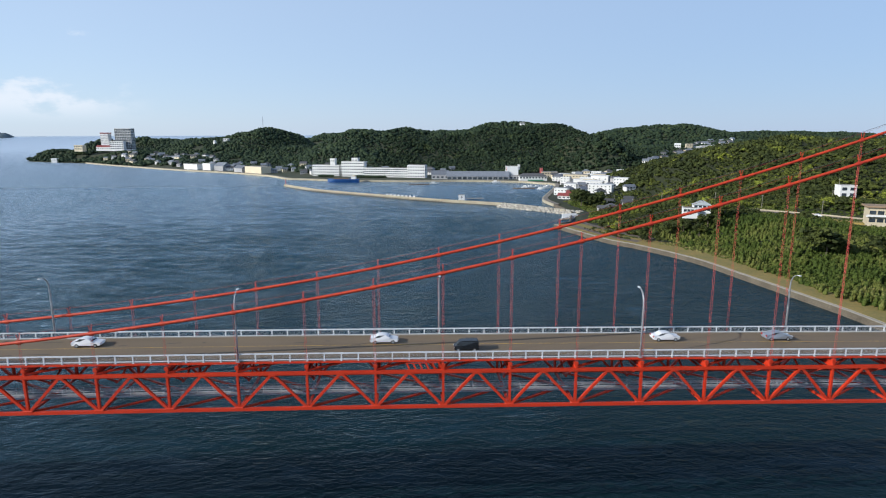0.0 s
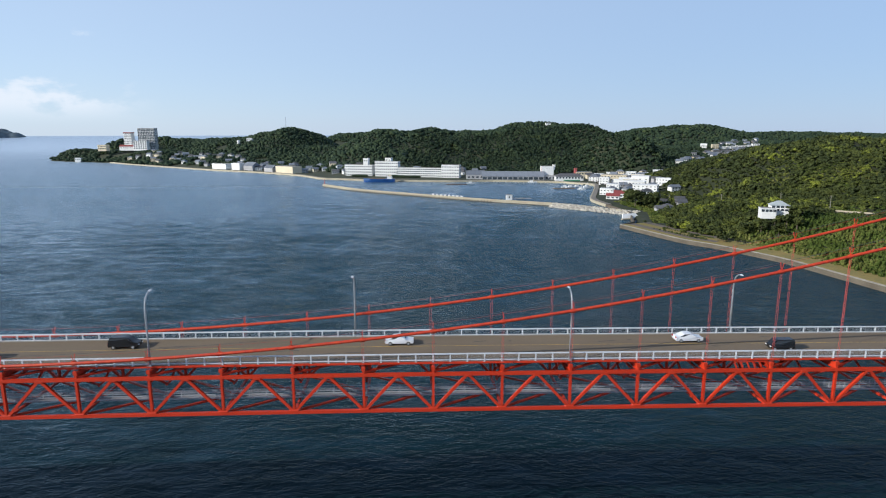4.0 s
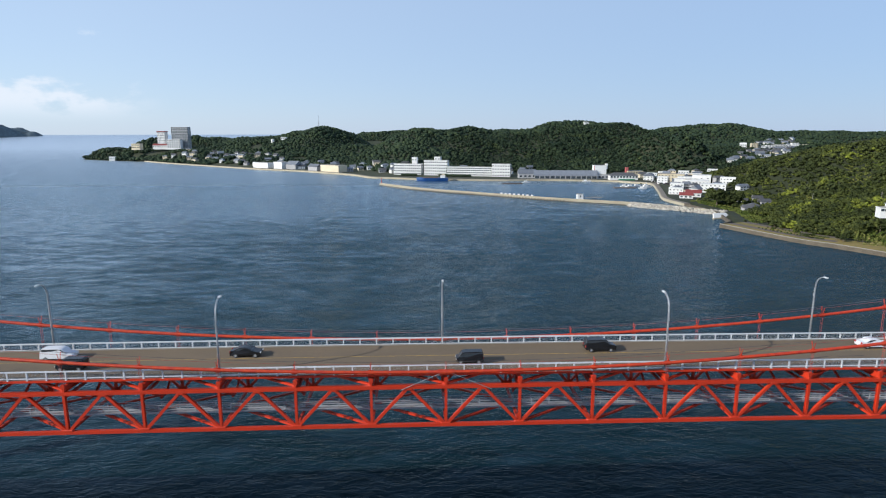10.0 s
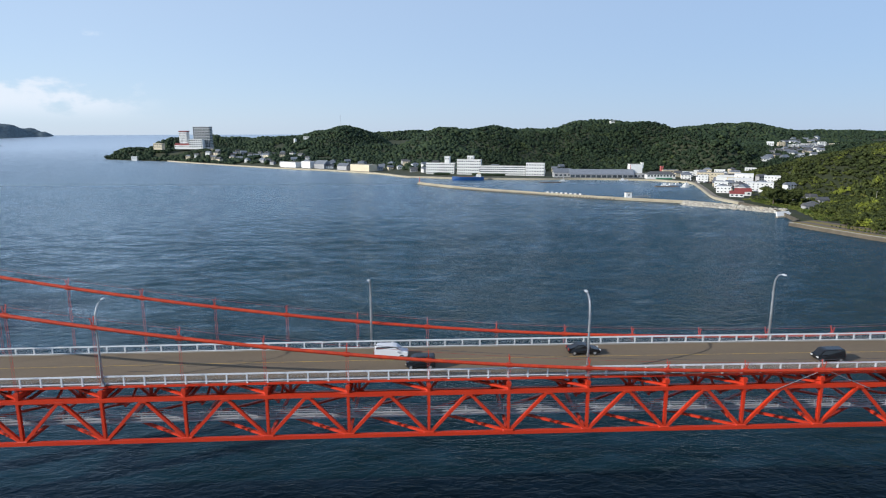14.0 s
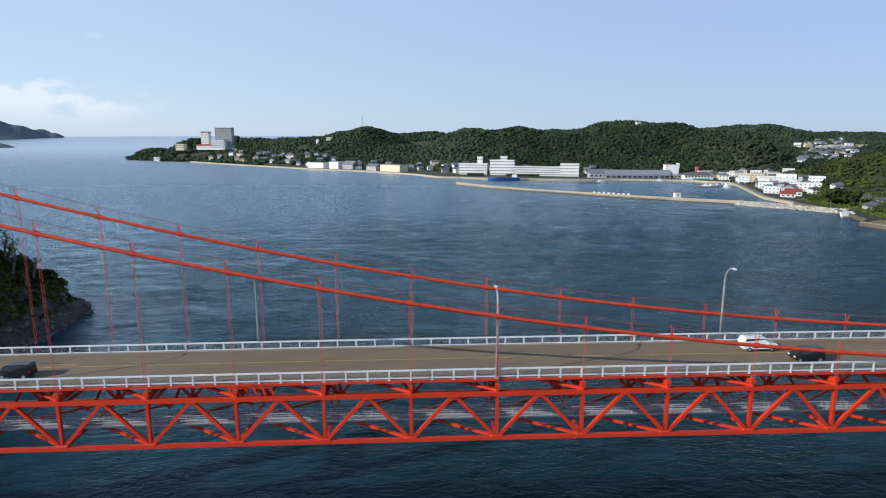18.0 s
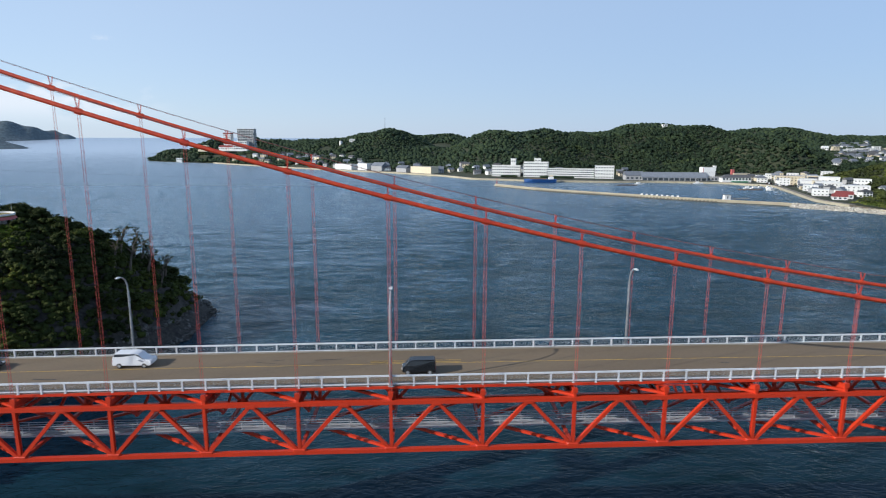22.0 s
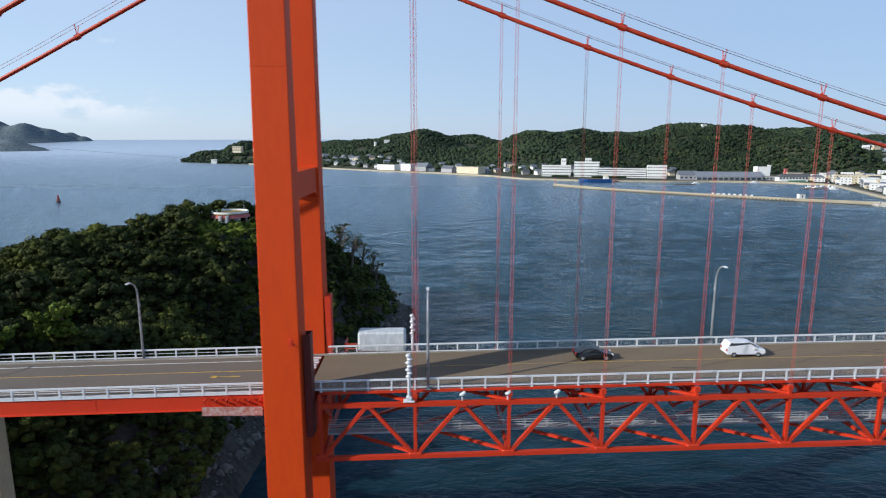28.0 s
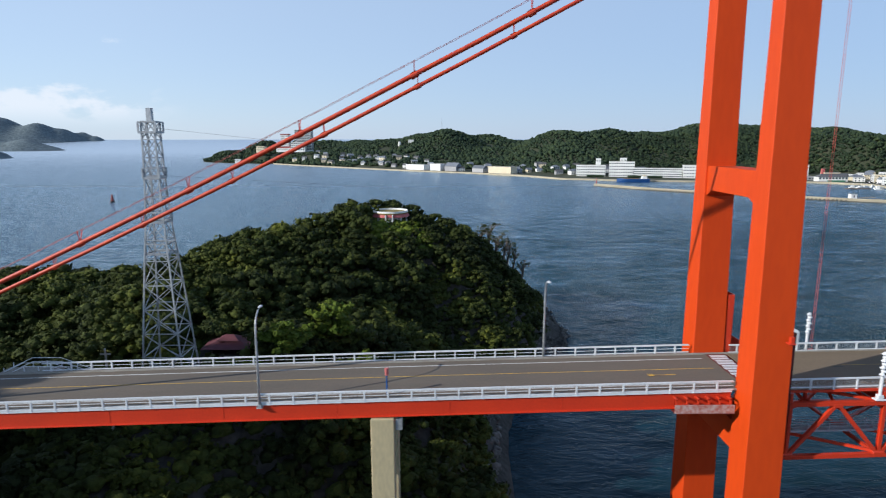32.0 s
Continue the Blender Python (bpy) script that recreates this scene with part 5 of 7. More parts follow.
def ribbon(line, section, drop=None):
    """A section of (offset to the left, z) points carried along a line on the ground."""
    bm = bmesh.new()
    cols = [offset_line(line, d) for d, _ in section]
    rows = [[bm.verts.new((c[i][0], c[i][1], section[k][1] + (drop(c[i][0], c[i][1]) if drop else 0))) for k, c in enumerate(cols)] for i in range(len(line))]
    n = len(section)
    for a, b in zip(rows, rows[1:]):
        for k in range(n):
            bm.faces.new((a[k], b[k], b[(k + 1) % n], a[(k + 1) % n]))
    bm.faces.new(rows[0])
    bm.faces.new(rows[-1][::-1])
    bmesh.ops.recalc_face_normals(bm, faces=bm.faces)
    return bm


east_line = smooth_line([(300, -140), (290, 60), (288, 130), (284, 165), (279, 203), (273, 240), (257, 280), (243, 305), (225, 368)], 5)
wall = thing("seawall", "weathered concrete seawall with a pale coping along the lawn", "seawall", (270, 240, 0), kind="structure")
W = Matrix.Translation((-270, -240, 0))
part("wall_face", ribbon(east_line, ((0.6, -3), (0.0, 2.6), (-0.9, 2.6), (-0.9, -3))), SEAWALL, wall, m=W)
part("coping", ribbon(east_line, ((0.15, 2.6), (0.15, 3.0), (-0.6, 3.0), (-0.6, 2.6))), KERB, wall, "pale concrete coping", W)
part("promenade", ribbon(east_line, ((-0.75, 2.2), (-0.75, 2.62), (-2.6, 2.62), (-2.6, 2.2))), QUAY, wall, "concrete promenade", W)
part("lawn_strip", ribbon(east_line, ((-2.6, 2.2), (-2.6, 2.7), (-21, 3.0), (-21, 2.0))), LAWN, wall, "dry grass strip", W)
corner = [(225, 368), (240, 382), (258, 440), (256, 500)]
part("wall_face", ribbon(corner, ((0.4, -3), (0.0, 2.8), (-1.4, 2.8), (-1.4, -3))), SEAWALL, wall, m=W)
park = [p for p in east_line if 285 < p[1] < 372]
carpark = thing("car_park", "grey asphalt car park with low hedges behind the seawall", "car park", (255, 335, 0), kind="structure")
part("asphalt", ribbon(park, ((-7, 2.5), (-7, 2.78), (-27, 3.08), (-27, 2.3))), ASPHALT2, carpark, m=Matrix.Translation((-255, -335, 0)))
for off in (-11.5, -19):
    hedge = [p for p in offset_line(park, off)][2:-2]
    pts = np.array([(x + random.uniform(-0.4, 0.4), y + random.uniform(-0.4, 0.4), 3.2) for (x, y), (x2, y2) in zip(hedge, hedge[1:]) for x, y in [((x * (1 - f) + x2 * f), (y * (1 - f) + y2 * f)) for f in (0, 0.2, 0.4, 0.6, 0.8)]])
    tagged(new("hedge", lump_mesh("hedge", pts, np.random.RandomState(2).uniform(0.5, 1.1, len(pts)), LEAFNEAR, ICO1, 4)), "low clipped hedge beside the car park bays", "hedge", kind="stuff")

quay_line = smooth_line([(256, 500), (255, 548), (272, 602), (298, 680), (312, 735), (292, 760), (271, 782), (185, 806), (126, 802), (60, 815), (16, 822), (-42, 852), (-77, 868), (-117, 932), (-213, 1024), (-320, 1100), (-537, 1290), (-653, 1405)], 3)
quay = thing("quay", "pale concrete harbour quay and coast road", "quay", (100, 800, 0), kind="structure")
Q = Matrix.Translation((-100, -800, 0))
part("quay_wall", ribbon(quay_line, ((0.0, -3), (0.0, 2.5), (-1.2, 2.5), (-1.2, -3))), QUAY, quay, m=Q)
part("quay_apron", ribbon(quay_line, ((-1.2, 1.8), (-1.2, 2.6), (-6, 2.75), (-6, 1.8))), mat("quay_apron", (0.25, 0.22, 0.18), 0.9, colour2=(0.16, 0.145, 0.12), scale=0.05, scale2=0.6), quay, m=Q)

bw_line = smooth_line([(-55, 744), (-20, 694), (9, 659), (67, 609), (136, 552), (212, 502), (254, 449)], 5)
bw = thing("breakwater", "long low pale concrete breakwater sheltering the harbour", "breakwater", (100, 590, 0))
Bm = Matrix.Translation((-100, -590, 0))
part("caisson", ribbon(bw_line, ((0, -3), (0, 1.5), (7.5, 1.5), (7.5, -3))), QUAY, bw, m=Bm)
part("parapet", ribbon(bw_line, ((0.35, 2.05), (0.35, 3.3), (1.5, 3.3), (1.5, 2.05))), QUAY, bw, m=Bm)
part("deck", ribbon(bw_line, ((-0.2, 1.75), (-0.2, 2.1), (7.3, 2.1), (7.3, 1.75))), QUAY, bw, m=Bm)
dark = mat("wet_shadow_concrete", (0.1, 0.09, 0.07), 0.9, colour2=(0.06, 0.055, 0.045), scale=0.5)
part("tide_band", ribbon(bw_line, ((-0.08, -3), (-0.08, 0.55), (0, 0.55), (0, -3))), dark, bw, "dark wet tide line", Bm)
for i in range(len(bw_line) - 1):
    a, b = Vector(bw_line[i]), Vector(bw_line[i + 1])
    if not (-10 < a.x < 150):
        continue
    n = max(1, int((b - a).length / 3.2))
    for k in range(n):
        p = a.lerp(b, k / n)
        m = Matrix.Translation((p.x - 100, p.y - 590, 0)) @ Matrix.Rotation(math.atan2(b.y - a.y, b.x - a.x), 4, "Z")
        # solid dark blocks stand for wave openings; the shade is their colour
        if "slot" not in SHARED:
            SHARED["slot"] = mesh_of(boxes((-0.9, 0.9, -0.32, -0.1, 0.55, 1.55)), "slot", dark)
        part("wave_slot", SHARED["slot"], dark, bw, "dark block coloured as the shade of a wave-dissipating opening" if k == 0 and i == 0 else "", m)
for i in range(8):
    p = Vector((88, 591)).lerp(Vector((118, 567)), i / 7)
    t = thing("mooring_block", "white painted concrete block on the breakwater", "block", (p.x + 1.6, p.y + 2.2, 2.1), group="white blocks")
    part("block", boxes((-1.1, 1.1, -0.8, 0.8, 0, 2.4), bevel=0.15), WALLWHITE, t)
hut = thing("breakwater_hut", "small white square hut on the breakwater", "hut", (171, 567, 0))
part("hut_wall", boxes((-3.2, 3.2, -2.4, 2.4, -0.5, 5.2), bevel=0.06), WALLWHITE, hut)
part("hut_roof", boxes((-3.4, 3.4, -2.6, 2.6, 5.2, 5.5)), KERB, hut)
part("hut_door", boxes((-0.6, 0.6, -2.46, -2.39, 1.8, 4.0)), GLASS, hut)
part("gangway", boxes((3.2, 24, -0.8, 0.8, 1.2, 1.7), (3.2, 24, -0.8, -0.7, 2.5, 2.62)), KERB, hut, "low concrete landing stage")
bt = thing("harbour_beacon", "slim red harbour beacon on the breakwater end", "beacon", (-52, 743, 2.1))
part("beacon_pole", tube([(0, 0, 0), (0, 0, 7)], [0.7, 0.35], 10), PINK, bt)
part("beacon_lantern", tube([(0, 0, 7), (0, 0, 8.2)], 0.5, 8), PINK, bt)

# armour stones along the root of the breakwater
rs = np.random.RandomState(21)
t = rs.uniform(0, 1, 520)
ax, ay = 205 + 62 * t, 506 - 66 * t
off = rs.uniform(-9, 4, 520)
st = np.stack((ax + off * 0.66, ay + off * 0.72, np.clip(2.6 - np.abs(off) * 0.32, 0.1, 3) + rs.uniform(-0.3, 0.3, 520)), -1)
wood("armour_stones", "pale tumbled armour stones against the breakwater", lump_mesh("armour_stones", st, rs.uniform(0.9, 1.9, 520), ARMOUR, ICO1, 22, 0.8, 0.35))["category"] = "stones"

# ---------------------------------------------------------------- buildings
def pane_mesh(w, h):
    key = ("pane", w, h)
    if key not in SHARED:
        SHARED[key] = mesh_of(boxes((-w / 2, w / 2, -0.09, 0.05, -h / 2, h / 2)), "pane", GLASS)
    return SHARED[key]


def block(name, label, x, y, z0, w, d, h, turn=0.0, wall_mat=None, floors=0, cols=0, roof="flat", roof_mat=None, category="building", group="", pane=(2.2, 1.5), side_cols=0, parent=None, first=1.6):
    """A building: body, parapet or pitched roof, and its windows in rows on the front and the side that shows."""
    wall_mat, roof_mat = wall_mat or WALLWHITE, roof_mat or KERB
    m0 = Matrix.Translation((x, y, z0)) @ Matrix.Rotation(radians(turn), 4, "Z")
    t = parent or thing(name, label, category, m0, group)
    M = Matrix.Identity(4) if not parent else parent.matrix_basis.inverted() @ m0
    part("wall", boxes((-w / 2, w / 2, -d / 2, d / 2, -4, h), bevel=0.05), wall_mat, t, m=M)
    if roof == "flat":
        part("roof", boxes((-w / 2 - 0.25, w / 2 + 0.25, -d / 2 - 0.25, d / 2 + 0.25, h, h + 0.55), bevel=0.05), wall_mat, t, m=M)
        part("roof_deck", boxes((-w / 2 + 0.3, w / 2 - 0.3, -d / 2 + 0.3, d / 2 - 0.3, h + 0.551, h + 0.6)), roof_mat, t, m=M)
    else:
        e, rise = 0.6, (0.32 if roof == "hip" else 0.36) * min(w, d)
        rx = max(0.0, w / 2 - d / 2) if roof == "hip" else w / 2 + e
        bm = bmesh.new()
        lo = [bm.verts.new(p) for p in ((-w / 2 - e, -d / 2 - e, h - 0.1), (w / 2 + e, -d / 2 - e, h - 0.1), (w / 2 + e, d / 2 + e, h - 0.1), (-w / 2 - e, d / 2 + e, h - 0.1))]
        hi = [bm.verts.new(p) for p in ((-rx - 0.01, 0, h + rise), (rx + 0.01, 0, h + rise))]
        for f in ((lo[0], lo[1], hi[1], hi[0]), (lo[2], lo[3], hi[0], hi[1]), (lo[1], lo[2], hi[1]), (lo[3], lo[0], hi[0]), lo[::-1]):
            bm.faces.new(f)
        part("roof", bm, roof_mat, t, m=M)
    if floors:
        fh = h / floors
        for f in range(floors):
            z = fh * f + first + (fh - 3.2) * 0.4
            for c in range(cols):
                part("window", pane_mesh(*pane), GLASS, t, m=M @ Matrix.Translation((-w / 2 + w * (c + 0.5) / cols, -d / 2, z)))
            for c in range(side_cols):
                for s in (-1, 1):
                    part("window", pane_mesh(*pane), GLASS, t, m=M @ Matrix.Translation((s * w / 2, -d / 2 + d * (c + 0.5) / side_cols, z)) @ Matrix.Rotation(radians(90 * s), 4, "Z"))
    return t


def ground(x, y):
    return float(main_height(np.array([x]), np.array([y]))[0][0])


# harbourside school: two taller blocks, a long wing and an end block
SCH = -14.9
def along(u, back=0.0):
    a = radians(SCH)
    return (-41 + u * math.cos(a) - back * math.sin(a), 905 + u * math.sin(a) + back * math.cos(a))


x, y = along(22, 7)
s = block("school_block", "white four-storey school block with rows of windows by the harbour", x, y, 3, 45, 14, 17, SCH, floors=4, cols=13, category="school", group="school blocks", side_cols=2)
block("", "", *along(33, 7), 20, 8, 8, 10.5, SCH, floors=1, cols=2, parent=s, first=4)
x, y = along(69, 5)
s = block("school_block", "white five-storey school block with a stair tower on the roof", x, y, 3, 38, 14, 23, SCH, floors=5, cols=11, category="school", group="school blocks", side_cols=2)
block("", "", *along(71, 6), 26, 10, 9, 5.5, SCH, floors=1, cols=2, parent=s)
x, y = along(122, 4)
block("school_block", "long low white school wing with banded windows", x, y, 3, 72, 12, 13.5, SCH, floors=4, cols=24, category="school", group="school blocks", pane=(2.4, 1.3))
x, y = along(173, 2)
block("school_block", "white four-storey end block of the harbour school", x, y, 2.6, 28, 15, 19, SCH, floors=4, cols=7, category="school", group="school blocks", side_cols=3)
for u, w, hh in ((30, 24, 4.0), (86, 14, 4.5), (105, 46, 4.0)):
    x, y = along(u, -16)
    pts = np.array([(x + dx * 0.966, y - dx * 0.257, 4.4) for dx in np.arange(-w / 2, w / 2, 2.2)])
    tagged(new("hedge", lump_mesh("hedge", pts, np.full(len(pts), 2.4), LEAF, ICO2, 4)), "dark clipped hedge in front of the school", "hedge", kind="stuff")
# market halls and quayside buildings
block("market_shed", "blue-grey sheet-roofed shed on the quay", 161, 832, 2.6, 26, 16, 7, -3, WALLGREY, 1, 4, "gable", ROOFGREY, pane=(3.5, 2.2))
mk = block("market_hall", "long open fish market hall with a grey sheet roof", 217, 824, 2.6, 92, 20, 4.6, -7, WALLGREY, 0, 0, "gable", ROOFGREY)
# dark panels on the wall stand in for the shade inside the open bays
for i in range(12):
    part("bay_opening", boxes((-3.0, 3.0, -10.12, -9.9, 0.2, 3.6)), GLASS, mk, m=Matrix.Translation((-42 + 7.6 * i, 0, 0)))
ice = block("ice_plant", "tall plain white ice plant tower on the quay", 269, 826, 2.6, 18, 15, 18.6, -4, WALLWHITE, 0, 0)
block("", "", 279.4, 826, 20, 3.2, 6, 3.4, -4, parent=ice)
block("", "", 269, 818, 2.6, 31, 12, 5.2, -4, WALLGREY, 1, 6, parent=ice, pane=(3, 2.4))
part("pink_stripe", boxes((-9.14, -8.4, -7.56, -7.2, 2, 18.4)), PINK, ice, "pink corner stripe")
off = block("ferry_office", "white quayside office with dark arched windows", 294, 792, 2.6, 40, 13, 6.2, -4, WALLWHITE, 1, 9, "hip", ROOFTILE, pane=(2.6, 2.4), first=3.2)
part("green_apron", boxes((-8, 14, -12, -7, -0.4, 1.6)), mat("green_paint", (0.06, 0.2, 0.12), 0.7), off, "green painted ramp")
block("town_building", "low building with a red roof sign behind the quay", 331, 850, 2.6, 24, 12, 8.5, 0, WALLCREAM, 2, 6, roof_mat=ROOFGREY, group="town buildings")
block("town_building", "red-brown advertising tower behind the quay", 319, 850, 2.6, 4, 4, 14, 0, PINK, group="town buildings")
block("town_building", "cream three-storey building with many windows in the harbour town", 346, 747, 2.6, 34, 16, 11, -26, WALLCREAM, 3, 8, group="town buildings", side_cols=3, pane=(1.7, 1.1))
block("town_building", "plain white hall in the harbour town", 339, 694, 2.6, 20, 14, 8.6, -26, WALLWHITE, 1, 4, group="town buildings", roof_mat=WALLWHITE, pane=(1.7, 1.1))
block("town_building", "white two-storey building with a row of windows in the harbour town", 343, 662, 2.6, 27, 14, 9, -28, WALLWHITE, 2, 7, group="town buildings", side_cols=3, roof_mat=WALLWHITE, pane=(1.7, 1.1))
block("town_building", "bright white stepped building at the foot of the hill", 336, 606, 3, 27, 14, 9, -28, WALLWHITE, 3, 6, group="town buildings", side_cols=3, roof_mat=WALLWHITE, pane=(1.5, 1.0))
block("town_building", "white annexe with a flat roof at the foot of the hill", 362, 690, 3, 22, 14, 13, -28, WALLWHITE, 2, 3, group="town buildings", roof_mat=WALLWHITE, pane=(1.7, 1.1))
block("town_building", "red-roofed white store beside the harbour", 279, 548, 2.6, 13, 8, 3.2, -25, WALLWHITE, 1, 3, "gable", ROOFRED, group="town buildings")
block("town_building", "small white house with a pale red roof by the slipway", 292, 560, 2.6, 15, 9, 4.4, -20, WALLWHITE, 1, 3, "gable", ROOFRED, group="town buildings")
block("town_building", "white house with a dark roof among trees", 326, 576, 3, 11, 9, 5, 0, WALLWHITE, 2, 3, "hip", ROOFTILE, group="town buildings")
# houses: up the valley, along the west shore and by the harbour
rng = random.Random(31)
def house(x, y, label_extra, wall_mat, roof_mat, w=None, d=None, h=None):
    w, d, h = w or rng.uniform(8, 14), d or rng.uniform(7, 10), h or rng.uniform(4.0, 6.4)
    z = ground(x, y)
    kind = rng.choice(("hip", "gable", "gable"))
    block("house", f"{label_extra} with a {'dark tiled' if roof_mat is ROOFTILE else 'grey sheet'} {kind} roof", x, y, z - 0.2, w, d, h, rng.uniform(-35, 35), wall_mat, 2 if h > 4.6 else 1, 3, kind, roof_mat, "house", "town houses", pane=(1.8, 1.3))


def zone_of(x, y):
    return "valley" if x > 400 and y > 760 else "shore"


WALLS = ((WALLWHITE, "white-walled house"), (WALLCREAM, "cream-walled house"), (WALLGREY, "grey-walled house"))
for x, y in HOUSES:
    wm, wl = rng.choice(WALLS)
    if y < 860 and x < 460 and rng.random() < 0.35:
        w, h = rng.uniform(11, 19), rng.choice((6.2, 7.5, 9.5))
        block("town_building", "plain white flat-roofed building in the harbour town", x, y, ground(x, y) - 0.2, w, 10, h, -26 + rng.uniform(-4, 4), WALLWHITE if rng.random() < 0.75 else WALLCREAM, 3 if h > 9 else 2, int(w / 3.2), group="town buildings", roof_mat=WALLWHITE, pane=(1.5, 1.0), side_cols=2)
        continue
    if zone_of(x, y) == "valley" and wm is WALLGREY:
        wm, wl = WALLS[0]
    house(x, y, wl, wm, rng.choice((ROOFTILE, ROOFGREY)))
for x, y, wm, rm in ((286, 590, WALLWHITE, ROOFRED), (297, 606, WALLCREAM, ROOFTILE), (304, 628, WALLGREY, ROOFGREY), (312, 648, WALLWHITE, ROOFTILE), (318, 668, WALLCREAM, ROOFGREY), (325, 640, WALLWHITE, ROOFTILE), (318, 614, WALLGREY, ROOFTILE), (310, 592, WALLWHITE, ROOFGREY), (352, 716, WALLWHITE, ROOFTILE), (368, 730, WALLGREY, ROOFTILE), (372, 756, WALLWHITE, ROOFGREY), (356, 776, WALLCREAM, ROOFTILE), (334, 790, WALLGREY, ROOFTILE), (378, 782, WALLWHITE, ROOFTILE), (392, 800, WALLGREY, ROOFGREY), (348, 822, WALLWHITE, ROOFTILE), (372, 826, WALLCREAM, ROOFGREY), (400, 830, WALLWHITE, ROOFTILE)):
    if all(math.hypot(x - a, y - b) > 11 for a, b in HOUSES):
        if wm is WALLWHITE and rm is ROOFTILE or rm is ROOFRED:
            block("town_building", "small white flat-roofed building in the harbour town", x, y, ground(x, y) - 0.2, 15, 10, 7, -26, WALLWHITE, 2, 4, group="town buildings", roof_mat=WALLWHITE, pane=(1.5, 1.0))
            continue
        house(x, y, {"white_painted_wall": "white-walled house", "cream_wall": "cream-walled house"}.get(wm.name, "grey-walled house"), wm, ROOFTILE if rm is ROOFRED else rm)
for x, w, h, wm in ((716, 13, 10, WALLCREAM), (735, 12, 6, WALLWHITE), (755, 20, 8, WALLWHITE), (784, 32, 8.5, WALLWHITE), (812, 14, 10.5, WALLWHITE), (832, 12, 6, WALLCREAM), (850, 14, 5.5, WALLWHITE)):
    y = 1205 + (x - 716) * 0.12
    block("apartment_block", "pale flat-roofed apartment block on the far slope", x, y, ground(x, y) - 1, w, 9, h, -8, wm, 4 if h > 7 else 2, int(w / 3), category="apartments", group="apartment blocks", pane=(1.6, 1.2))
block("hillside_building", "tall white gabled house among the valley roofs", 688, 1198, ground(688, 1198) - 1, 12, 9, 8, -20, WALLWHITE, 2, 3, "gable", WALLWHITE)
mast = thing("relay_tower", "pale lattice relay tower on the far ridge", "tower", (598, 825, ground(598, 825)))
for a in range(4):
    part("mast_leg", tube([(2 * math.cos(a * 1.571), 2 * math.sin(a * 1.571), 0), (1.2 * math.cos(a * 1.571), 1.2 * math.sin(a * 1.571), 20)], 0.3, 5), WALLWHITE, mast)
for z in (5, 10, 15, 18.5):
    part("mast_platform", tube([(0, 0, z), (0, 0, z + 0.8)], 2.2 - z * 0.03, 8), WALLWHITE, mast)
# west shore sheds
block("warehouse", "bright white waterside warehouse", -298, 1113, 2.6, 44, 20, 9.5, -38, WALLWHITE, 0, 0, category="warehouse", group="warehouses")
block("warehouse", "taller white waterside warehouse with a flat roof", -259, 1086, 2.6, 24, 20, 12, -38, WALLWHITE, 0, 0, category="warehouse", group="warehouses")
block("warehouse", "grey sheet-walled warehouse beside white sheds", -232, 1068, 2.6, 26, 18, 8.5, -38, WALLGREY, 0, 0, roof="gable", roof_mat=ROOFGREY, category="warehouse", group="warehouses")
block("warehouse", "beige windowless warehouse on the shore", -149, 990, 2.6, 46, 20, 11, -40, WALLCREAM, 0, 0, roof="flat", category="warehouse", group="warehouses")
block("warehouse", "low grey store among the shore sheds", -186, 1022, 2.6, 24, 14, 7, -40, WALLGREY, 0, 0, roof="gable", roof_mat=ROOFGREY, category="warehouse", group="warehouses")
# hotel on the cape
ht = block("hotel", "tall pale resort hotel slab with balconies on the wooded cape", -594, 1490, 31, 43, 16, 50.5, -8, WALLWHITE, 13, 10, category="hotel", pane=(3.6, 3.1), side_cols=3)
block("", "", -605, 1474, 31, 35, 12, 20, -8, WALLWHITE, 4, 6, parent=ht, pane=(3.6, 2.8))
block("", "", -642, 1486, 31, 42, 12, 6, -8, WALLWHITE, 1, 9, "gable", ROOFRED, parent=ht)
h2 = block("hotel", "pale hotel tower with a red cornice on the cape", -641, 1492, 31, 20, 14, 40, -8, WALLWHITE, 10, 6, category="hotel", pane=(1.8, 1.8))
part("cornice", boxes((-10.4, 10.4, -7.4, 7.4, 38.4, 40.9)), ROOFRED, h2, "red cornice")
block("clifftop_restaurant", "cream clifftop building on stilts above the cape", -699, 1478, 30, 22, 14, 11, -8, WALLCREAM, 2, 5, pane=(3, 2))
block("shore_hut", "small white hut on the cape shore", -752, 1458, 4, 14, 8, 6, 0, WALLWHITE, 1, 3)
# hilltop and slope buildings
block("hilltop_building", "white flat building on the wooded summit", 357, 1226, ground(357, 1226) + 3.6, 10, 8, 3.0, 0, WALLWHITE, 1, 3)
block("hillside_building", "white building on the wooded slope", -322, 1408, ground(-322, 1408), 13, 9, 9, 0, WALLWHITE, 2, 3)
tank = thing("water_tank", "white cylindrical water tank on the wooded slope", "tank", (-350, 1412, ground(-350, 1412)))
part("tank_shell", tube([(0, 0, 0), (0, 0, 10), (0, 0, 11)], [3.6, 3.6, 2.5], 16), WALLWHITE, tank)
am = thing("radio_mast", "thin steel radio mast on the hilltop", "mast", (-248, 1470, ground(-248, 1470)))
for a in range(3):
    part("mast_leg", tube([(1.4 * math.cos(a * 2.09), 1.4 * math.sin(a * 2.09), 0), (0.5 * math.cos(a * 2.09), 0.5 * math.sin(a * 2.09), 30)], 0.16, 5), GALV, am)
part("mast_bracing", boxes(*[(-1.2 + z * 0.025, 1.2 - z * 0.025, -0.1, 0.1, z, z + 0.25) for z in range(2, 30, 4)]), GALV, am)
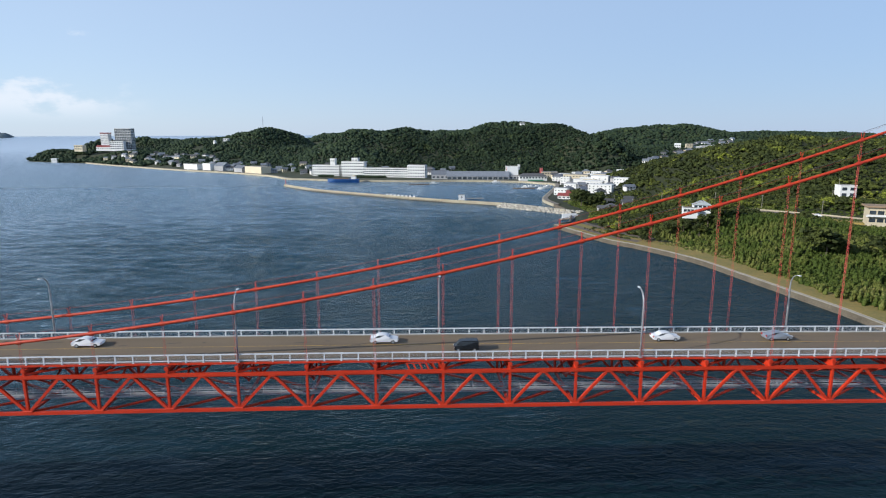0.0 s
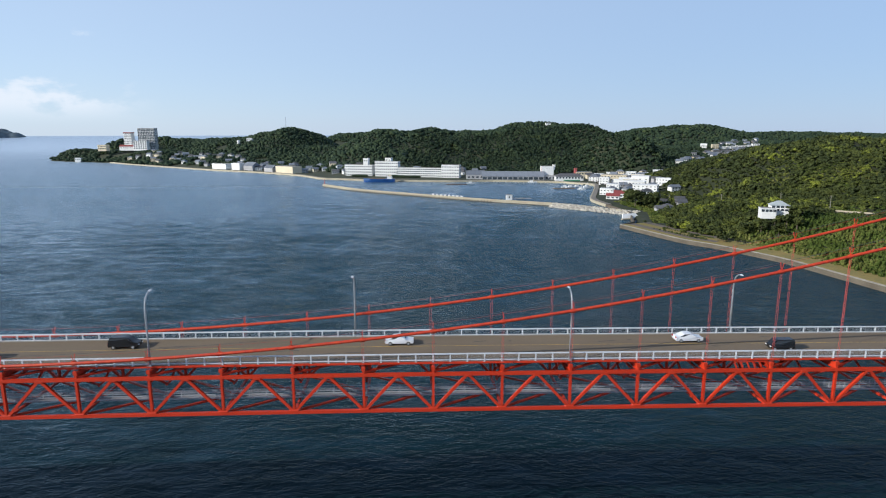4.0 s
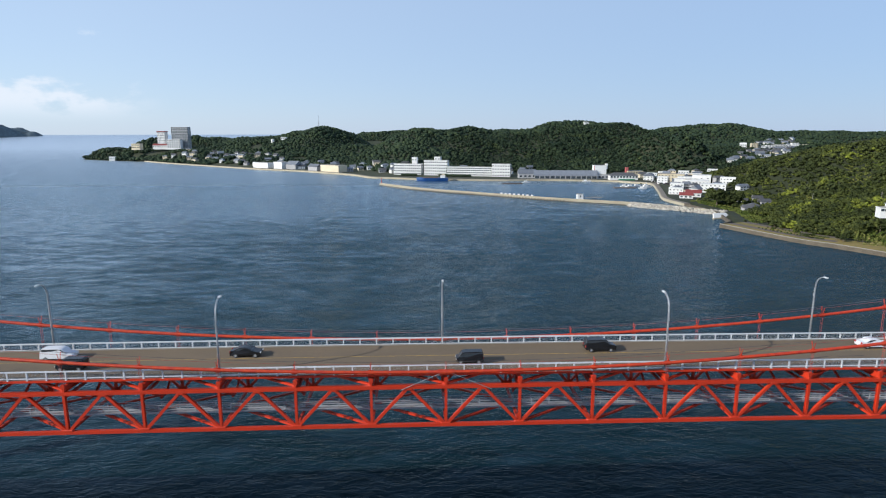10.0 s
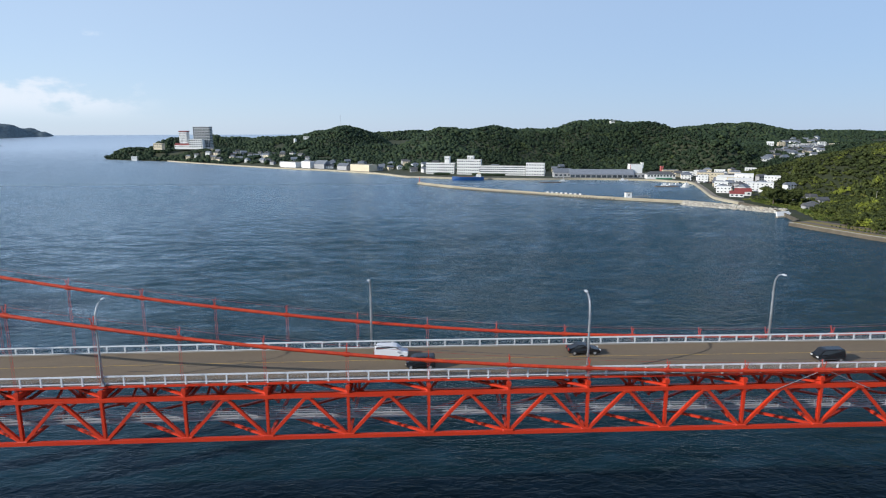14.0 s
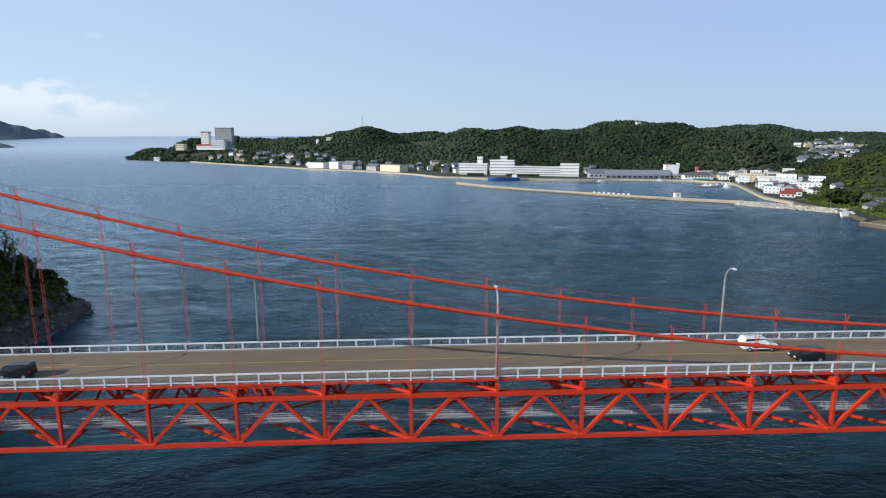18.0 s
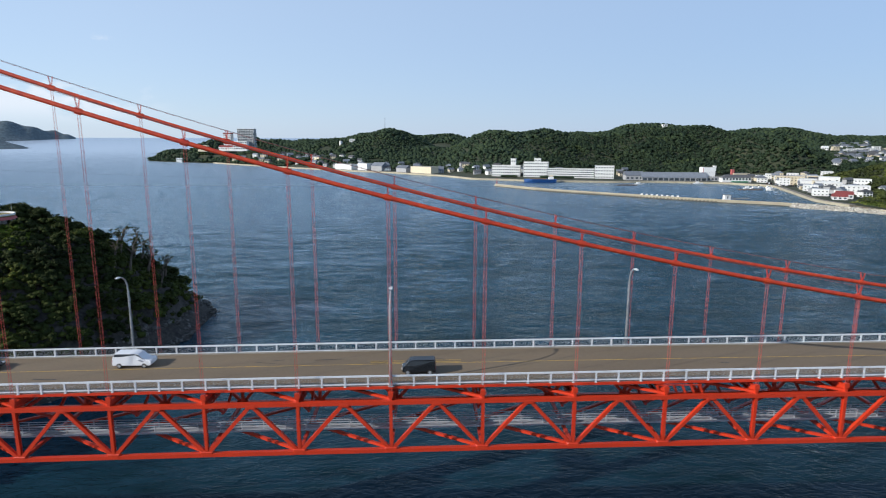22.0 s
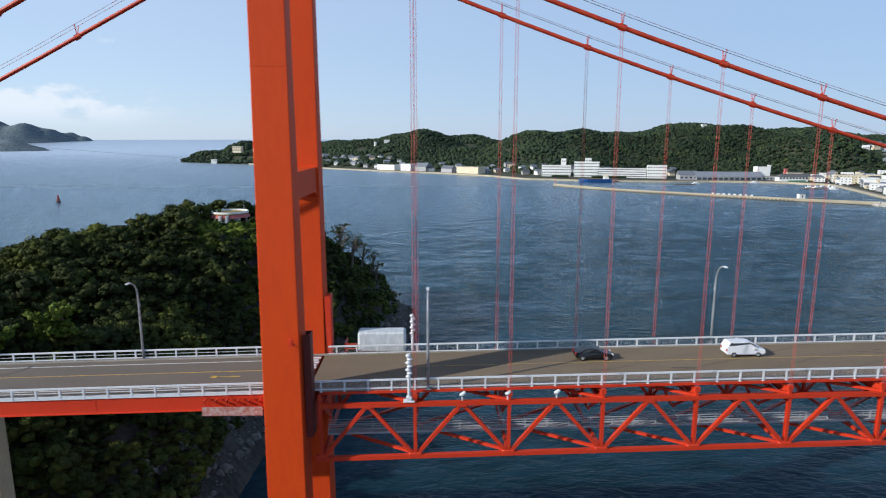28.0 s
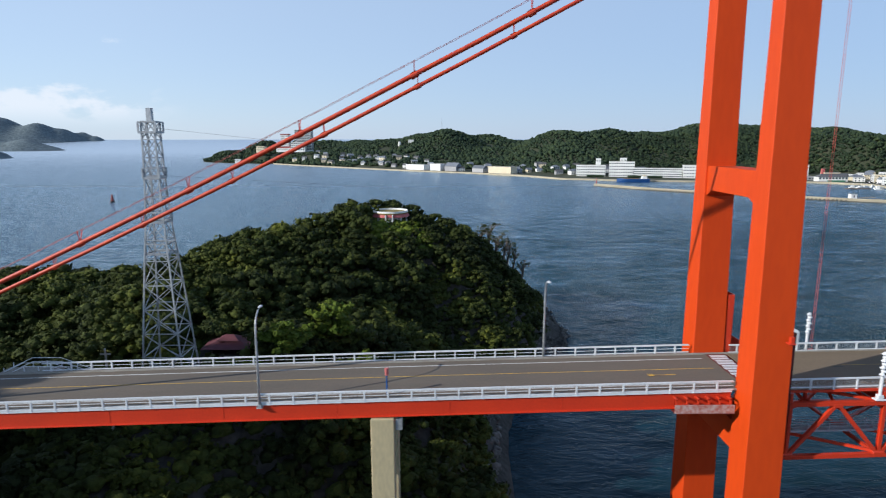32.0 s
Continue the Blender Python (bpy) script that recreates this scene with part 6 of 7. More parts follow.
# houses on the slope above the seawall
vz = ground(302, 300)
v = block("hillside_villa", "white villa with a pale pyramid roof above the seawall", 306, 300, 21.2, 10.5, 8.5, 4.2, -18, WALLWHITE, 2, 4, "hip", mat("pale_grey_roof", (0.42, 0.45, 0.44), 0.7, colour2=(0.36, 0.4, 0.4), scale=0.6), category="house", pane=(2, 1.3))
block("", "", 297.5, 298, 21.0, 9, 8, 2.2, -18, WALLWHITE, 1, 4, parent=v, pane=(1.8, 1.5))
block("hillside_house", "modern white cube house with large dark windows", 464, 382, 20.5, 12, 10, 9.2, -12, WALLWHITE, 2, 2, category="house", pane=(3.6, 2.4))
inn = block("hillside_inn", "cream two-storey inn with a broad brown flat roof", 413, 279, 15.2, 17, 12, 9.6, -25, WALLCREAM, 2, 4, roof_mat=ROOFRED, category="inn", pane=(3.4, 2.4))
part("roof_slab", boxes((-10, 10, -7.5, 7.5, 10.2, 11.2), bevel=0.1), mat("brown_roof_slab", (0.36, 0.25, 0.15), 0.8, colour2=(0.28, 0.19, 0.12), scale=0.5), inn, "broad brown roof slab")
part("balcony", boxes((-10, 10, -8.2, -6, 4.6, 5.0), (-10, 10, -8.2, -8.1, 5.0, 5.9)), WALLWHITE, inn)
ramp = thing("harbour_ramp", "sloping white concrete ramp face beside the seawall corner", "ramp", Matrix.Translation((251, 416, 0)) @ Matrix.Rotation(radians(196), 4, "Z"), kind="structure")
bm = bmesh.new()
low_ = [bm.verts.new(p) for p in ((-9, 1.2, 0.2), (9, 1.2, 0.2), (7, -2.2, 4.2), (-6, -2.2, 4.2))]
deep_ = [bm.verts.new((v.co.x, v.co.y - 1.0, v.co.z - 0.6)) for v in low_]
bm.faces.new(low_)
bm.faces.new(deep_[::-1])
for k in range(4):
    bm.faces.new((low_[k], deep_[k], deep_[(k + 1) % 4], low_[(k + 1) % 4]))
bmesh.ops.recalc_face_normals(bm, faces=bm.faces)
part("ramp_face", bm, WALLWHITE, ramp)
part("ramp_toe", boxes((-11, 11, 1.2, 3.4, -2, 0.9), bevel=0.1), QUAY, ramp)
# utility poles along the quay and on the slope
def utility(x, y, z, h):
    p = thing("utility_pole", "slim grey concrete utility pole with cross pieces", "pole", (x, y, z), "utility poles")
    part("pole_shaft", tube([(0, 0, -0.5), (0, 0, h)], [0.22, 0.13], 8), KERB, p)
    for dz in (0.5, 1.3):
        part("cross_piece", boxes((-0.9, 0.9, -0.07, 0.07, h - dz, h - dz + 0.14)), KERB, p)


for x, y in ((352, 372), (378, 352), (404, 322), (432, 290), (455, 262), (330, 420), (306, 470), (322, 640), (330, 715), (352, 800), (290, 840), (180, 872), (70, 908), (432, 352), (470, 398)):
    utility(x, y, ground(x, y), 10.5)
for x, y in ((286, 440), (297, 452), (318, 470), (308, 490), (335, 512)):
    house(x, y, "small grey house", WALLGREY, ROOFTILE, 9, 7, 3.6)
lane_pts = smooth_line([(352, 362), (373, 341), (396, 316), (412, 292), (438, 262), (470, 230), (520, 190)], 4)
lane = thing("hillside_lane", "narrow asphalt lane with a pale wall across the slope", "lane", (400, 310, 0), kind="structure")
LM = Matrix.Translation((-400, -310, 0))
lz = 14.6
part("lane_bed", ribbon(lane_pts, ((-6.5, lz - 9), (-6.5, lz), (6.5, lz), (6.5, lz - 9))), ASPHALT2, lane, m=LM)
part("lane_wall", ribbon(lane_pts, ((6.5, lz - 2), (6.5, lz + 1.0), (7.1, lz + 1.0), (7.1, lz - 2))), QUAY, lane, "pale retaining wall", LM)
part("lane_verge", ribbon(lane_pts, ((-6.5, lz - 9), (-6.5, lz + 0.15), (-11, lz - 0.3), (-16, lz - 9))), LAWN, lane, m=LM)

# ---------------------------------------------------------------- headland things
ld = thing("lookout_terrace", "round white lookout terrace with a red-pink skirt on the hilltop", "lookout", (-281.3, 130.4, 0))
zb = float(west_height(np.array([-281.0]), np.array([130.0]))[0][0])
part("core", tube([(0, 0, zb - 3), (0, 0, 39.6)], [3.0, 3.0], 16), WALLWHITE, ld)
part("skirt", tube([(0, 0, 39.5), (0, 0, 40.5)], [6.0, 5.3], 28), PINK, ld, "red-pink sloping skirt")
part("terrace", tube([(0, 0, 40.5), (0, 0, 40.75)], [5.6, 5.6], 28), LAWN, ld, "tan paved terrace floor")
rim = bmesh.new()
n = 36
for r0, r1, z0, z1 in ((5.25, 5.5, 40.75, 41.3),):
    rings = [[rim.verts.new((r * math.cos(2 * math.pi * k / n), r * math.sin(2 * math.pi * k / n), z)) for k in range(n)] for r, z in ((r0, z0), (r1, z0), (r1, z1), (r0, z1))]
    for i in range(4):
        for k in range(n):
            rim.faces.new((rings[i][k], rings[i][(k + 1) % n], rings[(i + 1) % 4][(k + 1) % n], rings[(i + 1) % 4][k]))
bmesh.ops.recalc_face_normals(rim, faces=rim.faces)
part("parapet", rim, WALLWHITE, ld)
part("stair", boxes((-1.2, 1.2, -7.5, -4.6, zb, 38.6), (-1.2, -0.9, -7.5, -4.6, 38.6, 40.4), (0.9, 1.2, -7.5, -4.6, 38.6, 40.4)), WALLWHITE, ld)
for a in range(8):
    part("column", tube([(5.0 * math.cos(a * 0.785), 5.0 * math.sin(a * 0.785), zb - 2), (5.0 * math.cos(a * 0.785), 5.0 * math.sin(a * 0.785), 39.4)], 0.3, 8), WALLWHITE, ld)
part("flag_pole", tube([(3.5, 3, 40.7), (3.5, 3, 44)], 0.06, 6), GALV, ld)
pv = thing("pavilion", "small park pavilion with a dull red hipped roof among trees", "pavilion", (-303.5, 43, -1.3))
zg = float(west_height(np.array([-303.5]), np.array([43.0]))[0][0])
for i, (a, b) in enumerate(((-2.6, -1.8), (2.6, -1.8), (2.6, 1.8), (-2.6, 1.8))):
    part("pavilion_post", boxes((a - 0.12, a + 0.12, b - 0.12, b + 0.12, zg - 1, 29.6)), BARK, pv)
bm = bmesh.new()
for w, d, z0, z1 in ((4.2, 3.2, 29.4, 30.4), (2.0, 1.5, 30.3, 31.1)):
    lo = [bm.verts.new((sx_ * w, sy_ * d, z0)) for sx_, sy_ in ((-1, -1), (1, -1), (1, 1), (-1, 1))]
    hi = [bm.verts.new((sx_ * w * 0.35, 0, z1)) for sx_ in (-1, 1)]
    for f in ((lo[0], lo[1], hi[1], hi[0]), (lo[2], lo[3], hi[0], hi[1]), (lo[1], lo[2], hi[1]), (lo[3], lo[0], hi[0]), lo[::-1]):
        bm.faces.new(f)
part("pavilion_roof", bm, mat("dull_plum_roof", (0.13, 0.035, 0.045), 0.8, colour2=(0.1, 0.03, 0.035), scale=0.8), pv)

# power line tower
py_ = thing("transmission_pylon", "galvanised steel lattice power-line tower beside the bridge", "pylon", (-306.9, 27, 0))
levels = [(22, 3.7), (25.5, 3.3), (29, 3.0), (32.5, 2.7), (36, 2.45), (39.5, 2.2), (43, 1.95), (46.5, 1.7), (49.5, 1.45), (52.5, 1.25), (55.5, 1.1), (58.5, 1.0), (61, 0.95), (63.5, 0.92), (66, 0.9)]
crn = ((-1, -1), (1, -1), (1, 1), (-1, 1))
for (z0, w0), (z1, w1) in zip(levels, levels[1:]):
    for i in range(4):
        a, b = crn[i], crn[(i + 1) % 4]
        beam("pylon_leg", (a[0] * w0, a[1] * w0, z0), (a[0] * w1, a[1] * w1, z1), 0.2, 0.2, GALV, py_)
        beam("lattice_bar", (a[0] * w0, a[1] * w0, z0), (b[0] * w1, b[1] * w1, z1), 0.1, 0.1, GALV, py_)
        beam("lattice_bar", (b[0] * w0, b[1] * w0, z0), (a[0] * w1, a[1] * w1, z1), 0.1, 0.1, GALV, py_)
        beam("lattice_bar", (a[0] * w1, a[1] * w1, z1), (b[0] * w1, b[1] * w1, z1), 0.12, 0.12, GALV, py_)
for z, r in ((64.5, 1.2), (58.2, 1.15), (52.0, 1.35), (47.5, 1.5)):
    for i in range(4):
        a, b = crn[i], crn[(i + 1) % 4]
        beam("cross_arm", (a[0] * r, a[1] * r, z), (b[0] * r, b[1] * r, z), 0.16, 0.3, GALV, py_)
        beam("cross_arm", (a[0] * r, a[1] * r, z + 1.4), (b[0] * r, b[1] * r, z + 1.4), 0.16, 0.16, GALV, py_)
        beam("insulator", (a[0] * r, a[1] * r, z), (a[0] * r, a[1] * r, z + 1.4), 0.2, 0.2, GALV, py_)
beam("pylon_peak", (0, 0, 66), (0, 0, 67.8), 0.7, 0.7, GALV, py_)
for z, tgt in ((65.2, (420, 760, 62)), (58.6, (420, 760, 55))):
    wire = thing("power_line", "thin dark power line spanning the strait", "cable", (-307.3, 27, z), group="power lines")
    a, b = Vector((0, 0, 0)), Vector((tgt[0] + 307.3, tgt[1] - 27, tgt[2] - z))
    part("conductor", tube([a.lerp(b, i / 20) - Vector((0, 0, 26 * 4 * (i / 20) * (1 - i / 20))) for i in range(21)], 0.016, 4), ROPE, wire)
# stair head beside the far footway
stp = thing("footbridge_stair", "white railed stair rising beside the deck", "stair", (-317, 14.2, DECK + camber(317) - 1))
part("stair_flight", boxes((-5, -2, -0.9, 0.9, -1.5, 0.6), (-2, 2, -0.9, 0.9, 0.3, 0.6), (2, 5.5, -0.9, 0.9, -1.5, 0.2)), KERB, stp)
for y in (-0.9, 0.9):
    for dz in (0.6, 1.1):
        part("hand_rail", tube([(-5.5, y, -0.9 + dz), (-2, y, 0.75 + dz), (1.6, y, 0.75 + dz), (5.8, y, -0.9 + dz)], 0.05, 6), WHITE, stp)
    for x in (-4.5, -2, -0.2, 1.6, 3.6):
        part("baluster", boxes((x - 0.04, x + 0.04, y - 0.04, y + 0.04, -0.6, 1.5 - 0.3 * abs(x) / 4.5)), WHITE, stp)
pole = thing("utility_pole", "grey concrete utility pole behind the railing", "pole", (-312.5, 20, 22))
part("pole_shaft", tube([(0, 0, 0), (0, 0, 13.5)], [0.2, 0.13], 8), KERB, pole)
part("cross_piece", boxes((-0.7, 0.7, -0.06, 0.06, 12.6, 12.8)), KERB, pole)
for x in (-272.7,):
    pc = thing("marker_post", "slim post with a red cap beside the carriageway", "post", (x, 2.25, DECK + camber(x)))
    part("post_shaft", tube([(0, 0, 0), (0, 0, 2.3)], 0.09, 8), BLUE, pc)
    part("post_cap", tube([(0, 0, 2.3), (0, 0, 3.1)], 0.2, 8), PINK, pc)
# navigation buoy
by = thing("navigation_buoy", "dark red navigation buoy floating in the strait", "buoy", (-589.5, 549, 0))
part("float", tube([(0, 0, -0.6), (0, 0, 0.9), (0, 0, 1.3)], [2.3, 2.3, 1.9], 14), mat("dark_hull", (0.03, 0.025, 0.025), 0.6), by)
part("buoy_tower", tube([(0, 0, 1.3), (0, 0, 6.2)], [1.7, 0.7], 8), ROOFRED, by)
part("top_mark", tube([(0, 0, 6.2), (0, 0, 7.6)], [0.9, 0.6], 8), ROOFRED, by)
part("buoy_lamp", tube([(0, 0, 7.6), (0, 0, 8.3)], 0.3, 6), GALV, by)

# ---------------------------------------------------------------- boats
def boat(x, y, turn, l, label, hull, cabin=True):
    t = thing("boat", label, "boat", Matrix.Translation((x, y, 0)) @ Matrix.Rotation(radians(turn), 4, "Z"), "harbour boats")
    bm = bmesh.new()
    w = l * 0.14
    rows = []
    for u, k, zz in ((-0.5, 0.85, 0), (-0.2, 1.0, 0), (0.25, 0.9, 0.15), (0.5, 0.05, 0.5)):
        rows.append([bm.verts.new((u * l, s * w * k * f, z + (zz if z > 0 else 0))) for s, f, z in ((-1, 0.6, -0.4), (-1, 1, 0.11 * l), (1, 1, 0.11 * l), (1, 0.6, -0.4))])
    for a, b in zip(rows, rows[1:]):
        for k in range(4):
            bm.faces.new((a[k], b[k], b[(k + 1) % 4], a[(k + 1) % 4]))
    bm.faces.new(rows[0])
    bm.faces.new(rows[-1][::-1])
    bmesh.ops.recalc_face_normals(bm, faces=bm.faces)
    part("hull", bm, hull, t)
    if cabin:
        part("cabin", boxes((-0.3 * l, 0.05 * l, -w * 0.6, w * 0.6, 0.1 * l, 0.1 * l + 1.9), bevel=0.1), WALLWHITE, t)
        part("mast", tube([(-0.05 * l, 0, 0.1 * l), (-0.05 * l, 0, 0.1 * l + 5)], 0.08, 5), WALLWHITE, t)
    return t


ship = boat(18, 808, 176, 46, "blue work barge with a white deckhouse moored at the school quay", BLUE, False)
part("deckhouse", boxes((-19, -12, -4, 4, 4.5, 8.5), bevel=0.2), WALLWHITE, ship)
part("wheelhouse", boxes((-18, -14, -3, 3, 8.5, 10.8), bevel=0.2), WALLCREAM, ship)
part("deck_cargo", boxes((-8, 14, -4.5, 4.5, 4.2, 5.6), bevel=0.2), mat("rusty_deck", (0.2, 0.11, 0.06), 0.8, colour2=(0.12, 0.08, 0.05), scale=0.4), ship)
ft = thing("floating_pontoon", "brown floating pontoon in the harbour", "pontoon", (262, 690, 0))
part("pontoon_deck", boxes((-14, 14, -4, 4, -0.4, 0.9), bevel=0.1), BARK, ft)
ft2 = copy_thing(ft, Matrix.Translation((128, 760, 0)) @ Matrix.Rotation(0.1, 4, "Z"))
for i, (x, y, a, l) in enumerate(((274, 700, 12, 15), (284, 706, 20, 13), (292, 694, 8, 14), (300, 716, 30, 11), (282, 680, -10, 10), (268, 706, 0, 12), (283, 566, 60, 9), (290, 576, 50, 9), (296, 590, 70, 8), (280, 556, 40, 8), (150, 772, 5, 14), (240, 788, -8, 13))):
    boat(x, y, a, l, "small white fishing boat moored in the harbour", WALLWHITE)

# ---------------------------------------------------------------- trees that stand apart
def tree(x, y, z, h, r, label, material, seed, lean=0.0, per=40, gaps=0.9, limbs=5, flat=0.55):
    """A tapered trunk, limbs and a crown of many small clumps with gaps."""
    rs = np.random.RandomState(seed)
    t = thing("tree", label, "tree", (x, y, z), "single trees")
    top = Vector((lean * h, lean * h * 0.4, h * 0.8))
    part("trunk", tube([(0, 0, -0.6), tuple(top * 0.5 + Vector((rs.uniform(-0.3, 0.3), 0, 0))), tuple(top)], [0.045 * h, 0.032 * h, 0.012 * h], 7), BARK, t)
    cs = []
    for i in range(limbs):
        a = rs.uniform(0, 6.28)
        s = top * rs.uniform(0.45, 0.9)
        e = s + Vector((math.cos(a) * r * 0.75, math.sin(a) * r * 0.75, rs.uniform(0.08, 0.3) * h))
        part("limb", tube([tuple(s), tuple(s.lerp(e, 0.55) + Vector((0, 0, 0.04 * h))), tuple(e)], [0.016 * h, 0.011 * h, 0.004 * h], 5), BARK, t)
        for _ in range(per // limbs):
            q = s.lerp(e, rs.uniform(0.45, 1.1))
            cs.append((q.x + rs.normal() * r * 0.22, q.y + rs.normal() * r * 0.22, q.z + rs.normal() * r * 0.12 + 0.05 * h))
    cs = np.array(cs)
    rad = rs.uniform(0.12, 0.26, len(cs)) * r * gaps
    part("crown", leafy("crown", cs, rad, material, seed, 14, 0.5, flat), material, t)
    return t


k = 0
for x, y, h, r in ((-247, 150, 11, 3.2), (-243, 146, 12, 3.0), (-250, 142, 12, 3.4), (-240, 152, 11, 2.8), (-245, 138, 12, 3.0), (-238, 144, 10, 2.6), (-252, 156, 12, 3.2), (-248, 134, 11, 2.8)):
    k += 1
    z = float(west_height(np.array([float(x)]), np.array([float(y)]))[0][0])
    tree(x, y, z, h, r, "spindly half-bare pine leaning out from the cliff edge", HEADLEAF, 50 + k, lean=0.16, per=45, gaps=0.62, limbs=9, flat=0.5)
for x, y, h, r in ((-292, 36, 9, 4.2), (-281, 30, 10, 4.4), (-297, 27, 7, 3.6), (-270, 40, 9, 4), (-286, 48, 11, 4.5)):
    k += 1
    z = float(west_height(np.array([float(x)]), np.array([float(y)]))[0][0])
    tree(x, y, z, h, r, "bright green broadleaf tree beside the bridge approach", SHRUB, 80 + k, per=110, gaps=1.0, limbs=7, flat=0.7)
for i in range(16):
    k += 1
    p = park[min(len(park) - 1, i % len(park))]
    x, y = p[0] + 9 + rng.uniform(0, 17), p[1] + rng.uniform(-3, 3)
    tree(x, y, 2.8, rng.uniform(3, 5), rng.uniform(1.6, 2.4), "small round tree in the car park", LEAFNEAR, 100 + k, per=30, gaps=1.3)
for x, y, h, r in ((299, 291, 10, 4.2), (305, 288, 9.5, 4), (312, 290, 10, 4.4), (292, 294, 9.5, 4), (319, 294, 10, 4.2), (286, 299, 9, 4), (308, 282, 9, 4), (298, 284, 9, 4)):
    k += 1
    tree(x, y, ground(x, y), h, r, "dark rounded evergreen below the hillside villa", LEAFNEAR, 150 + k, per=70, gaps=1.3, limbs=6, flat=0.75)
tree(331, 212, ground(331, 212), 14, 12, "broad dark layered pine above the seawall lawn", LEAFNEAR, 140, per=160, gaps=0.85, limbs=9, flat=0.4)
tree(352, 196, ground(352, 196), 13, 10, "dark spreading pine on the slope", LEAFNEAR, 141, per=120, gaps=0.9, limbs=8, flat=0.4)
tree(277, 478, 3, 13, 9, "large dark evergreen at the harbour corner", LEAFNEAR, 142, per=200, gaps=1.1, limbs=9, flat=0.8)
tree(288, 470, 3, 12, 8, "dense dark evergreen at the harbour corner", LEAFNEAR, 143, per=180, gaps=1.1, limbs=9, flat=0.8)

# ---------------------------------------------------------------- vehicles
def car_shape(profile, width, tuck=0.12):
    """A body from its side outline (x, z), drawn in above the waist."""
    bm = bmesh.new()
    rows = []
    for y in (-1, -0.86, 0.86, 1):
        rows.append([bm.verts.new((x, y * (width / 2) * (1 - (tuck if z > 0.95 else 0)) , z * (1 if abs(y) < 0.9 else 0.985))) for x, z in profile])
    n = len(profile)
    for a, b in zip(rows, rows[1:]):
        for k in range(n):
            bm.faces.new((a[k], a[(k + 1) % n], b[(k + 1) % n], b[k]))
    bm.faces.new(rows[0][::-1])
    bm.faces.new(rows[-1])
    bmesh.ops.recalc_face_normals(bm, faces=bm.faces)
    bmesh.ops.bevel(bm, geom=list(bm.edges), offset=0.045, segments=2, affect="EDGES", clamp_overlap=True)
    return bm


FORMS = {
    "van": ([(-1.9, 0.32), (1.75, 0.32), (1.9, 0.5), (1.88, 0.85), (1.55, 1.0), (1.05, 1.62), (0.6, 1.72), (-1.75, 1.74), (-1.88, 1.5), (-1.92, 0.6)], [(1.42, 1.03), (0.98, 1.56), (0.55, 1.63), (-1.78, 1.65), (-1.86, 1.05)], 1.66, (-1.25, 1.25)),
    "sedan": ([(-2.15, 0.3), (2.1, 0.3), (2.22, 0.5), (2.15, 0.75), (1.1, 0.95), (0.4, 1.38), (-0.2, 1.46), (-0.9, 1.42), (-1.6, 1.02), (-2.15, 0.95), (-2.25, 0.6)], [(1.0, 0.97), (0.38, 1.33), (-0.2, 1.4), (-0.88, 1.36), (-1.5, 1.0)], 1.74, (-1.4, 1.4)),
    "wagon": ([(-2.25, 0.34), (2.15, 0.34), (2.3, 0.55), (2.25, 0.95), (1.5, 1.1), (0.8, 1.72), (0.3, 1.82), (-1.95, 1.8), (-2.25, 1.2), (-2.3, 0.6)], [(1.38, 1.12), (0.76, 1.66), (0.3, 1.74), (-1.92, 1.72), (-2.16, 1.15)], 1.78, (-1.45, 1.45)),
}


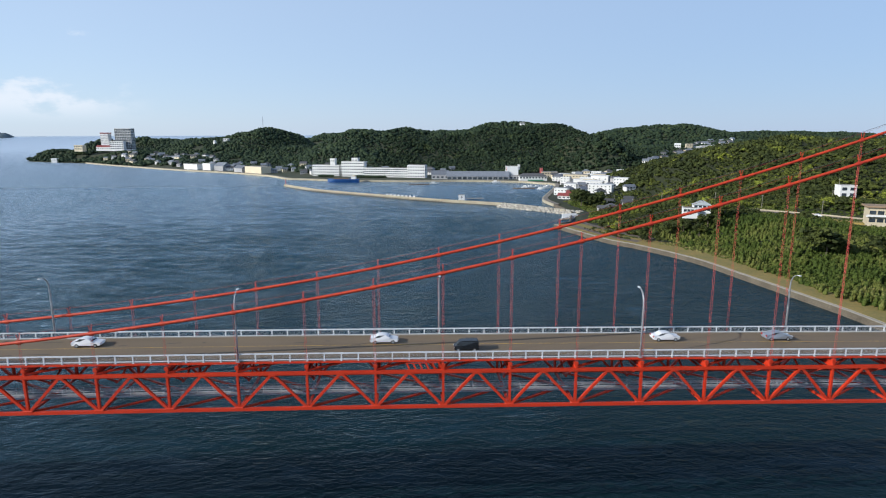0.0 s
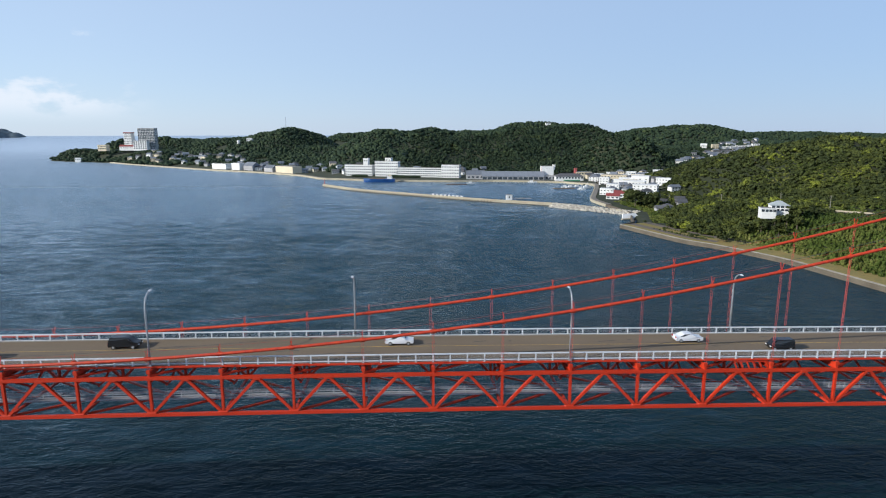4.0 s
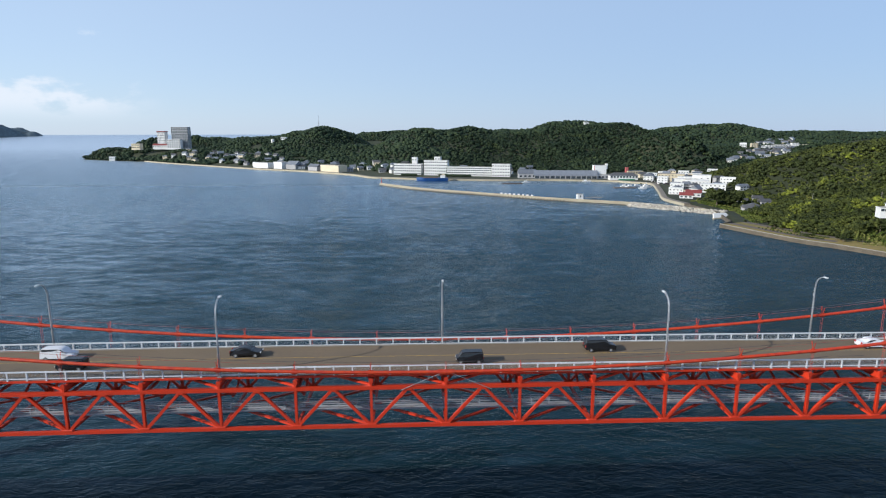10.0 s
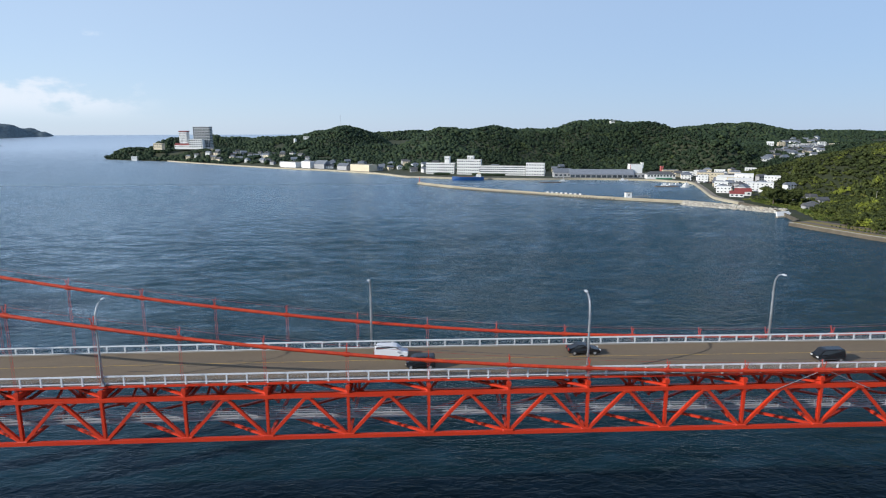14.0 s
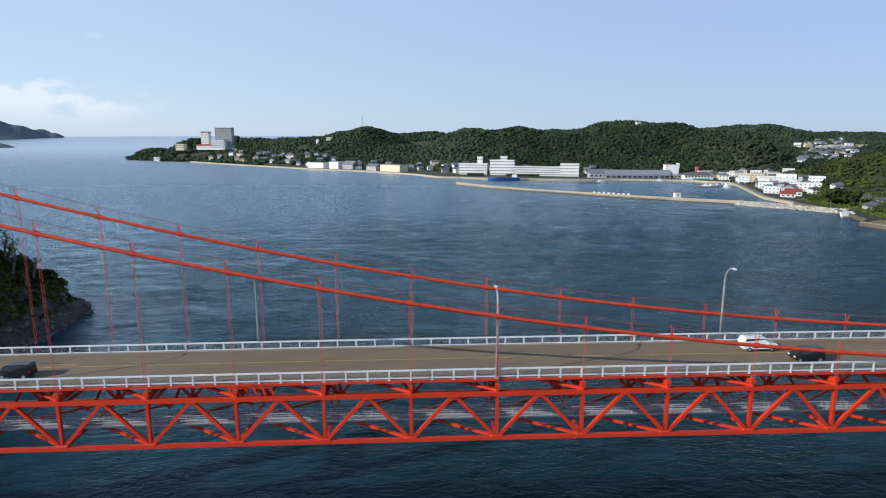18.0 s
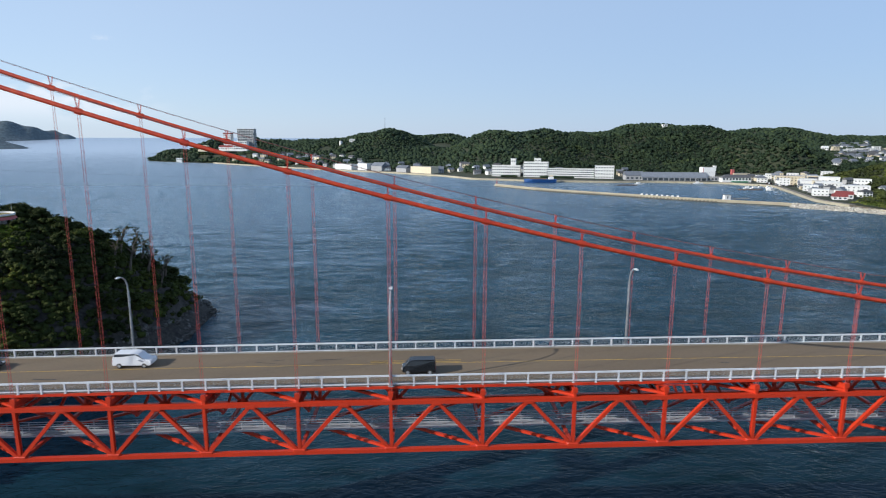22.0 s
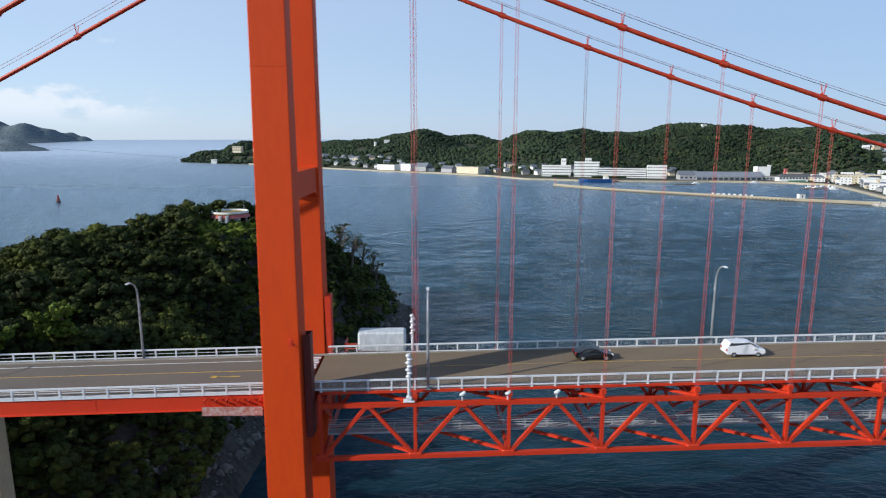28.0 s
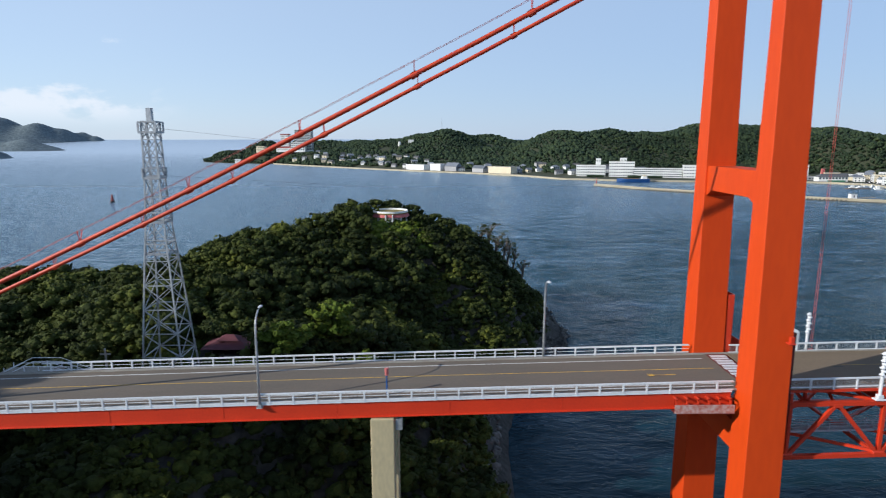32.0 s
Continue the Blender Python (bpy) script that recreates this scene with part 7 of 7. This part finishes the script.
def vehicle(form, paint, label):
    body, glass, w, axles = FORMS[form]
    t = thing("car", label, "car", group="cars on the bridge")
    part("body", car_shape(body, w), paint, t)
    bm = bmesh.new()
    for y in (-1, 1):
        vs = [bm.verts.new((x, y * (w / 2 * 0.88 + 0.012), z)) for x, z in glass]
        bm.faces.new(vs)
    part("side_glass", bm, CARGLASS, t)
    (x0, z0), (x1, z1) = glass[0], glass[1]
    bm = bmesh.new()
    for a, b, off in ((glass[0], glass[1], 0.03), (glass[-1], glass[-2], -0.03)):
        bm.faces.new([bm.verts.new(p) for p in ((a[0] + off, -w * 0.4, a[1] + 0.03), (a[0] + off, w * 0.4, a[1] + 0.03), (b[0] + off, w * 0.38, b[1] + 0.03), (b[0] + off, -w * 0.38, b[1] + 0.03))])
    part("windscreen", bm, CARGLASS, t)
    for x in axles:
        for s in (-1, 1):
            wheel = part("wheel", tube([(x, s * (w / 2 - 0.2), 0.31), (x, s * (w / 2 + 0.01), 0.31)], 0.31, 14), TYRE, t)
            part("rim", tube([(x, s * (w / 2 + 0.005), 0.31), (x, s * (w / 2 + 0.02), 0.31)], 0.19, 10), GALV, wheel)
    fx, bx = max(p[0] for p in body), min(p[0] for p in body)
    for s in (-1, 1):
        part("headlight", boxes((fx - 0.12, fx + 0.01, s * w * 0.36 - 0.2, s * w * 0.36 + 0.2, 0.62, 0.8), bevel=0.02), LAMPWHITE, t)
        part("tail_light", boxes((bx - 0.01, bx + 0.1, s * w * 0.38 - 0.14, s * w * 0.38 + 0.14, 0.7, 1.0), bevel=0.02), LAMPRED, t)
        part("wing_mirror", boxes((0.75, 0.95, s * (w / 2 + 0.09) - 0.09, s * (w / 2 + 0.09) + 0.09, 0.98, 1.14), bevel=0.03), paint, t)
    return t


def road_z(x):
    return DECK + camber(x) + 0.06


CARS = {("van", 0): vehicle("van", BLACKCAR, "boxy black compact van on the carriageway"), ("sedan", 1): vehicle("sedan", WHITECAR, "white saloon car on the carriageway"), ("sedan", 0): vehicle("sedan", BLACKCAR, "black saloon car on the carriageway"), ("wagon", 1): vehicle("wagon", WHITECAR, "white people carrier on the carriageway"), ("wagon", 0): vehicle("wagon", BLACKCAR, "black estate car on the carriageway"), ("sedan", 2): vehicle("sedan", SILVERCAR, "silver-blue car on the carriageway")}
used = set()
NEAR_LANE, FAR_LANE = 4.3, 8.3
for form, tint, x, far in (("van", 0, 123.8, 0), ("sedan", 1, 65, 1), ("sedan", 1, 111, 1), ("sedan", 1, 157, 1), ("sedan", 2, 176, 1), ("van", 0, 3.5, 0), ("wagon", 0, 23.2, 1), ("wagon", 1, -55, 1), ("van", 0, -51, 0), ("sedan", 0, -28.5, 1), ("van", 0, -147, 0), ("wagon", 1, -181, 1), ("sedan", 0, -199, 1)):
    m = Matrix.Translation((x, FAR_LANE if far else NEAR_LANE, road_z(x))) @ Matrix.Rotation(0 if far else math.pi, 4, "Z")
    if (form, tint) in used:
        copy_thing(CARS[(form, tint)], m)
    else:
        CARS[(form, tint)].matrix_basis = m
        used.add((form, tint))
pv = copy_thing(CARS[("wagon", 1)], Matrix.Translation((396, 314, 14.62)) @ Matrix.Rotation(-0.8, 4, "Z"))
tagged(pv, "white van parked on the hillside lane", "car", "parked cars")
rng = random.Random(77)
for i in range(26):
    x, y = 318 + rng.uniform(0, 16) + (i % 2) * 4, 708 + i * 1.9
    src = CARS[rng.choice(list(CARS))]
    tagged(copy_thing(src, Matrix.Translation((x, y, 2.72)) @ Matrix.Rotation(rng.choice((0, 1.57)), 4, "Z")), "car parked on the harbour apron", "car", "parked cars")
